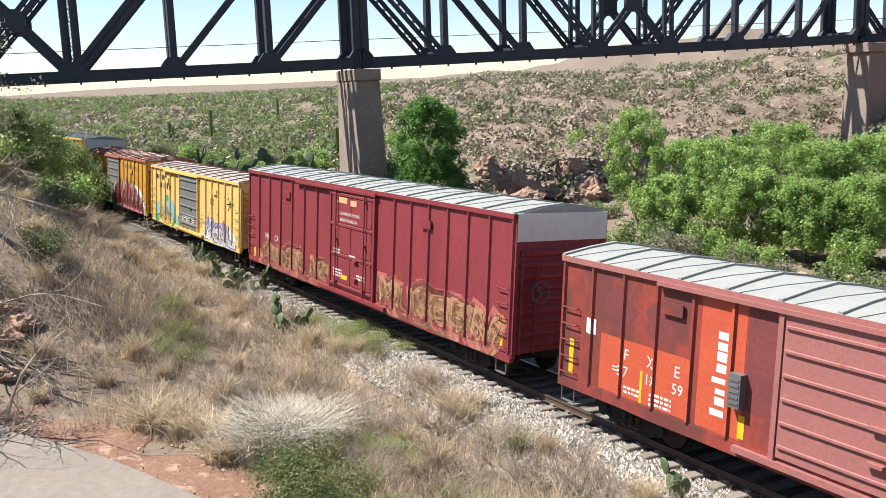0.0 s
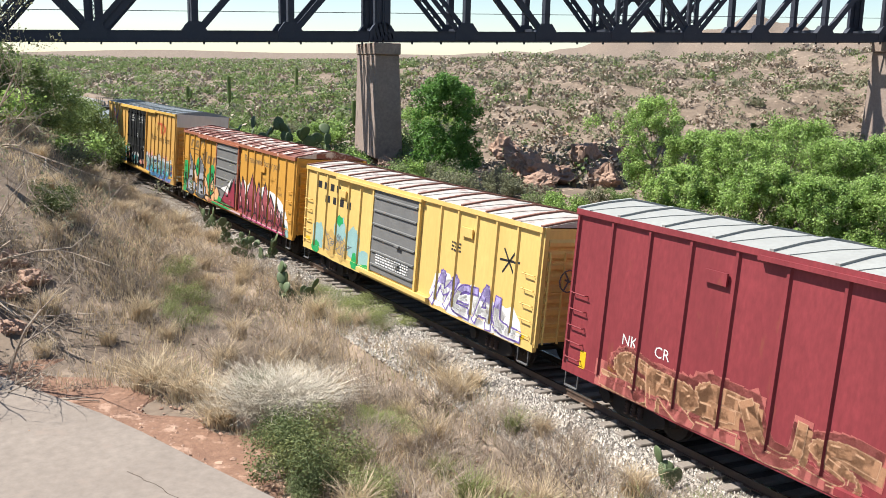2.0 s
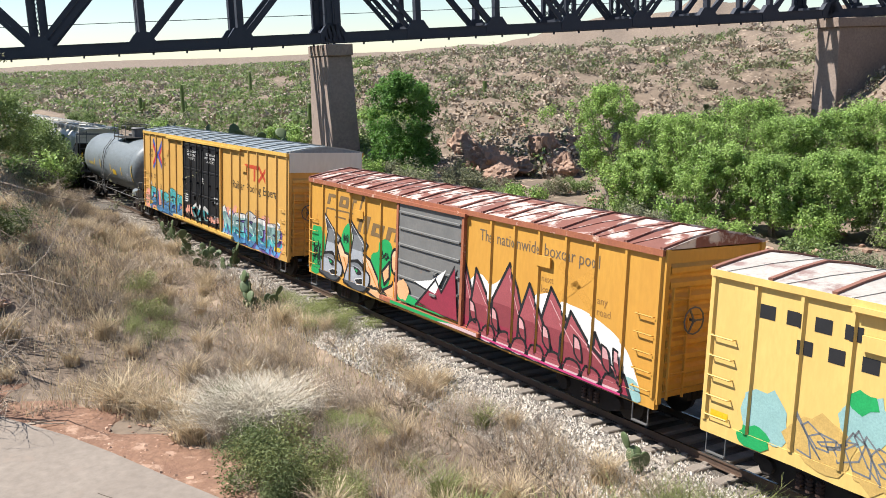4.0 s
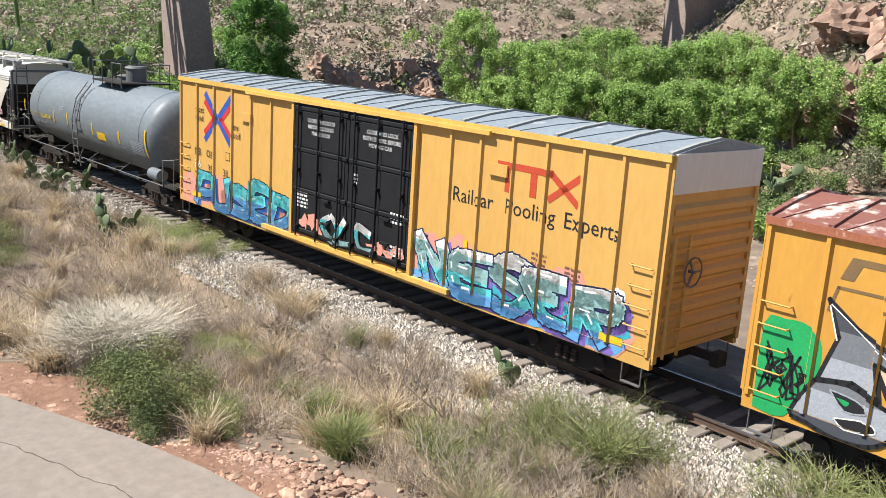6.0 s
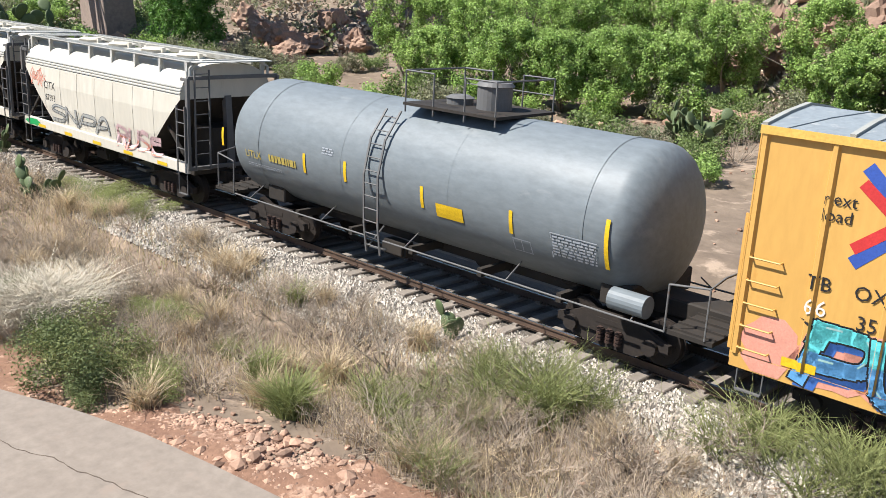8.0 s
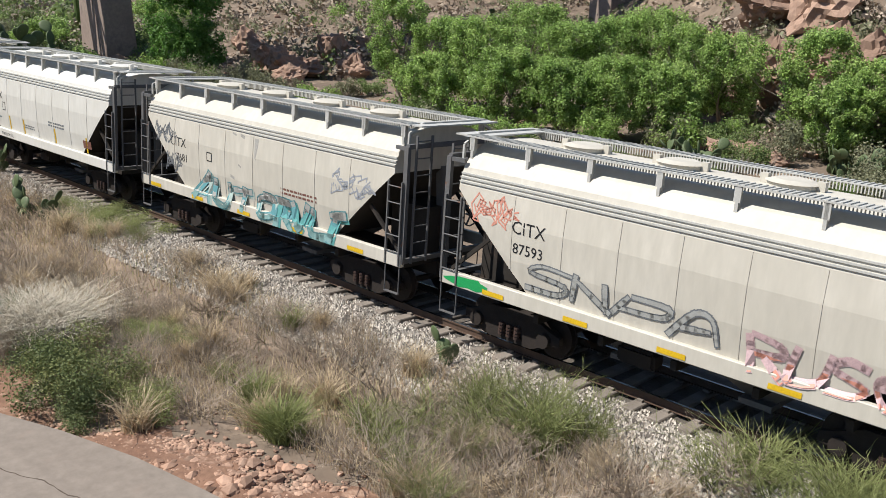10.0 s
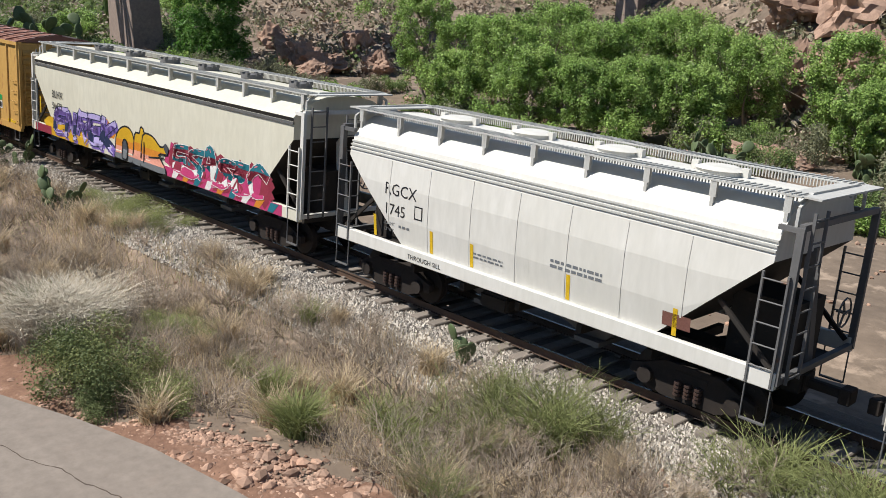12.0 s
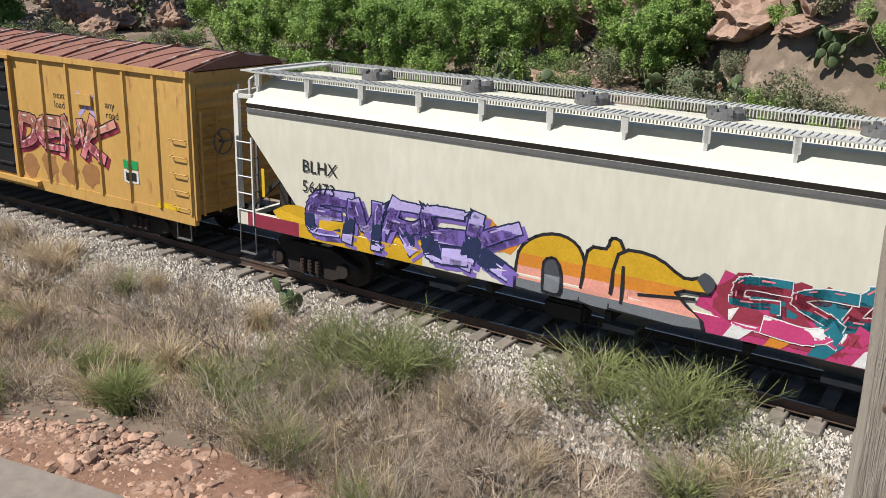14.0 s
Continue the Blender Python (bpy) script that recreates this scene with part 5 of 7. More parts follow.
# ---- tank car ----
def tank_car(x0, x1):
    e = car_empty("tank_car", (x0 + x1) / 2, "grey cylindrical tank car with top platform and side ladder", "tank car")
    L, R, zc = (x1 - x0) / 2, 1.53, 2.44
    h0, h1 = -L + .35, L - 1.5       # tips of the heads
    bm = bmesh.new()
    n = 48
    prof = [(h0, .02)]
    for i in range(1, 9):
        a = i / 8 * math.pi / 2
        prof.append((h0 + .75 * (1 - math.cos(a)), R * math.sin(a)))
    prof += [(-3.2, R + .006), (0, R + .01), (3.2, R + .006)]
    for i in range(8, 0, -1):
        a = i / 8 * math.pi / 2
        prof.append((h1 - .75 * (1 - math.cos(a)), R * math.sin(a)))
    prof.append((h1, .02))
    rings = [[bm.verts.new((x, r * math.cos(6.2832 * j / n), zc + r * math.sin(6.2832 * j / n))) for j in range(n)] for x, r in prof]
    for a, b in zip(rings, rings[1:]):
        for j in range(n):
            bm.faces.new((a[j], a[(j + 1) % n], b[(j + 1) % n], b[j]))
    bm.faces.new(rings[0][::-1]); bm.faces.new(rings[-1])
    bmesh.ops.recalc_face_normals(bm, faces=list(bm.faces))
    part("tank", bm, M_TANK, e, smooth=True)
    for x in (-5.4, -2.2, 1.2, 4.6):
        bm = bmesh.new()
        a = [bm.verts.new((x - .04, (R + .012) * math.cos(6.2832 * j / n), zc + (R + .012) * math.sin(6.2832 * j / n))) for j in range(n)]
        b = [bm.verts.new((x + .04, (R + .012) * math.cos(6.2832 * j / n), zc + (R + .012) * math.sin(6.2832 * j / n))) for j in range(n)]
        for j in range(n):
            bm.faces.new((a[j], a[(j + 1) % n], b[(j + 1) % n], b[j]))
        part("weld_band", bm, M_TANK, e, smooth=True)
    # saddles and stub sills
    for s in (-1, 1):
        bm = bmesh.new()
        box(bm, s * (L - 2.1) - 1.9, s * (L - 2.1) + 1.9, -.35, .35, .85, 1.2)
        box(bm, s * (L - 2.2) - .35, s * (L - 2.2) + .35, -1.1, 1.1, .98, 1.45)
        part("saddle", bevel(bm, .03), M_UNDER, e)
        bm = bmesh.new()
        box(bm, s * (L - .45) - .45, s * (L - .45) + .45, -1.5, 1.5, .96, 1.04)
        plat = part("end_platform", bm, M_UNDER, e)

        def mk_slat():
            b = bmesh.new()
            box(b, -.44, .44, -.02, .02, 1.04, 1.08)
            return b
        for i in range(9):
            share("tread_bar", plat, mk_slat, M_UNDER, (s * (L - .45), -1.4 + i * .35, 0), key="tread")
        bm = bmesh.new()
        xe = s * (L - .15)
        pts = [(xe, -1.5, 1.03), (xe, -1.5, 1.95), (xe, -1.0, 2.05), (xe, 1.0, 2.05), (xe, 1.5, 1.95), (xe, 1.5, 1.03)]
        for a, b in zip(pts, pts[1:]):
            bar(bm, a, b, .04, .04, 8)
        bar(bm, (s * (L - .9), -1.52, 1.0), (s * (L - .9), -1.52, 1.85), .04, .04, 8)
        bar(bm, (s * (L - .9), -1.52, 1.85), (xe, -1.5, 1.95), .04, .04, 8)
        part("end_rail", bm, M_GREYSTEEL, e)
    # long side handrail near the sill
    for s in (-1, 1):
        bm = bmesh.new()
        bar(bm, (-L + .9, s * 1.5, .98), (L - .9, s * 1.5, .98), .04, .04, 8)
        for i in range(5):
            x = -L + 1.6 + i * (2 * L - 3.2) / 4
            bar(bm, (x, s * 1.5, .98), (x, s * 1.0, 1.3), .03, .03, 6)
        part("side_handrail", bm, M_GREYSTEEL, e)
    # ladder and platform
    cx = .6
    for s in (-1, 1):
        bm = bmesh.new()
        path = [(-1.5, .62), (-1.6, 1.3), (-1.64, 2.45), (-1.45, 3.25), (-1.0, 3.85)]
        for dx in (-.23, .23):
            for (ya, za), (yb, zb) in zip(path, path[1:]):
                bar(bm, (cx - 1.6 + dx, -s * ya, za), (cx - 1.6 + dx, -s * yb, zb), .05, .03)
        for k in range(11):
            z = .8 + k * .29
            y = np.interp(z, [p[1] for p in path], [p[0] for p in path])
            bar(bm, (cx - 1.83, -s * y, z), (cx - 1.37, -s * y, z), .03, .03, 6)
        bar(bm, (cx - 1.9, -s * -1.42, .75), (cx - 1.3, -s * -1.42, .75), .12, .03)
        bar(bm, (cx - 1.83, -s * -1.42, .75), (cx - 1.37, -s * -1.4, 1.3), .03, .03)
        part("side_ladder", bm, M_GREYSTEEL, e)
    bm = bmesh.new()
    box(bm, cx - 1.35, cx + 1.35, -.98, .98, 4.0, 4.06)
    part("top_platform", bm, M_UNDER, e)
    bm = bmesh.new()
    for y in (-.95, .95):
        for x in (cx - 1.3, cx - .45, cx + .45, cx + 1.3):
            bar(bm, (x, y, 3.85), (x, y, 4.75), .04, .04, 6)
        bar(bm, (cx - 1.3, y, 4.75), (cx - .45, y, 4.75), .04, .04, 6)
        bar(bm, (cx + .45, y, 4.75), (cx + 1.3, y, 4.75), .04, .04, 6)
        bar(bm, (cx - 1.3, y, 4.4), (cx + 1.3, y, 4.4), .03, .03, 6) if y > 0 else None
    for x in (cx - 1.3, cx + 1.3):
        bar(bm, (x, -.95, 4.75), (x, .95, 4.75), .04, .04, 6)
    tagged(part("platform_railing", bm, M_GREYSTEEL, e), kind="stuff")
    bm = bmesh.new()
    bmesh.ops.create_cone(bm, cap_ends=True, segments=24, radius1=.38, radius2=.38, depth=.55, matrix=Matrix.Translation((cx + .45, 0, 4.28)))
    bmesh.ops.create_cone(bm, cap_ends=True, segments=24, radius1=.42, radius2=.36, depth=.08, matrix=Matrix.Translation((cx + .45, 0, 4.6)))
    part("valve_bonnet", bm, M_GREYSTEEL, e)
    bm = bmesh.new()
    bmesh.ops.create_cone(bm, cap_ends=True, segments=20, radius1=.3, radius2=.3, depth=.14, matrix=Matrix.Translation((cx - .55, 0, 4.13)))
    bmesh.ops.create_cone(bm, cap_ends=True, segments=20, radius1=.33, radius2=.2, depth=.06, matrix=Matrix.Translation((cx - .55, 0, 4.23)))
    part("manway", bm, M_GREYSTEEL, e)
    # brake cylinder on the end platform
    bm = bmesh.new()
    bmesh.ops.create_cone(bm, cap_ends=True, segments=20, radius1=.21, radius2=.21, depth=.75, matrix=Matrix.Translation((L - 1.75, -1.32, 1.24)) @ Matrix.Rotation(math.pi / 2, 4, "Y"))
    part("air_reservoir", bm, M_TANK, e)
    bm = bmesh.new()
    bm = brake_wheel_bm(.27)
    bmesh.ops.translate(bm, verts=list(bm.verts), vec=(L - .3, .2, 1.85))
    part("brake_wheel", bm, M_TRUCK, e)

    def side(x, z):
        return -math.sqrt(max(.01, (R + .014) ** 2 - (z - zc) ** 2))
    pt = Paint(e, side)
    stripes = [rect(x, x + .09, z + i * .12, z + i * .12 + .12) for x, z in ((-7.0, 2.2), (-3.55, 2.05), (-2.05, 2.1), (.45, 1.98), (2.9, 1.95), (5.12, 1.75)) for i in range(4 if x < 5.1 else 8)]
    pt.add(stripes, M_YPAINT)
    pt.add([rect(.9 + i * .19, 1.09 + i * .19, 1.88 + j * .1, 1.98 + j * .1) for i in range(4) for j in range(3)], M_YPAINT)
    pt.add(text_polys("UTLX", .27, -5.95, 2.08), mat("worn_yellow_stencil", (0.5, 0.38, 0.08), None, 3, .6))
    pt.add(stencil_bars(-4.95, 2.1, 1.1, 1, .18), mat("worn_yellow_bar", (0.45, 0.35, 0.09), None, 3, .6))
    pt.add(stencil_bars(3.95, 2.12, 1.0, 7, .035, .062, 5) + [rect(3.9, 4.98, 2.19, 2.21), rect(3.9, 3.92, 1.68, 2.2), rect(2.95, 3.4, 1.86, 1.88), rect(2.95, 3.4, 1.6, 1.62), rect(2.95, 2.97, 1.6, 1.87), rect(3.38, 3.4, 1.6, 1.87), rect(3.16, 3.18, 1.6, 1.87)] + stencil_bars(-2.85, 2.75, .4, 3, .03, .06) + stencil_bars(-5.9, 1.92, 1.4, 2, .025, .05, 8), G["silver"])
    pt.put("tank_markings", "yellow stripes and white data stencils")
    running_gear(e, L, L - 2.2)
    return e


tank_car(-103.7, -88.9)


# ---- covered hoppers ----
PROF = [(1.40, 1.48), (2.0, 1.55), (2.7, 1.57), (3.25, 1.53), (3.6, 1.43), (3.85, 1.22), (4.02, .9), (4.10, .45), (4.12, 0.0)]


def hopper_car(x0, x1, paint, label, hatches, bays, top=0.0, ladder=None, low=1.40, panel_lines=True, cut=1.9, flat=False):
    e = car_empty("hopper_car", (x0 + x1) / 2, label, "covered hopper")
    L = (x1 - x0) / 2
    prof = [(z + top * ss(1.4, 4.1, z), y) for z, y in PROF]
    if flat:
        prof = [(1.40, 1.55), (2.2, 1.56), (3.0, 1.56), (3.60, 1.55), (3.70, 1.58), (3.78, 1.50), (4.08, .95), (4.18, .5), (4.21, 0)]
    zs, ys = [p[0] for p in prof], [p[1] for p in prof]
    ladder = ladder or paint

    def zbot(x):
        d = L - .45 - abs(x)
        return 1.40 + max(0.0, 1.75 * (1 - d / cut)) if d < cut else 1.40
    bm = bmesh.new()
    xs = [-L + .45, -L + .9, -L + 1.4, -L + 1.9, -L + .45 + cut] + [-L + .45 + cut + (i + 1) * (2 * L - .9 - 2 * cut) / 8 for i in range(7)]
    xs = sorted(set([round(v, 4) for v in xs] + [round(-v, 4) for v in xs]))
    rings = []
    for x in xs:
        zb = zbot(x)
        left = [(-float(np.interp(max(z, zb), zs, ys)), max(z, zb)) for z in zs]
        pts = left + [(-y, z) for y, z in left[-2::-1]]
        rings.append([bm.verts.new((x, y, z)) for y, z in pts])
    k = len(rings[0])
    for a, b in zip(rings, rings[1:]):
        for i in range(k):
            try:
                bm.faces.new((a[i], b[i], b[(i + 1) % k], a[(i + 1) % k]))
            except ValueError:
                pass
    bm.faces.new(rings[0]); bm.faces.new(rings[-1][::-1])
    bmesh.ops.remove_doubles(bm, verts=list(bm.verts), dist=1e-4)
    bmesh.ops.recalc_face_normals(bm, faces=list(bm.faces))
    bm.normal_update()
    # faces that look down get black: shade under the slopes put into colour
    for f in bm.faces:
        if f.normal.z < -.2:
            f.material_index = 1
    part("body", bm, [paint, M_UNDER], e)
    for s in (-1, 1):
        # through sill
        bm = bmesh.new()
        y0, y1 = sorted((s * 1.45, s * 1.58))
        box(bm, -L + .1, L - .1, y0, y1, 1.12, 1.42)
        part("side_sill", bevel(bm, .015), paint, e)
        # lengthwise ridges under the roof edge
        for z in ((3.32, 3.40, 3.48) if not flat else (3.56,)):
            zz = z + top * .8
            y = float(np.interp(zz, zs, ys))
            bm = bmesh.new()
            bar(bm, (-L + .45, s * (y + .012), zz), (L - .45, s * (y + .012), zz), .05, .035 if not flat else .07)
            part("roof_edge_ridge", bm, M_GREYSTEEL if flat else M_GRATE, e)
        # running board with brackets
        zt = zs[-1]
        yb = 1.12
        bm = bmesh.new()
        box(bm, -L + .3, L - .3, s * yb - .19, s * yb + .19, zt + .06, zt + .09)
        x = -L + .35
        while x < L - .35:
            box(bm, x, x + .03, s * yb - .19, s * yb + .19, zt + .09, zt + .11)
            x += .11
        part("running_board", bm, M_GRATE, e)
        nb = round((2 * L - 1) / 1.35)
        for i in range(nb + 1):
            x = -L + .5 + i * (2 * L - 1) / nb

            def mk_br():
                b = bmesh.new()
                yy = yb + .12
                zlo = float(np.interp(yy + .1, ys[::-1], zs[::-1]))
                box(b, -.03, .03, yy - .06, yy + .06, zlo - .06, zt + .06)
                box(b, -.06, .06, yy + .04, yy + .06, max(zlo - .03, zt - .2), zt + .07)
                return b
            share("walk_bracket", e, mk_br, M_GRATE, (x, 0, 0), (0, 0, 0 if s > 0 else math.pi), key="wb%.2f%d" % (top, flat))
        # kick mesh behind the board
        bm = bmesh.new()
        y = .92
        x = -L + .5
        while x < L - .5:
            box(bm, x, x + .02, s * y - .012, s * y + .012, zt - .06, zt + .09)
            x += .06
        box(bm, -L + .5, L - .5, s * y - .013, s * y + .013, zt + .075, zt + .095)
        part("walk_mesh", bm, M_GRATE, e)
    for i in range(hatches):
        x = -L + 1.3 + (i + .5) * (2 * L - 2.6) / hatches
        if flat:
            def mk_h():
                b = bmesh.new()
                bmesh.ops.create_cone(b, cap_ends=True, segments=20, radius1=.32, radius2=.30, depth=.12)
                for q in range(6):
                    a = q * math.pi / 3
                    box(b, .26 * math.cos(a) - .05, .26 * math.cos(a) + .05, .26 * math.sin(a) - .05, .26 * math.sin(a) + .05, .02, .11)
                return b
            share("hatch_cover", e, mk_h, M_GREYSTEEL, (x, .1, zs[-1] + .06), key="hatchr")
        else:
            def mk_h2():
                b = bmesh.new()
                bmesh.ops.create_cone(b, cap_ends=True, segments=28, radius1=.42, radius2=.42, depth=.1)
                bmesh.ops.create_cone(b, cap_ends=True, segments=28, radius1=.46, radius2=.3, depth=.05, matrix=Matrix.Translation((0, 0, .07)))
                box(b, .42, .56, -.06, .06, -.04, .12)
                box(b, -.56, -.42, -.06, .06, -.04, .12)
                return b
            share("hatch_cover", e, mk_h2, paint, (x, 0, zs[-1] + .04), key="hatchw" + paint.name)
    # end frames, ladders, slope bracing
    for s in (-1, 1):
        bm = bmesh.new()
        for y in (-1.5, 1.5):
            bar(bm, (s * (L - .12), y, 1.2), (s * (L - .12), y, zs[-1] - .35), .12, .09)
            bar(bm, (s * (L - .12), y, zs[-1] - .4), (s * (L - .5), y * .97, zs[-1] - .4), .08, .08)
        for z in (1.25, zs[-1] - .35):
            bar(bm, (s * (L - .12), -1.5, z), (s * (L - .12), 1.5, z), .1, .1)
        bar(bm, (s * (L - .3), 0, 1.1), (s * (L - .5), 0, 3.2), .2, .2)
        part("end_frame", bm, ladder, e)
        for y in (-1.42, 1.42):
            bm = bmesh.new()
            bar(bm, (s * (L - .2), y, 1.35), (s * (L - 1.3), y, 2.3), .06, .08)
            part("slope_brace", bm, M_UNDER, e)
        # black block added under the slope so the open end reads as shade
        bm = bmesh.new()
        xa, xb = sorted((s * (L - 1.5), s * (L - .35)))
        box(bm, xa, xb, -1.2, 1.2, 1.0, 1.12)
        box(bm, xa, xb, -.55, .55, 1.12, 2.3)
        part("shear_plate", bm, M_UNDER, e)
        bm = bmesh.new()
        pts = [(-1.3, zs[-1] - .45), (-1.3, zs[-1] - .1), (-.9, zs[-1] + .1), (.9, zs[-1] + .1), (1.3, zs[-1] - .1), (1.3, zs[-1] - .45)]
        for (ya, za), (yb2, zb2) in zip(pts, pts[1:]):
            bar(bm, (s * (L - .3), ya, za), (s * (L - .3), yb2, zb2), .05, .05)
        box(bm, s * (L - .3) - .3, s * (L - .3) + .3, -1.25, 1.25, zs[-1] + .06, zs[-1] + .09)
        part("end_walk", bm, M_GRATE, e)
        for sy in (-1, 1):
            share("side_ladder", e, lambda: ladder_bm(.42, [1.45 + i * .36 for i in range(5)], 3.0, 1.15), ladder, (s * (L - .36), sy * 1.58, 0), key="hl" + ladder.name)
            share("sill_step", e, step_bm, M_GREYSTEEL, (s * (L - .36), sy * 1.55, .05), key="step")
        share("end_ladder", e, lambda: ladder_bm(.46, [1.3 + i * .37 for i in range(8)], 4.0, 1.2), M_GREYSTEEL, (s * (L - .02), -1.1, 0), (0, 0, math.pi / 2), key="hel")
        bm = bmesh.new()
        bm = brake_wheel_bm(.26)
        bmesh.ops.translate(bm, verts=list(bm.verts), vec=(s * (L + .02), .5, 2.1))
        part("brake_wheel", bm, M_GREYSTEEL, e)
    # discharge bays, darker than the body paint to hold the shade down there
    for i in range(bays):
        x = -L + 2.9 + (i + .5) * (2 * L - 5.8) / bays
        w = (2 * L - 5.8) / bays * .48
        bm = bmesh.new()
        a = [bm.verts.new(v) for v in ((x - w, -1.35, 1.38), (x + w, -1.35, 1.38), (x + w, 1.35, 1.38), (x - w, 1.35, 1.38))]
        b = [bm.verts.new(v) for v in ((x - .25, -.5, .5), (x + .25, -.5, .5), (x + .25, .5, .5), (x - .25, .5, .5))]
        for j in range(4):
            bm.faces.new((a[j], a[(j + 1) % 4], b[(j + 1) % 4], b[j]))
        bm.faces.new(b[::-1]); bm.faces.new(a)
        box(bm, x - .3, x + .3, -.75, .75, .42, .52)
        bmesh.ops.recalc_face_normals(bm, faces=list(bm.faces))
        part("discharge_bay", bm, M_GREYSTEEL, e)
    # weld lines down the side
    if panel_lines:
        bm = bmesh.new()
        for i in range(7):
            x = -L + 1.9 + i * (2 * L - 3.8) / 6
            for za, zb in zip(zs[:3], zs[1:4]):
                za2 = max(za, zbot(x))
                if zb > za2:
                    bar(bm, (x, -float(np.interp(za2, zs, ys)) - .002, za2), (x, -float(np.interp(zb, zs, ys)) - .002, zb), .035, .012)
        tagged(part("weld_seam", bm, paint, e), kind="stuff")
    running_gear(e, L, L - 1.75)

    def side(x, z):
        return -float(np.interp(z, zs, ys)) if z > 1.42 else -1.58
    return e, Paint(e, side, (), 0.0, 1.13), L


def sill_stripes(pt, xs):
    pt.add([rect(x, x + .55, 1.16, 1.26) for x in xs], M_YPAINT, 3)


e, pt, L = hopper_car(-115.9, -104.9, M_HOPPER, "off-white covered hopper with black and pink graffiti", 4, 2, ladder=M_GREYSTEEL)
pt.add(text_polys("CITX", .36, -3.6, 2.55), M_BLACK)
pt.add(text_polys("87593", .3, -3.55, 2.16), M_BLACK)
graffiti(pt, "SNPA", -3.2, .9, 1.45, 2.15, [G["dull"], G["dull"]], G["grey"], None, None, 61, .1, edge=.025)
graffiti(pt, "RUSE", 1.3, 4.0, 1.3, 2.0, [G["salmon"], G["pinkish"]], G["pinkish"], None, None, 62, .12, edge=.02)
pt.add(scribble(-4.6, -3.5, 2.55, 3.2, 3), G["salmon"], 1)
pt.add([blob(-4.6, 1.27, .6, .12, 4)], G["green"], 1)
sill_stripes(pt, [-4.2, -2.2, -.2, 1.8, 3.8])
pt.put("side_graffiti", "black, pink and green graffiti with stencils")
e, pt, L = hopper_car(-128.2, -116.9, M_HOPPER, "off-white covered hopper with teal outlined graffiti", 4, 2, ladder=M_GREYSTEEL)
C = -122.55
pt.add(text_polys("CITX", .36, -126.5 - C, 2.5), M_BLACK)
pt.add(text_polys("7681", .3, -126.2 - C, 2.1), M_BLACK)
graffiti(pt, "AUTO", -2.65, 1.0, 1.16, 1.95, [G["mist"], G["dull"], G["dull"]], G["slate"], None, G["haze"], 64, .2, glint=G["cloud"], edge=.03)
graffiti(pt, "RVLT", 1.0, 3.6, 1.13, 1.95, [G["mist"], G["teal2"], G["dull"]], G["slate"], None, G["teal2"], 65, .22, edge=.03)
pt.add(scribble(-4.7, -3.7, 2.5, 3.1, 5) + scribble(-4.2, -3.4, 1.7, 2.3, 7), G["grey"], 1)
pt.add(scribble(3.2, 4.6, 2.3, 3.0, 6), G["silver"], 1)
pt.add([[(-.98, 2.05), (-.8, 2.0), (-.74, 3.2), (-.92, 3.25)], [(-.62, 2.4), (-.5, 2.35), (-.36, 3.2), (-.55, 3.25)], [(.1, 2.7), (.16, 2.65), (.24, 3.2), (.06, 3.2)]], mat("grime_run", (0.42, 0.40, 0.36), None, 2, .8), 0)
pt.add(stencil_bars(1.2, 2.1, 1.4, 2, .05), G["brown"]).add([rect(-2.1, -1.85, 2.3, 2.55)], M_BLACK).add([rect(-2.07, -1.88, 2.33, 2.52)], M_HOPPER, 2)
sill_stripes(pt, [-5.0, -2.8, -.6, 1.6, 3.8])
pt.put("side_graffiti", "teal and grey outlined graffiti with stencils")
e, pt, L = hopper_car(-141.0, -129.7, M_HOPPERW, "white covered hopper with black stencilled lettering", 4, 2, ladder=M_GREYSTEEL)
C = -135.35
pt.add(text_polys("RGCX", .38, -139.25 - C, 2.5) + text_polys("1745", .36, -139.25 - C, 2.05), M_BLACK)
pt.add([rect(-2.9, -2.65, 2.1, 2.4)], M_BLACK).add([rect(-2.87, -2.68, 2.13, 2.37)], M_HOPPERW, 2)
pt.add(text_polys("LD LMT", .11, -3.9, 1.8) + text_polys("LT WT", .11, -3.9, 1.65) + stencil_bars(-3.4, 1.8, .35, 1) + stencil_bars(.9, 2.1, 1.2, 2) + stencil_bars(-1.1, 1.75, .8, 2, .04, .08), G["grey"])
pt.add(text_polys("THROUGH SILL", .15, -3.0, 1.2), M_BLACK, 2)
pt.add([rect(x, x + .09, 1.45, 1.95) for x in (-4.25, -2.4, -1.2, 1.3, 3.6)], M_YPAINT)
pt.add([rect(3.4, 3.95, 1.6, 1.85)], G["brown"])
pt.put("side_lettering", "black stencils and yellow stripes")
e, pt, L = hopper_car(-159.1, -142.3, M_CREAM, "cream covered hopper with purple, orange and crimson graffiti", 6, 3, flat=True, ladder=M_HOPPERW, panel_lines=False, cut=1.6)
C = -150.7
pt.add(text_polys("BLHX", .36, -157.2 - C, 2.5) + text_polys("56473", .34, -157.2 - C, 2.1), M_BLACK, 7)
pt.add([rect(-7.6, -7.52, 1.8, 2.4)], M_YPAINT)
pt.add([rect(-6.9, -3.6, 1.13, 1.42)] + [blob(-6.6 + i * .9, 1.55, .6, .22, i) for i in range(4)], G["gold"], 0)
pt.add([rect(-8.0, -6.6, 1.13, 1.42)], G["crimson"], 1)
graffiti(pt, "EMREK", -6.3, -1.75, 1.2, 2.35, [G["lilac"], G["lilac"], G["violet"], G["violet"], G["lilac"]], G["navy"], None, G["violet"], 71, .22, edge=.03, flare=3, glint=G["lilac"])
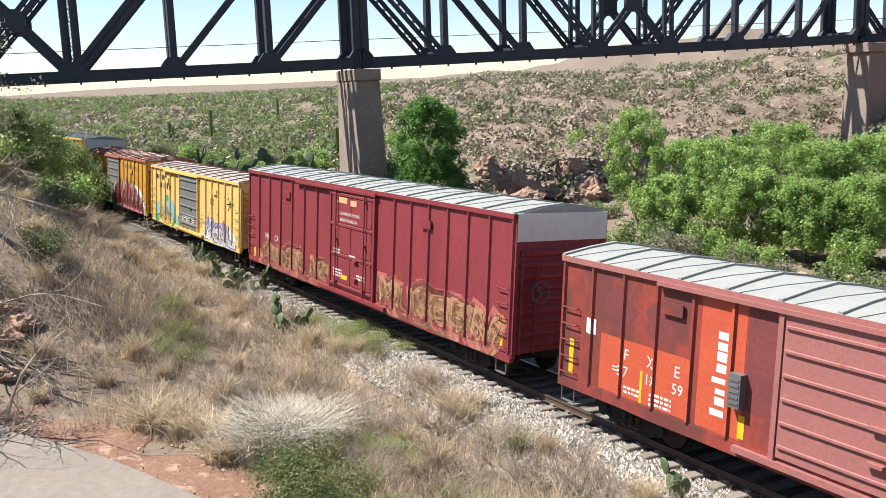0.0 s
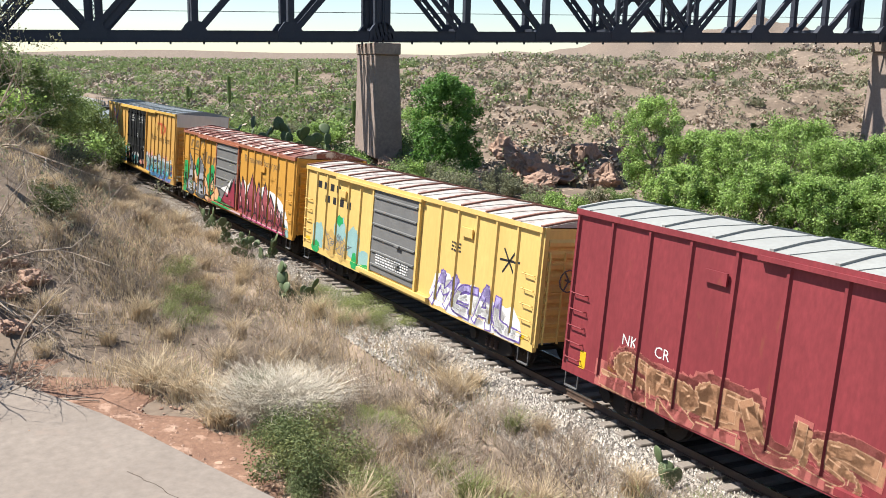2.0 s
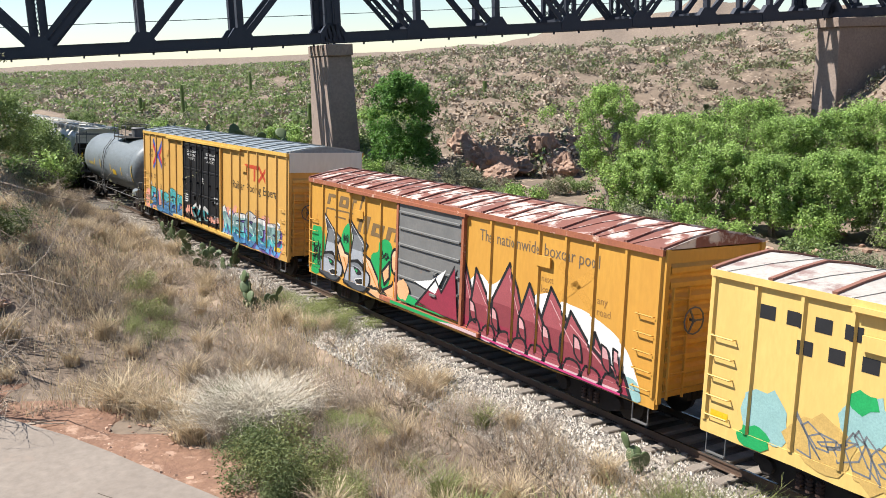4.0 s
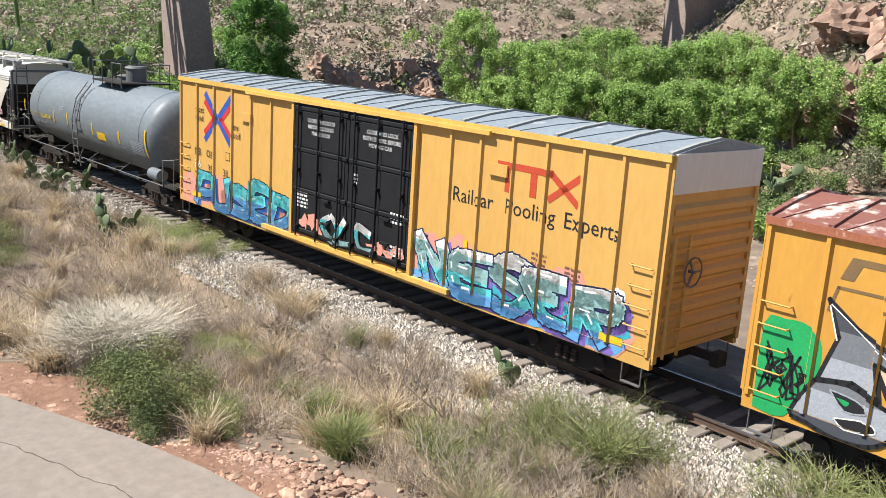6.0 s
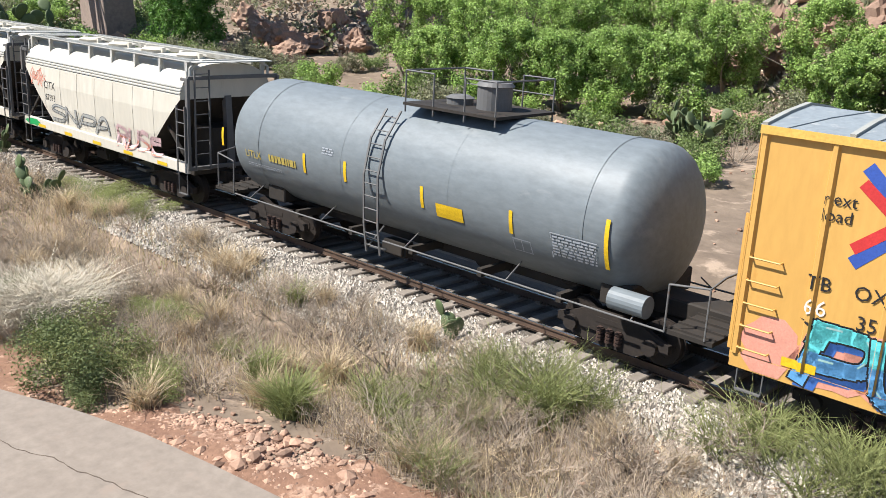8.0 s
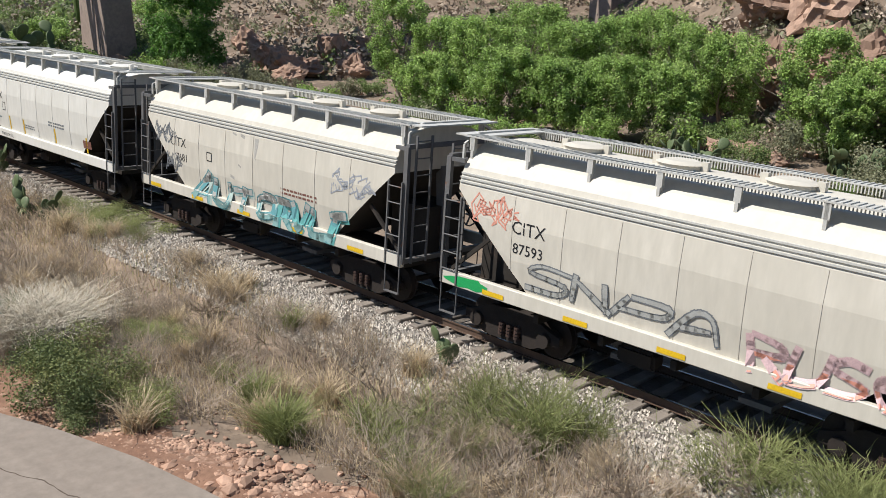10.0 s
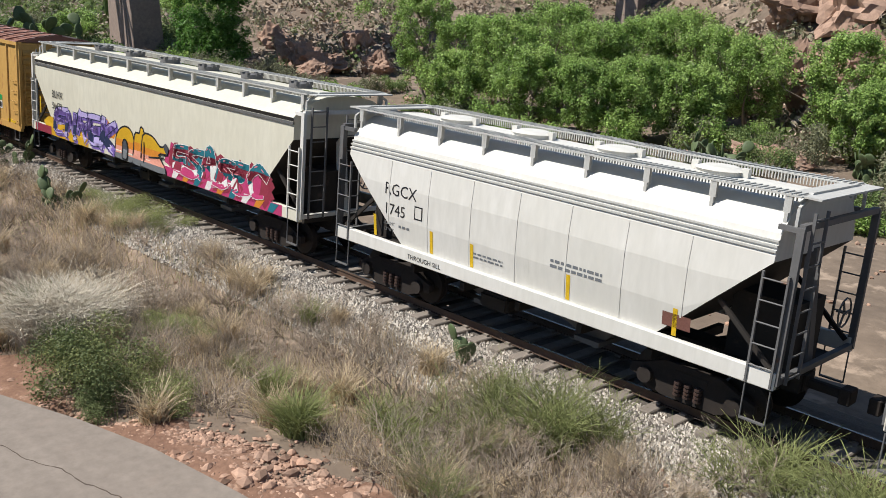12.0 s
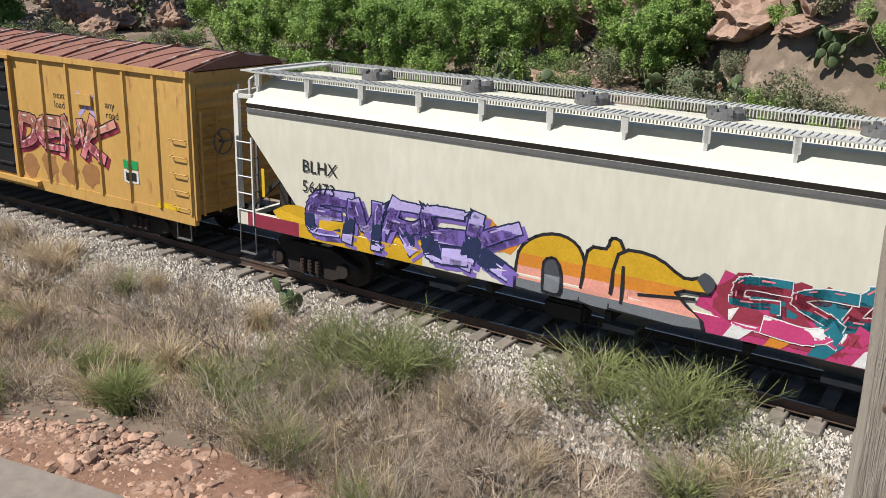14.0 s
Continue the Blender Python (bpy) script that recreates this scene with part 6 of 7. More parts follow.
pt.add([blob(-2.3, 2.1, .3, .2, 8), blob(-1.9, 1.9, .3, .2, 9)], G["orange"], 0)
OIL = [G["grey"], G["salmon"], G["orange"], G["gold"], G["gold"]]
for poly, lay in (([(-1.65, 1.14), (-1.62, 1.78), (-1.3, 2.12), (-.85, 2.23), (-.5, 2.08), (-.36, 1.7), (-.4, 1.14)], 1), ([(-.42, 1.14), (-.34, 2.05), (-.02, 2.15), (.07, 2.34), (.28, 2.2), (.4, 1.14)], 4),
                  ([(.12, 1.14), (.2, 2.1), (.8, 2.18), (1.3, 1.93), (1.6, 1.98), (1.72, 1.75), (1.2, 1.66), (1.7, 1.14)], 7)):
    outlined(pt, poly, OIL, M_BLACK, .055, lay)
outlined(pt, [(-1.1, 1.2), (-1.12, 1.7), (-.9, 1.8), (-.78, 1.5), (-.8, 1.2)], [G["grey"], G["slate2"]], M_BLACK, .05, 9)
outlined(pt, [(1.5, 1.95), (1.62, 2.08), (1.8, 1.95), (1.7, 1.75)], [G["slate2"]], None, layer=10)
pt.add([seg_quad((.3, 1.9), (.32, 1.3), .05), seg_quad((.6, 1.5), (1.5, 1.62), .05)], M_BLACK, 10)
pt.add([rect(1.5, 7.6, 1.13, 1.42)] + [blob(2.2 + i * .68, 1.7, .6, .42, 30 + i) for i in range(7)], G["magenta"], 0)
graffiti(pt, "ESASEC", 2.0, 6.9, 1.3, 2.3, [G["magenta"], G["tealdeep"], G["crimson"], G["tealdeep"]], G["cloud"], None, G["crimson"], 72, .24, edge=.018, flare=2, glint=G["pink"])
pt.add([blob(2.3 + i * .55, 1.75 + .08 * math.sin(i * 2.2), .5, .42, 130 + i, rough=.35) for i in range(9)], G["crimson"], 1)
pt.add([blob(2.6 + i * .9, 1.7, .35, .3, 150 + i, rough=.4) for i in range(5)], G["tealdeep"], 2)
for i in range(9):
    pt.add([[(2.0 + i * .62, 1.14), (2.25 + i * .62, 1.14), (2.5 + i * .62, 1.4), (2.15 + i * .62, 1.4)]], (G["cloud"], G["orange"], G["tealdeep"])[i % 3], 2)
pt.put("side_graffiti", "purple, orange and crimson graffiti along the sill")


# ---- slope apron, rubble and rocks ----
APRON = [(-60.0, -12.0), (-24.5, 1.5), (-22.2, 2.55), (-20.4, 3.4), (-18.8, 4.0), (-17.2, 4.52), (-15.5, 5.1), (-14.3, 5.52), (-12.6, 5.97), (-11.0, 6.22), (-9.5, 6.42), (-3.0, 6.5), (6.0, 6.4), (6.0, -12.0)]
EDGE_X, EDGE_Y = [p[0] for p in APRON[1:12]], [p[1] for p in APRON[1:12]]


def build_apron():
    bm = bmesh.new()
    a = [bm.verts.new((x, y, 0.0)) for x, y in APRON]
    b = [bm.verts.new((x, y, -0.45)) for x, y in APRON]
    bm.faces.new(a)
    for i in range(len(a)):
        bm.faces.new((a[i], b[i], b[(i + 1) % len(a)], a[(i + 1) % len(a)]))
    bmesh.ops.recalc_face_normals(bm, faces=list(bm.faces))
    ob = link("pavement", bm, M_CONCRETE)
    tagged(ob, "pale tan worn concrete apron with a long crack", "pavement", kind="structure")
    bm = bmesh.new()
    rnd = random.Random(5)
    p = Vector((-17.0, 3.3, 0.004))
    for i in range(60):
        q = p + Vector((.13, .042 + rnd.uniform(-.04, .04), 0))
        bar(bm, p, q, .014 * rnd.uniform(.4, 1.4), .004)
        p = q
    link("crack", bm, mat("dark_joint_filler", (0.12, 0.09, 0.07), None, 4, .95, space="World"), ob)


build_apron()


def red_soil():
    # bare red soil along the apron's edge
    verts, faces = [], []
    n, m = 90, 14
    for i in range(n + 1):
        x = -26 + 20.5 * i / n
        e = float(np.interp(x, EDGE_X, EDGE_Y))
        w = 1.5 + .7 * float(ss(-16, -19, x)) + .5 * math.sin(x * 1.3) + .35 * math.sin(x * 3.1 + 1) - .5 * float(ss(-17, -14, x)) + .9 * float(ss(-13, -10, x))
        for j in range(m + 1):
            y = e - .3 + (w + .3) * j / m
            lift = .05 * math.sin(math.pi * j / m) - (.05 if j == m else 0)
            verts.append((x, y, float(ground_z(x, y)) + lift))
    for i in range(n):
        for j in range(m):
            a = i * (m + 1) + j
            faces.append((a, a + m + 1, a + m + 2, a + 1))
    ob = raw("soil_bank", verts, faces, M_REDSOIL, smooth=True)
    tagged(ob, "bare red-brown soil along the concrete edge", "soil", kind="structure")


red_soil()


def stone_bm(seed, n=2, rough=.22, flat=.75):
    rnd = random.Random(seed)
    bm = bmesh.new()
    bmesh.ops.create_icosphere(bm, subdivisions=n, radius=1.0)
    o = Vector((seed * 3.1, seed * 1.7, seed * .9))
    for v in bm.verts:
        d = noise.noise(v.co * 1.1 + o) * rough * 2 + noise.noise(v.co * 2.7 + o) * rough
        v.co = v.co * (1 + d)
        # chisel some flat sides
        for k in range(16):
            nrm = Vector((math.sin(seed + k * 2.1), math.cos(seed * 1.3 + k * 1.7), math.sin(seed * .7 + k * 1.1))).normalized()
            over = v.co.dot(nrm) - (.55 + .3 * ((k * 7 + seed * 3) % 5) / 5)
            if over > 0:
                v.co -= nrm * over * .95
        if n > 2:
            near, _ = noise.voronoi(Vector((v.co.x * 1.7, v.co.y * 1.7, v.co.z * 2.8)) + o)
            split = max(0.0, 1 - (near[1] - near[0]) / .16)
            v.co += v.co.normalized() * (noise.noise(v.co * 5 + o) * .07 - abs(noise.noise(v.co * 2.3 + o)) * .12 - .13 * split + .10 * noise.cell(v.co * 2.2 + o))
        v.co.z *= flat
    return bm


ROCK_MESH = []
for k in range(5):
    bm = stone_bm(k + 1, 4, .26)
    me = bpy.data.meshes.new("boulder")
    bm.to_mesh(me)
    bm.free()
    me.materials.append(M_ROCK)
    ROCK_MESH.append(me)


def boulder(x, y, s, k, zoff=.2, sz=1.0, rz=0.0, label="weathered red-brown boulder on the slope"):
    ob = new("boulder", ROCK_MESH[k % 5])
    z = float(ground_z(x, y))
    ob.location, ob.scale, ob.rotation_euler = (x, y, z + s * sz * zoff), (s, s * .85, s * sz), (0, 0, rz)
    tagged(ob, label, "boulder", group="boulders")
    return ob


def polar(az, r):
    a = radians(az)
    return -math.sin(a) * r, math.cos(a) * r


rnd = random.Random(8)
for az, r, s, k, sz in ((62.9, 69.5, 1.5, 0, 1.0), (61.8, 69, 1.0, 1, .8), (26.4, 44.5, 1.5, 2, .9), (25.0, 44.2, 1.2, 3, 1.1), (23.6, 44.5, .8, 4, 1.0), (53.6, 73, 2.6, 0, 1.1), (52.4, 74, 2.2, 1, .9), (54.6, 76, 2.0, 2, 1.3), (53.2, 70, 1.8, 3, .8), (49.5, 74, 1.9, 4, 1.2), (50.6, 77, 2.1, 1, 1.3), (69.5, 66, 1.6, 0, .8), (71, 67, 1.9, 3, .8), (67.8, 69, 1.5, 2, .8), (55.6, 80, 1.7, 4, 1.4), (48.4, 79, 1.6, 2, 1.2)):
    boulder(*polar(az, r), s, k, .25, sz, rnd.uniform(0, 6.28))
# red cliff blocks over the wash
for i, (az, r, s, sz) in enumerate(((14.8, 47, 2.6, 1.0), (11.8, 46, 2.9, 1.15), (9.6, 46.5, 2.4, 1.2), (13.0, 49.5, 3.2, 1.3), (17.2, 50, 2.2, 1.0), (10.5, 50, 3.2, 1.4), (7.2, 47, 2.6, 1.2), (15.5, 53, 3.0, 1.2), (12.4, 44.6, 1.6, .55), (9.4, 44.6, 1.5, .5), (16.5, 46, 1.3, .7), (28, 62, 3.2, 1.0), (26, 60, 2.6, 1.2), (24, 58, 2.8, 1.3), (21.5, 57, 2.8, 1.2), (19.5, 54, 2.4, 1.2), (25, 66, 3.2, 1.1), (29.6, 68, 2.6, .9), (22, 63, 3.4, 1.2))):
    boulder(*polar(az, r), s, i, .15, sz, rnd.uniform(0, 6.28), "fractured red cliff block above the wash")


def scatter_stones():
    rng = np.random.default_rng(9)
    base = []
    for k in range(6):
        bm = stone_bm(20 + k, 1, .3, .7)
        bm.verts.ensure_lookup_table()
        base.append((np.array([v.co[:] for v in bm.verts]), np.array([[v.index for v in f.verts] for f in bm.faces])))
        bm.free()
    V, F, n0 = [], [], 0

    def put(x, y, s, lift=.0):
        nonlocal n0
        v, f = base[rng.integers(6)]
        a = rng.uniform(0, 6.28)
        c, d = math.cos(a), math.sin(a)
        w = v * s * rng.uniform(.7, 1.3, 3)
        z = float(ground_z(x, y))
        V.append(np.stack([x + w[:, 0] * c - w[:, 1] * d, y + w[:, 0] * d + w[:, 1] * c, z + w[:, 2] + s * .2 + lift], 1))
        F.append(f + n0)
        n0 += len(v)
    for _ in range(5200):
        x = rng.uniform(-15.2, -7.4)
        e = np.interp(x, EDGE_X, EDGE_Y)
        wide = np.interp(x, [-15.2, -13, -10, -7.4], [.4, 1.4, 1.7, .7])
        put(x, e + .03 + wide * rng.uniform(0, 1) ** .8, .018 + .06 * rng.random() ** 2.2)
    for _ in range(60):
        put(rng.uniform(-12.5, -8.2), rng.uniform(6.45, 8.0), rng.uniform(.07, .15))
    for _ in range(2600):
        t = rng.uniform(0, 1)
        x = -22 + 15.5 * t ** .8
        e = np.interp(x, EDGE_X, EDGE_Y)
        put(x, e + abs(rng.normal(0, .75)) + .02, rng.uniform(.02, .09) * (1.5 if rng.random() < .08 else 1))
    for _ in range(70):
        put(rng.uniform(-11.5, -7.6), rng.uniform(6.4, 7.9), rng.uniform(.09, .2))
    for _ in range(900):
        put(rng.uniform(-40, -3), rng.uniform(5.5, 12.3), rng.uniform(.02, .08))
    for _ in range(500):
        x, y = polar(rng.uniform(8, 68), rng.uniform(42, 95))
        put(x, y, rng.uniform(.12, .55))
    for _ in range(700):
        x, y = rng.uniform(-45, -8), rng.uniform(18, 40)
        put(x, y, rng.uniform(.03, .13))
    ob = raw("rubble", np.concatenate(V).tolist(), np.concatenate(F).tolist(), M_RUBBLE)
    tagged(ob, "loose broken tan stones on bare soil", "rubble", kind="stuff")


scatter_stones()


# ---- foliage kit ----
def leaves(rng, centres, radii, n, size, flat=1.0, shell=.55):
    """n leaf quads about ellipsoid clumps; returns vertices and faces."""
    centres, radii = np.asarray(centres, float), np.asarray(radii, float)
    w = radii ** 2
    idx = rng.choice(len(centres), n, p=w / w.sum())
    d = rng.normal(size=(n, 3))
    d /= np.linalg.norm(d, axis=1)[:, None]
    rr = radii[idx] * (shell + (1 - shell) * rng.uniform(0, 1, n) ** .5) * rng.uniform(.75, 1.12, n)
    p = centres[idx] + d * rr[:, None] * np.array([1, 1, flat])
    nrm = d * .35 + np.array([-.25, -.3, .7]) + rng.normal(size=(n, 3)) * .75
    nrm /= np.linalg.norm(nrm, axis=1)[:, None]
    u = np.cross(nrm, rng.normal(size=(n, 3)))
    u /= np.linalg.norm(u, axis=1)[:, None] + 1e-9
    v = np.cross(nrm, u)
    s = size * rng.uniform(.6, 1.35, n)[:, None]
    V = np.stack([p - u * s, p + v * s * .55, p + u * s, p - v * s * .55], 1).reshape(-1, 3)
    F = np.arange(4 * n).reshape(-1, 4)
    return V, F


def blades(rng, x, y, z, h, lean, w, n_seg=2):
    """Bent grass blades from points; arrays."""
    n = len(x)
    a = rng.uniform(0, 6.28, n)
    l = lean * rng.uniform(.2, 1, n) * h
    ca, sa = np.cos(a), np.sin(a)
    b = rng.uniform(0, 6.28, n)
    wx, wy = np.cos(b) * w / 2, np.sin(b) * w / 2
    rows = []
    for i in range(n_seg + 1):
        t = i / n_seg
        px, py, pz = x + ca * l * t ** 1.8, y + sa * l * t ** 1.8, z + h * (t - .25 * lean * t ** 3)
        k = 1 - t * .85
        rows.append(np.stack([px - wx * k, py - wy * k, pz], 1))
        rows.append(np.stack([px + wx * k, py + wy * k, pz], 1))
    m = 2 * (n_seg + 1)
    V = np.stack(rows, 1).reshape(-1, 3)
    F = np.concatenate([np.stack([np.arange(n) * m + 2 * i, np.arange(n) * m + 2 * i + 1, np.arange(n) * m + 2 * i + 3, np.arange(n) * m + 2 * i + 2], 1) for i in range(n_seg)])
    return V, F


def twigs_mesh(name, seed, h, spread, n_stems, depth, w, material, up=.55):
    """A branching bush of thin tapering twigs."""
    rnd = random.Random(seed)
    V, F = [], []

    def twig(p, d, l, r, k):
        q = p + d * l
        s = d.orthogonal().normalized()
        t = d.cross(s)
        i = len(V)
        for c, rad in ((p, r), (q, r * .55)):
            for j in range(3):
                V.append(c + (s * math.cos(j * 2.094) + t * math.sin(j * 2.094)) * rad)
        for j in range(3):
            F.append((i + j, i + (j + 1) % 3, i + 3 + (j + 1) % 3, i + 3 + j))
        if k > 0:
            for _ in range(rnd.choice((2, 2, 3))):
                nd = (d + Vector((rnd.uniform(-1, 1), rnd.uniform(-1, 1), rnd.uniform(-.35, .8))) * .75).normalized()
                twig(p + d * l * rnd.uniform(.55, 1), nd, l * rnd.uniform(.55, .85), r * .6, k - 1)
    for _ in range(n_stems):
        a = rnd.uniform(0, 6.28)
        d = Vector((math.cos(a) * spread, math.sin(a) * spread, rnd.uniform(up, 1.2))).normalized()
        twig(Vector((rnd.uniform(-.12, .12), rnd.uniform(-.12, .12), -.05)), d, h * rnd.uniform(.32, .5), w, depth)
    me = bpy.data.meshes.new(name)
    me.from_pydata([v[:] for v in V], [], F)
    me.materials.append(material)
    return me


def mesh_of(name, V, F, material):
    me = bpy.data.meshes.new(name)
    me.from_pydata(np.asarray(V).tolist(), [], np.asarray(F).tolist())
    me.materials.append(material)
    return me


# ---- trees ----
def tree(name, x, y, height, width, seed, label, leaf=M_LEAF, n=6500, size=.085, trunk_h=.3, zb=None, lean=0.0):
    rng = np.random.default_rng(seed)
    rnd = random.Random(seed)
    z0 = float(ground_z(x, y)) if zb is None else zb
    e = new(name)
    e.location = (x, y, z0 - .1)
    tagged(e, label, "tree", group="trees along the wash")
    bm = bmesh.new()
    tips = []

    def limb(p, d, l, r, k):
        steps = 3
        for i in range(steps):
            d2 = (d + Vector((rnd.uniform(-1, 1), rnd.uniform(-1, 1), rnd.uniform(-.2, .4))) * .22).normalized()
            q = p + d2 * l / steps
            bm_ring(p, q, r, r * .8)
            p, d, r = q, d2, r * .8
        tips.append(p.copy())
        if k:
            for _ in range(rnd.choice((2, 3))):
                nd = (d + Vector((rnd.uniform(-1, 1), rnd.uniform(-1, 1), rnd.uniform(-.1, .6))) * .8).normalized()
                limb(p, nd, l * rnd.uniform(.6, .8), r * .75, k - 1)

    def bm_ring(a, b, r0, r1):
        d = (b - a).normalized()
        s = d.orthogonal().normalized()
        t = d.cross(s)
        lo = [bm.verts.new(a + (s * math.cos(j * 1.0472) + t * math.sin(j * 1.0472)) * r0) for j in range(6)]
        hi = [bm.verts.new(b + (s * math.cos(j * 1.0472) + t * math.sin(j * 1.0472)) * r1) for j in range(6)]
        for j in range(6):
            bm.faces.new((lo[j], lo[(j + 1) % 6], hi[(j + 1) % 6], hi[j]))
    for k in range(rnd.choice((2, 3))):
        a = rnd.uniform(0, 6.28)
        limb(Vector((rnd.uniform(-.2, .2), rnd.uniform(-.2, .2), 0)), Vector((math.cos(a) * .35 + lean, math.sin(a) * .35, 1)).normalized(), height * (trunk_h + .12), .03 * height * .55, 2)
    part("trunk", bm, M_BARK, e, smooth=True)
    # crown: uneven clumps with gaps
    C, Rd = [], []
    m = 150
    for i in range(m):
        t = rng.uniform(0, 1)
        zc = height * (trunk_h * .7 + (1 - trunk_h * .7) * t ** .85) * .95
        prof = math.sqrt(max(.1, 1 - ((t - .42) / .62) ** 2))
        a, q = rng.uniform(0, 6.28), rng.uniform(.2, 1) ** .6
        C.append((math.cos(a) * q * width / 2 * .8 * prof, math.sin(a) * q * width / 2 * .8 * prof, min(zc, height * .9)))
        Rd.append(width * rng.uniform(.035, .10))
    for p in tips[::2]:
        C.append(p[:])
        Rd.append(width * rng.uniform(.05, .1))
    V, F = leaves(rng, C, Rd, n, size, 1.15, .1)
    ob = raw("crown", V.tolist(), F.tolist(), leaf, e)
    return e


COT = "bright green cottonwood with open leafy crown by the wash"
for i, (az, r, top, w) in enumerate(((46.5, 60, 6.6, 5.2), (43.6, 57, 4.6, 5.5), (41.3, 55, 4.9, 6.0), (38.2, 58, 5.4, 6.5), (36.0, 55, 4.6, 5.5), (33.6, 56, 4.9, 6.2), (31.4, 57, 5.3, 6.5), (28.8, 55, 4.6, 5.5), (26.8, 54, 4.2, 5.5), (40.0, 50, 3.4, 5.0), (36.8, 49, 3.0, 5.0), (33.4, 49, 3.2, 5.2), (30.2, 49, 2.9, 4.8), (21.8, 50, 4.9, 5.0), (19.0, 48, 3.6, 4.4), (44.8, 52, 2.8, 4.4), (20.5, 46.5, 2.6, 4.0), (5.5, 42, 4.5, 5.0))):
    x, y = polar(az, r)
    zg = float(ground_z(x, y))
    tree("cottonwood_tree", x, y, top - zg, w, 100 + i, COT, n=21000, size=.07)
x, y = polar(59.2, 67)
tree("cottonwood_tree", x, y, 7.5 - float(ground_z(x, y)), 6.6, 140, "dense rounded fresh green tree beside the bridge pier", M_LEAFR, 34000, .09, .06)


# ---- bushes as single things, on shared meshes ----
rng = np.random.default_rng(77)
BUSH = {}
for k in range(3):
    C = [(rng.uniform(-.6, .6), rng.uniform(-.6, .6), rng.uniform(.25, .85)) for _ in range(12)]
    R_ = [rng.uniform(.25, .45) for _ in range(12)]
    for nm, m, cnt, sz in (("green", M_LEAFD, 2600, .045), ("grey", M_LEAFG, 2300, .042), ("bright", M_LEAF, 2600, .05), ("fine", M_GREENGRASS, 4200, .022), ("thick", M_THICK, 6000, .024)):
        V, F = leaves(rng, C, R_, cnt, sz, .9, .15)
        BUSH[nm, k] = mesh_of("bush", V, F, m)
    BUSH["dry", k] = twigs_mesh("dry_bush", 200 + k, 1.0, .8, 15, 4, .010, M_TWIG)
    BUSH["broom", k] = twigs_mesh("broom_bush", 230 + k, 1.0, .45, 26, 3, .008, M_GREENGRASS, .8)
    BUSH["bare", k] = twigs_mesh("bare_shrub", 260 + k, 1.0, .5, 5, 5, .014, M_TWIG, .7)
    n = 260
    a = rng.uniform(0, 6.28, n)
    q = rng.uniform(0, .22, n)
    V, F = blades(rng, np.cos(a) * q, np.sin(a) * q, np.zeros(n) - .05, rng.uniform(.5, 1.0, n), .7, .02, 3)
    BUSH["straw", k] = mesh_of("grass_tuft", V, F, M_STRAW)
    BUSH["greentuft", k] = mesh_of("green_tuft", V, F, M_GREENGRASS)
WORDS = {"thick": ("leafy_bush", "dense dark green leafy bush at the concrete edge"), "fine": ("small_leaved_bush", "fine-leaved olive green bush in dry grass"), "green": ("mesquite_bush", "dark green leafy mesquite bush"), "grey": ("creosote_bush", "grey-green creosote bush on dry soil"), "bright": ("willow_bush", "fresh green willow bush by the wash"), "dry": ("dry_shrub", "dry leafless grey-brown shrub on the bank"), "broom": ("broom_shrub", "green broom-like shrub in dry grass"), "bare": ("bare_shrub", "bare thin-branched shrub in dry grass"), "straw": ("grass_tuft", "tuft of dry straw-coloured grass"), "greentuft": ("grass_tuft", "tuft of half-green bunch grass")}


def bush(kind, x, y, w, h, zoff=0.0):
    nm, label = WORDS[kind]
    ob = new(nm, BUSH[kind, rnd.randrange(3)])
    ob.location = (x, y, float(ground_z(x, y)) + zoff)
    ob.scale = (w, w, h)
    ob.rotation_euler = (0, 0, rnd.uniform(0, 6.28))
    tagged(ob, label, nm.split("_")[-1], group=nm + "s")
    return ob


# along the far side of the track and the wash
for _ in range(120):
    az = rnd.uniform(6, 62)
    r = rnd.uniform(34, 52) if az < 48 else rnd.uniform(44, 68)
    x, y = polar(az, r)
    if y < 21:
        continue
    s = rnd.uniform(.8, 1.9)
    bush(rnd.choice(("green", "grey", "bright", "grey", "dry")), x, y, s, s * rnd.uniform(.8, 1.2))
for _ in range(70):
    az, r = rnd.uniform(58, 81), rnd.uniform(55, 100)
    x, y = polar(az, r)
    if abs(y - TRACK_Y) < 4.5:
        continue
    s = rnd.uniform(1.2, 2.6)
    bush(rnd.choice(("green", "green", "grey", "bright")), x, y, s, s * rnd.uniform(.7, 1.0))
# thicket that hides the line where it runs out of sight
for i in range(26):
    x = rnd.uniform(-92, -60)
    s = rnd.uniform(1.8, 3.2)
    bush(rnd.choice(("green", "bright", "grey")), x, rnd.uniform(8.2, 11.2) - .02 * (x + 60), s, s * 1.05, -.2)
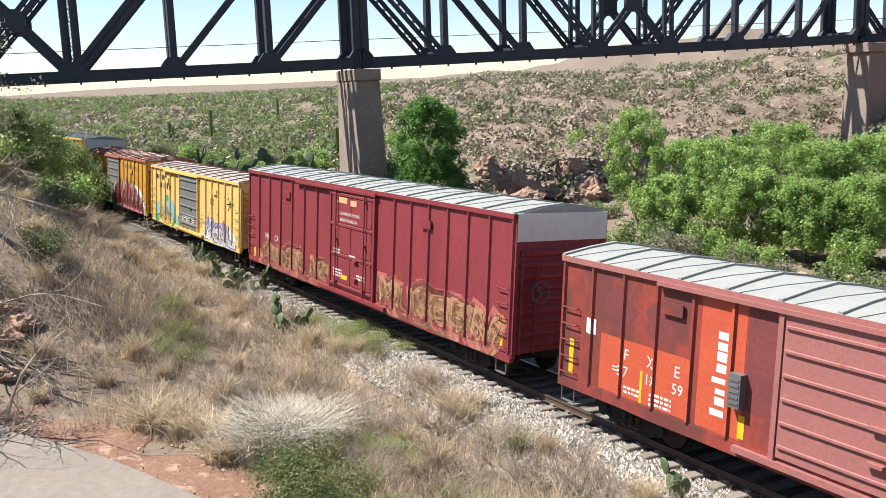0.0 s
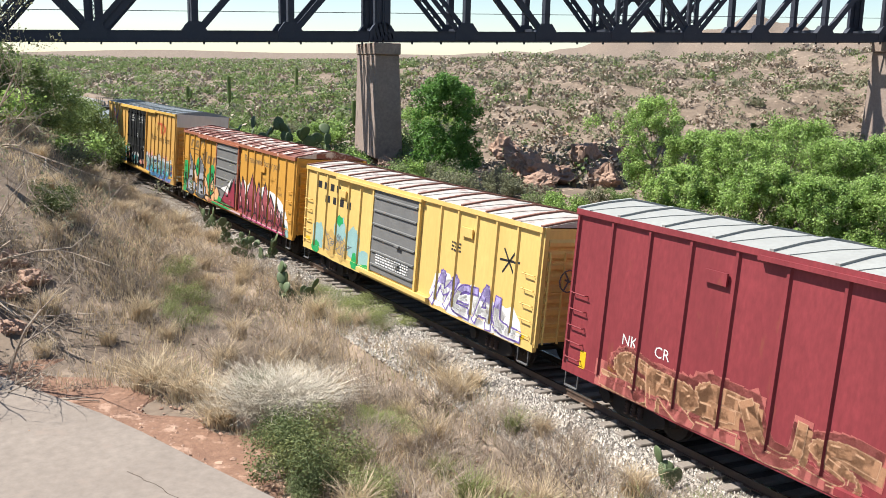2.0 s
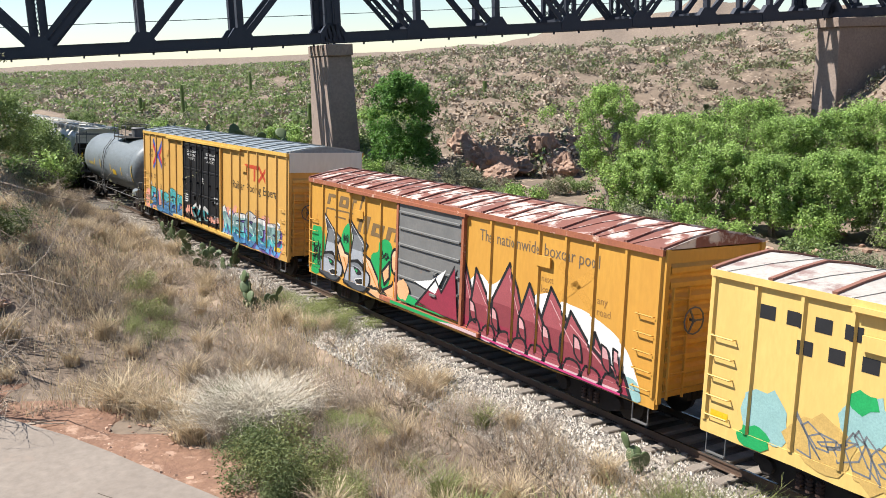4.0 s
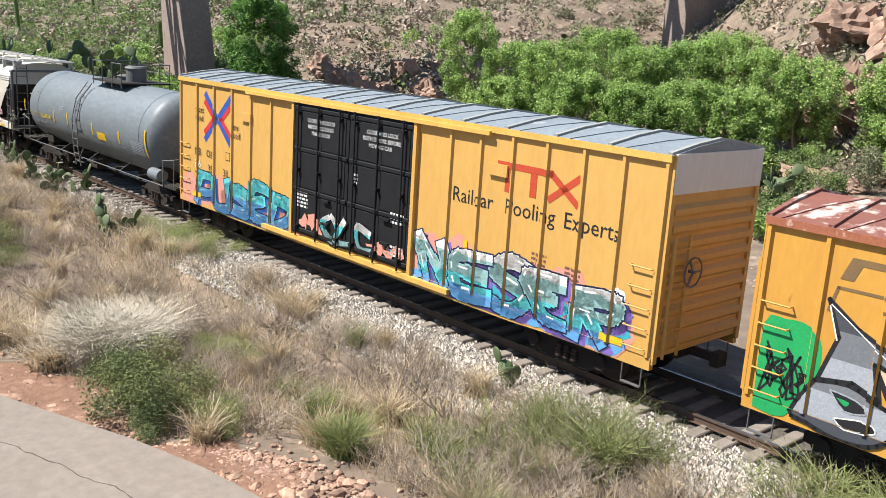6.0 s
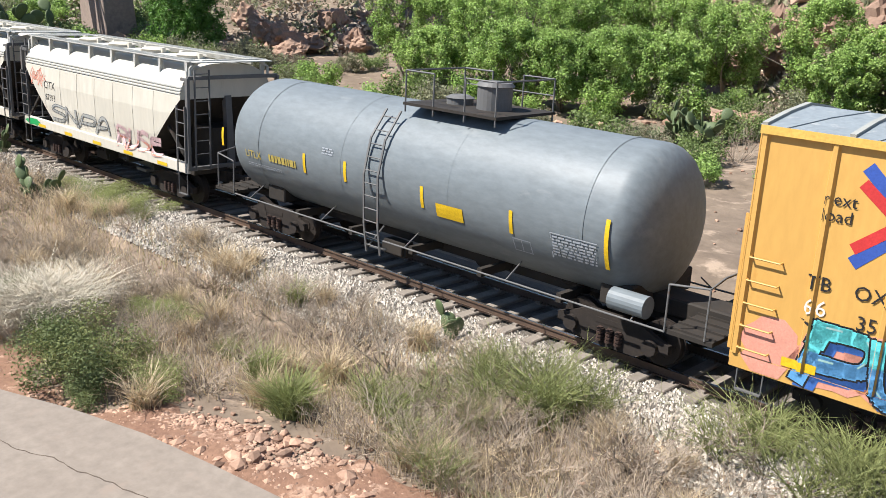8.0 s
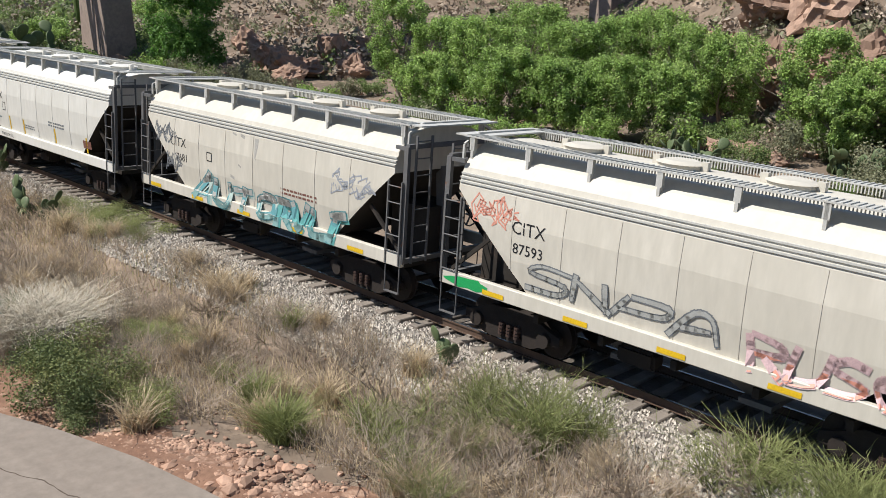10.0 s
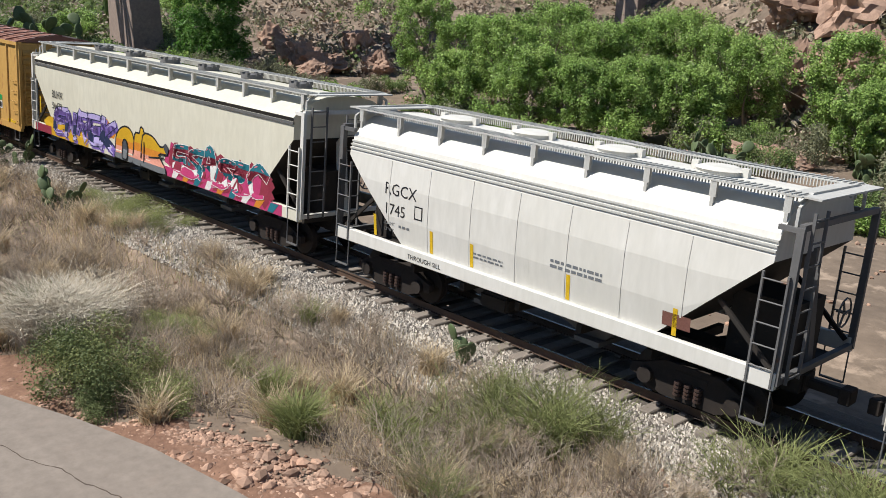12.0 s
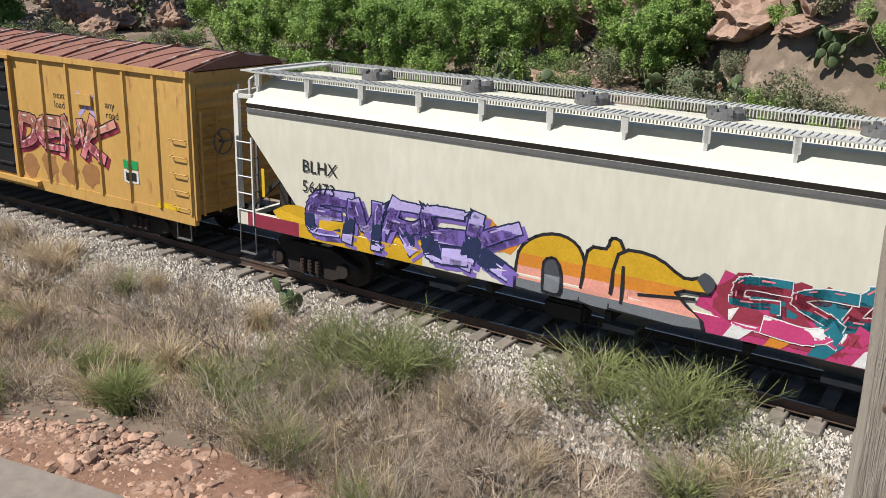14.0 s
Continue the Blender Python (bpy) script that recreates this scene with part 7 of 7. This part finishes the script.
# the near bank
NEAR = [("thick", -16.2, 6.5, 1.25, 1.15), ("thick", -17.4, 6.7, 1.0, .8), ("thick", -15.3, 6.35, .7, .6), ("fine", -29.4, 7.7, 1.2, .75), ("fine", -28.0, 6.9, 1.0, .6), ("thick", -34.5, 4.4, 1.5, 1.1), ("fine", -18.0, 9.0, 1.0, .35), ("broom", -9.3, 10.2, 1.2, .9), ("dry", -10.2, 8.6, 1.5, 1.0), ("dry", -9.0, 9.0, 1.4, 1.1), ("broom", -3.6, 12.2, 1.5, 1.1), ("dry", -6.5, 11.2, 1.5, 1.1), ("greentuft", -12.15, 8.45, 1.5, 1.0), ("fine", -25.5, 12.9, 1.0, .6), ("fine", -26.5, 12.9, 1.0, .6), ("fine", -27.5, 12.95, 1.0, .55), ("fine", -24.4, 12.85, .9, .5), ("fine", -16.6, 6.9, 1.3, 1.15), ("broom", -15.9, 6.8, 1.1, .8), ("fine", -15.6, 7.3, .8, .8), ("fine", -32.2, 8.4, 1.1, .9), ("fine", -27.2, 7.4, .9, .6), ("greentuft", -12.3, 8.6, 1.6, 1.0), ("greentuft", -12.2, 8.5, 1.2, .9),
        ("fine", -18.2, 9.2, .8, .35), ("fine", -17.5, 9.6, .8, .3), ("bare", -20.1, 8.8, 1.5, 1.7), ("bare", -19.8, 9.3, 1.2, 1.3), ("dry", -9.4, 9.1, 1.3, 1.0), ("dry", -8.8, 10.2, 1.4, 1.1), ("broom", -10.2, 11.4, 1.3, 1.0), ("broom", -9.2, 11.9, 1.4, 1.0), ("greentuft", -9.8, 11.0, 1.6, 1.0), ("broom", -5.0, 12.5, 1.2, .9), ("broom", -4.2, 12.0, 2.2, 1.3), ("broom", -3.4, 12.6, 2.0, 1.3), ("broom", -5.9, 12.2, 2.0, 1.1), ("broom", -9.0, 11.4, 2.0, 1.2), ("broom", -10.4, 10.6, 1.8, 1.0), ("broom", -8.2, 11.8, 1.8, 1.1), ("greentuft", -5.4, 12.9, 2.2, 1.2), ("greentuft", -4.0, 13.0, 2.2, 1.2), ("greentuft", -8.6, 11.4, 2.0, 1.1), ("dry", -6.2, 10.4, 1.8, 1.2), ("dry", -8.0, 10.0, 1.8, 1.2), ("dry", -10.4, 9.4, 1.7, 1.1), ("dry", -4.6, 10.8, 1.7, 1.1), ("fine", -14.6, 7.2, 1.0, .7), ("broom", -5.2, 13.1, .8, .9), ("dry", -6.6, 11.2, 1.5, 1.1), ("dry", -7.2, 9.6, 1.4, 1.0), ("dry", -5.6, 9.6, 1.3, 1.0), ("broom", -7.0, 8.2, .9, .7), ("bare", -11.8, 10.6, 1.6, 1.9), ("bare", -13.8, 10.9, 1.4, 1.5), ("dry", -13.0, 11.0, 1.4, .9), ("dry", -14.6, 10.8, 1.4, .9), ("dry", -16.2, 11.0, 1.4, .9), ("dry", -18.6, 11.0, 1.3, .9), ("dry", -15.6, 9.4, 1.3, .8), ("greentuft", -14.0, 9.2, 1.4, .9), ("greentuft", -3.2, 11.0, 1.7, 1.0), ("dry", -3.5, 10.0, 1.4, 1.0), ("fine", -29, 12.3, 1.0, .5), ("fine", -27.2, 12.3, 1.1, .5), ("fine", -25.6, 12.3, 1.0, .45), ("broom", -24, 12.2, 1.1, .6), ("straw", -21.5, 5.6, 2.0, 1.1), ("straw", -22.4, 5.0, 2.2, 1.2), ("straw", -20.7, 6.0, 1.9, 1.0), ("straw", -19.6, 5.9, 1.8, .9)]
for kind, x, y, w, h in NEAR:
    bush(kind, x, y, w, h)
for _ in range(300):
    x, y = -2.5 - 50 * rnd.random() ** 1.4, rnd.uniform(6.8, 12.3)
    if y < np.interp(x, EDGE_X, EDGE_Y) + (1.9 if x < -17 else .9) or (-13.5 < x < -7.5 and y < 8.4):
        continue
    s = rnd.uniform(.6, 1.2)
    bush(rnd.choice(("dry", "dry", "straw", "dry", "bare", "dry", "straw", "greentuft" if x > -16 else "dry", "broom" if x > -12 else "straw")), x, y, s * 1.25, s * .85)
for _ in range(60):
    x, y = rnd.uniform(-60, -26), rnd.uniform(1.0, 8.5)
    s = rnd.uniform(.7, 1.3)
    bush(rnd.choice(("dry", "straw", "straw", "bare")), x, y, s * 1.2, s * .8)

# the big bleached clump
n = 4200
a, q = rng.uniform(0, 6.28, n), rng.uniform(0, 1.0, n) ** .8
gx, gy = -19.2, 7.2
V, F = blades(rng, gx + np.cos(a) * q, gy + np.sin(a) * q, ground_z(gx + np.cos(a) * q, gy + np.sin(a) * q) - .05, rng.uniform(.8, 1.7, n), 1.2, .022, 4)
V = np.asarray(V)
V[:, 0] += (V[:, 2] + .4) ** 2 * .28
big = raw("grass_clump", V.tolist(), F.tolist(), M_PALEGRASS)
tagged(big, "large bleached drooping clump of dry grass", "grass clump")
n = 700
a, q = rng.uniform(0, 6.28, n), rng.uniform(0, .45, n)
gx, gy = -20.0, 6.9
V, F = blades(rng, gx + np.cos(a) * q, gy + np.sin(a) * q, ground_z(gx + np.cos(a) * q, gy + np.sin(a) * q) - .05, rng.uniform(.7, 1.3, n), .6, .02, 3)
big = raw("grass_clump", V.tolist(), F.tolist(), M_LEAFG)
tagged(big, "grey-green upright grass clump beside the bleached one", "grass clump")


# ---- dry grass over the bank, brush over the hills ----
def field_grass():
    n = 85000
    x = -rng.uniform(0, 1, n) ** 1.25 * 62 - 1.5
    y = rng.uniform(1.0, 12.2, n)
    edge = np.interp(x, EDGE_X, EDGE_Y)
    pat = fbm(x, y, .55) + rng.normal(0, .35, n)
    keep = (y > edge + .5 + .5 * rng.uniform(0, 1, n)) & (pat > -.45) & ~((x > -13.5) & (x < -7.3) & (y < 8.3)) & ~((x > -23) & (x < -16) & (y < edge + 2.0))
    x, y = x[keep], y[keep]
    h = rng.uniform(.2, .62, len(x)) * (1 + .35 * fbm(x, y, .4))
    w = .014 + .0004 * np.abs(x)
    V, F = blades(rng, x, y, ground_z(x, y) - .02, np.maximum(h, .1), .8, w, 2)
    ob = raw("dry_grass", V.tolist(), F.tolist(), M_STRAW)
    tagged(ob, "dry straw-coloured grass over the bank", "grass", kind="stuff")
    n = 9000
    x = -rng.uniform(0, 1, n) ** 1.2 * 40 - 1.5
    y = rng.uniform(6, 12.6, n)
    edge = np.interp(x, EDGE_X, EDGE_Y)
    keep = (fbm(x + 9, y, .8) > .25) & (y > edge + .8) & ~((x > -13.5) & (x < -7.3) & (y < 8.3))
    x, y = x[keep], y[keep]
    V, F = blades(rng, x, y, ground_z(x, y) - .02, rng.uniform(.12, .4, len(x)), .7, .016, 2)
    ob = raw("green_grass", V.tolist(), F.tolist(), M_GREENGRASS)
    tagged(ob, "sparse green weeds among the dry grass", "grass", kind="stuff")


field_grass()


def hill_brush():
    for nm, m, cnt, seed, label in (("hill_brush", M_LEAFG, 6000, 3, "grey-green scrub dotted over the rocky hillside"), ("green_brush", M_LEAFD, 5200, 4, "dark green scrub on the plain and hillside"), ("dry_brush", M_TWIG, 6000, 5, "dry brown scrub over the hillside")):
        g = np.random.default_rng(seed)
        C, Rd = [], []
        for _ in range(cnt):
            az = g.uniform(2, 88)
            if nm == "green_brush" and g.random() < .85:
                az = g.uniform(61, 87)
            r = 48 + 260 * g.random() ** 1.7 if az < 60 else 78 + 620 * g.random() ** 1.9
            x, y = polar(az, r)
            if abs(y - TRACK_Y) < 6 or r < np.interp(az, AZ, FOOT) - 4:
                continue
            s = g.uniform(.3, 1.0) * (1 + r / 240)
            C.append((x, y, float(ground_z(x, y)) + s * .35))
            Rd.append(s)
        per = 46
        V, F = [], []
        k = 0
        C, Rd = np.array(C), np.array(Rd)
        n = len(C) * per
        idx = np.repeat(np.arange(len(C)), per)
        d = g.normal(size=(n, 3))
        d /= np.linalg.norm(d, axis=1)[:, None]
        p = C[idx] + d * (Rd[idx] * g.uniform(.35, 1.05, n))[:, None] * np.array([1, 1, .7])
        u = g.normal(size=(n, 3))
        u /= np.linalg.norm(u, axis=1)[:, None]
        v = np.cross(u, d + .3)
        v /= np.linalg.norm(v, axis=1)[:, None] + 1e-9
        s = (Rd[idx] * g.uniform(.10, .24, n))[:, None]
        V = np.stack([p - u * s, p + v * s * .6, p + u * s, p - v * s * .6], 1).reshape(-1, 3)
        ob = raw(nm, V.tolist(), np.arange(4 * n).reshape(-1, 4).tolist(), m)
        tagged(ob, label, "scrub", kind="stuff")


hill_brush()


# ---- cacti ----
def pad_mesh():
    bm = bmesh.new()
    bmesh.ops.create_uvsphere(bm, u_segments=12, v_segments=8, radius=1)
    for v in bm.verts:
        z = v.co.z
        v.co = Vector((v.co.x * .5 * (1 + .22 * z), v.co.y * .11, z * .62 + .58))
    me = bpy.data.meshes.new("pad")
    bm.to_mesh(me)
    bm.free()
    me.materials.append(M_PEAR)
    me.polygons.foreach_set("use_smooth", [True] * len(me.polygons))
    return me


PAD = pad_mesh()


def prickly_pear(x, y, size, n, seed, label, zoff=0.0):
    r = random.Random(seed)
    e = new("prickly_pear")
    e.location = (x, y, float(ground_z(x, y)) + zoff)
    tagged(e, label, "cactus", group="prickly pears")
    made = []
    for i in range(n):
        ob = new("pad", PAD)
        ob.parent = e
        s = size * r.uniform(.8, 1.15)
        if i < max(2, n // 3):
            m = Matrix.Translation((r.uniform(-1, 1) * size * n * .09, r.uniform(-1, 1) * size * n * .06, -.03)) @ Euler((r.uniform(-.5, .5), r.uniform(-.6, .6), r.uniform(0, 6.28))).to_matrix().to_4x4()
        else:
            b = r.choice(made)
            m = b @ Matrix.Translation((r.uniform(-.4, .4) * size, 0, size * r.uniform(.95, 1.1))) @ Euler((r.uniform(-.4, .4), r.uniform(-.7, .7), r.uniform(-1, 1))).to_matrix().to_4x4()
        made.append(m)
        ob.matrix_basis = m @ Matrix.Diagonal((s, s, s, 1))


PP = "green prickly pear cactus with flat round pads"
for i, (x, y, s, n) in enumerate(((-28.9, 11.5, .36, 16), (-29.9, 11.2, .3, 4), (-35.6, 12.5, .34, 14), (-37.6, 12.4, .34, 14), (-39.5, 12.5, .34, 14), (-41.6, 12.6, .34, 12), (-43.5, 12.6, .34, 10), (-11.9, 12.4, .28, 7))):
    prickly_pear(x, y, s, n, 300 + i, PP)
for i, (az, r, s, n) in enumerate(((28.9, 41.5, .55, 30), (27.6, 42, .5, 24), (29.8, 43, .5, 20), (18.5, 43, .5, 26), (17.0, 43, .5, 26), (15.5, 43.2, .45, 20), (20, 43.5, .45, 18), (9.8, 44, .5, 20), (10.8, 43.6, .45, 18), (67.7, 66, .8, 34), (68.4, 66.5, .8, 30), (75.0, 68, .85, 34), (73.4, 68, .8, 34), (72.0, 68, .8, 34), (46.5, 90, .45, 18), (37.3, 95, .55, 24), (41, 92, .45, 16))):
    prickly_pear(*polar(az, r), s, n, 340 + i, PP)


def saguaro(az, r, h, arms, seed):
    x, y = polar(az, r)
    e = new("saguaro")
    e.location = (x, y, float(ground_z(x, y)) - .2)
    tagged(e, "tall dark green saguaro cactus on the plain", "cactus", group="saguaros")
    m = M_LEAFD

    def col(name, pts, r0):
        bm = bmesh.new()
        for a, b in zip(pts, pts[1:]):
            bar(bm, a, b, r0 * 2, r0 * 2, 9)
        part(name, bm, m, e, smooth=False)
    col("stem", [(0, 0, 0), (0, 0, h * .92), (0, 0, h)], .24)
    for k in range(arms):
        s = 1 if k % 2 else -1
        z = h * (.45 + .1 * k)
        col("arm", [(0, 0, z), (s * .7, .2, z + .1), (s * .8, .2, z + h * .3)], .17)


for i, (az, r, h, arms) in enumerate(((74.9, 120, 3.2, 3), (72.5, 125, 4.6, 0), (65.0, 95, 3.0, 0), (68.5, 150, 4.5, 1), (54.2, 105, 2.2, 0))):
    saguaro(az, r, h, arms, i)


# ---- bare mesquite reaching in from the bank ----
def bare_tree(x, y, z, reach, seed, label, leafy):
    r = random.Random(seed)
    e = new("mesquite_tree")
    e.location = (x, y, z)
    tagged(e, label, "tree", group="mesquites on the bank")
    V, F, tips = [], [], []

    def limb(p, d, l, rad, k):
        for _ in range(4):
            d = (d + Vector((r.uniform(-1, 1), r.uniform(-1, 1), r.uniform(-1, .9))) * .22).normalized()
            q = p + d * l / 4
            s = d.orthogonal().normalized()
            t = d.cross(s)
            i = len(V)
            for c, rr in ((p, rad), (q, rad * .82)):
                for j in range(5):
                    V.append((c + (s * math.cos(j * 1.2566) + t * math.sin(j * 1.2566)) * rr)[:])
            for j in range(5):
                F.append((i + j, i + (j + 1) % 5, i + 5 + (j + 1) % 5, i + 5 + j))
            p, rad = q, rad * .82
            if k and r.random() < .85:
                limb(p, (d + Vector((r.uniform(-1, 1), r.uniform(-1, 1), r.uniform(-.8, .8))) * .8).normalized(), l * r.uniform(.5, .75), rad * .65, k - 1)
        tips.append(p[:])
    for d in ((1, .25, .25), (.9, .6, .35), (.6, .1, .9), (.2, .5, .9), (.95, .45, -.05)):
        limb(Vector((0, 0, 0)), Vector(d).normalized(), reach * r.uniform(.6, .9), .06, 3)
    raw("limbs", V, F, M_TWIG, e)
    if leafy:
        g = np.random.default_rng(seed)
        Vl, Fl = leaves(g, tips, [.35] * len(tips), leafy, .05, .7, .1)
        raw("foliage", Vl.tolist(), Fl.tolist(), M_LEAFG, e)


def on_ground(az, r):
    x, y = polar(az, r)
    return x, y, float(ground_z(x, y))


# two leafy trees added out of view, only to throw shade on the bank
x, y = polar(93.5, 27)
tree("mesquite_tree", x, y, 6.2, 6.0, 190, "spreading grey-green mesquite over the cut bank", M_LEAFG, 9000, .05, .3)
x, y = polar(92.5, 34)
tree("mesquite_tree", x, y, 5.5, 6.0, 191, "spreading grey-green mesquite over the cut bank", M_LEAFG, 9000, .05, .3)
x, y, z = on_ground(87.5, 30)
bare_tree(x, y, z + .2, 4.5, 5, "dead grey mesquite with bare twisted branches", 0)
x, y, z = on_ground(86.0, 36)
bare_tree(x, y, z + .8, 5.5, 6, "sparse-leaved mesquite with pale branches on the bank", 2600)
x, y, z = on_ground(86.0, 24)
bare_tree(x, y, z - .2, 3.0, 9, "dead tangled brush hanging down the bank", 0)
for i, (az, r, h, w) in enumerate(((81.5, 58, 3.7, 6), (83.0, 50, 3.3, 5.5), (84.6, 44, 2.5, 5.0), (80.2, 68, 3.6, 6.5), (82.4, 70, 3.6, 7))):
    x, y = polar(az, r)
    tree("mesquite_tree", x, y, h, w, 180 + i, "feathery light green mesquite on the bank", M_LEAFD, 12000, .07, .2)
for i in range(22):
    az, r = rnd.uniform(80.5, 88), rnd.uniform(40, 75)
    x, y = polar(az, r)
    s = rnd.uniform(1.3, 2.4)
    bush(rnd.choice(("green", "bright", "grey", "green")), x, y, s, s * .9)
for i in range(14):
    x, y = polar(rnd.uniform(83.5, 90), rnd.uniform(19, 32))
    boulder(x, y, rnd.uniform(.4, .9), i, .1, 1.0, rnd.uniform(0, 6), "dark broken rock in the cut bank")


# ---- timber post close beside the eye ----
def timber_post():
    bm = bmesh.new()
    w = .085
    box(bm, -w, w, -w, w, 0, 8.3)
    bmesh.ops.subdivide_edges(bm, edges=[e for e in bm.edges if abs(e.verts[0].co.z - e.verts[1].co.z) > 1], cuts=60)
    for v in bm.verts:
        v.co.x += noise.noise(v.co * 2.1) * .012
        v.co.y += noise.noise(v.co * 2.3 + Vector((5, 1, 2))) * .012
    e = new("timber_post")
    e.matrix_basis = pose(-.215, 2.0, 0, 0, 0, 12)
    tagged(e, "weathered grey split timber post with rusty nails", "post")
    part("shaft", bm, mat("weathered_timber", (0.46, 0.40, 0.32), (0.33, 0.28, 0.22), 6, .9, bump=.6, bscale=40, c3=(0.16, 0.13, 0.11), s3=9, t3=.6, stretch=(6, 6, .25)), e)
    for z in (6.35, 6.62, 6.9):
        bm = bmesh.new()
        disc(bm, -w - .008, -w + .02, .009, 8, -.05, z)
        part("nail", bm, M_RAIL, e)


timber_post()


def motions():
    for e, x in CARS:
        walk(e, [(t, pose(x + d, TRACK_Y, TRACK_Z, CANT, 0, 0)) for t, d in TRAIN_ROWS])
    # wheels roll with the train: a row each frame
    ts, ds = [t for t, d in TRAIN_ROWS], [d for t, d in TRAIN_ROWS]
    rows = []
    for i in range(14 * FPS + 1):
        t = i / FPS
        rows.append((t, math.degrees(float(np.interp(t, ts, ds)) / 0.42)))
    for w, dx in WHEELSETS:
        walk(w, [(t, pose(dx, 0, .46, 0, a % 360.0, 0)) for t, a in rows])


motions()
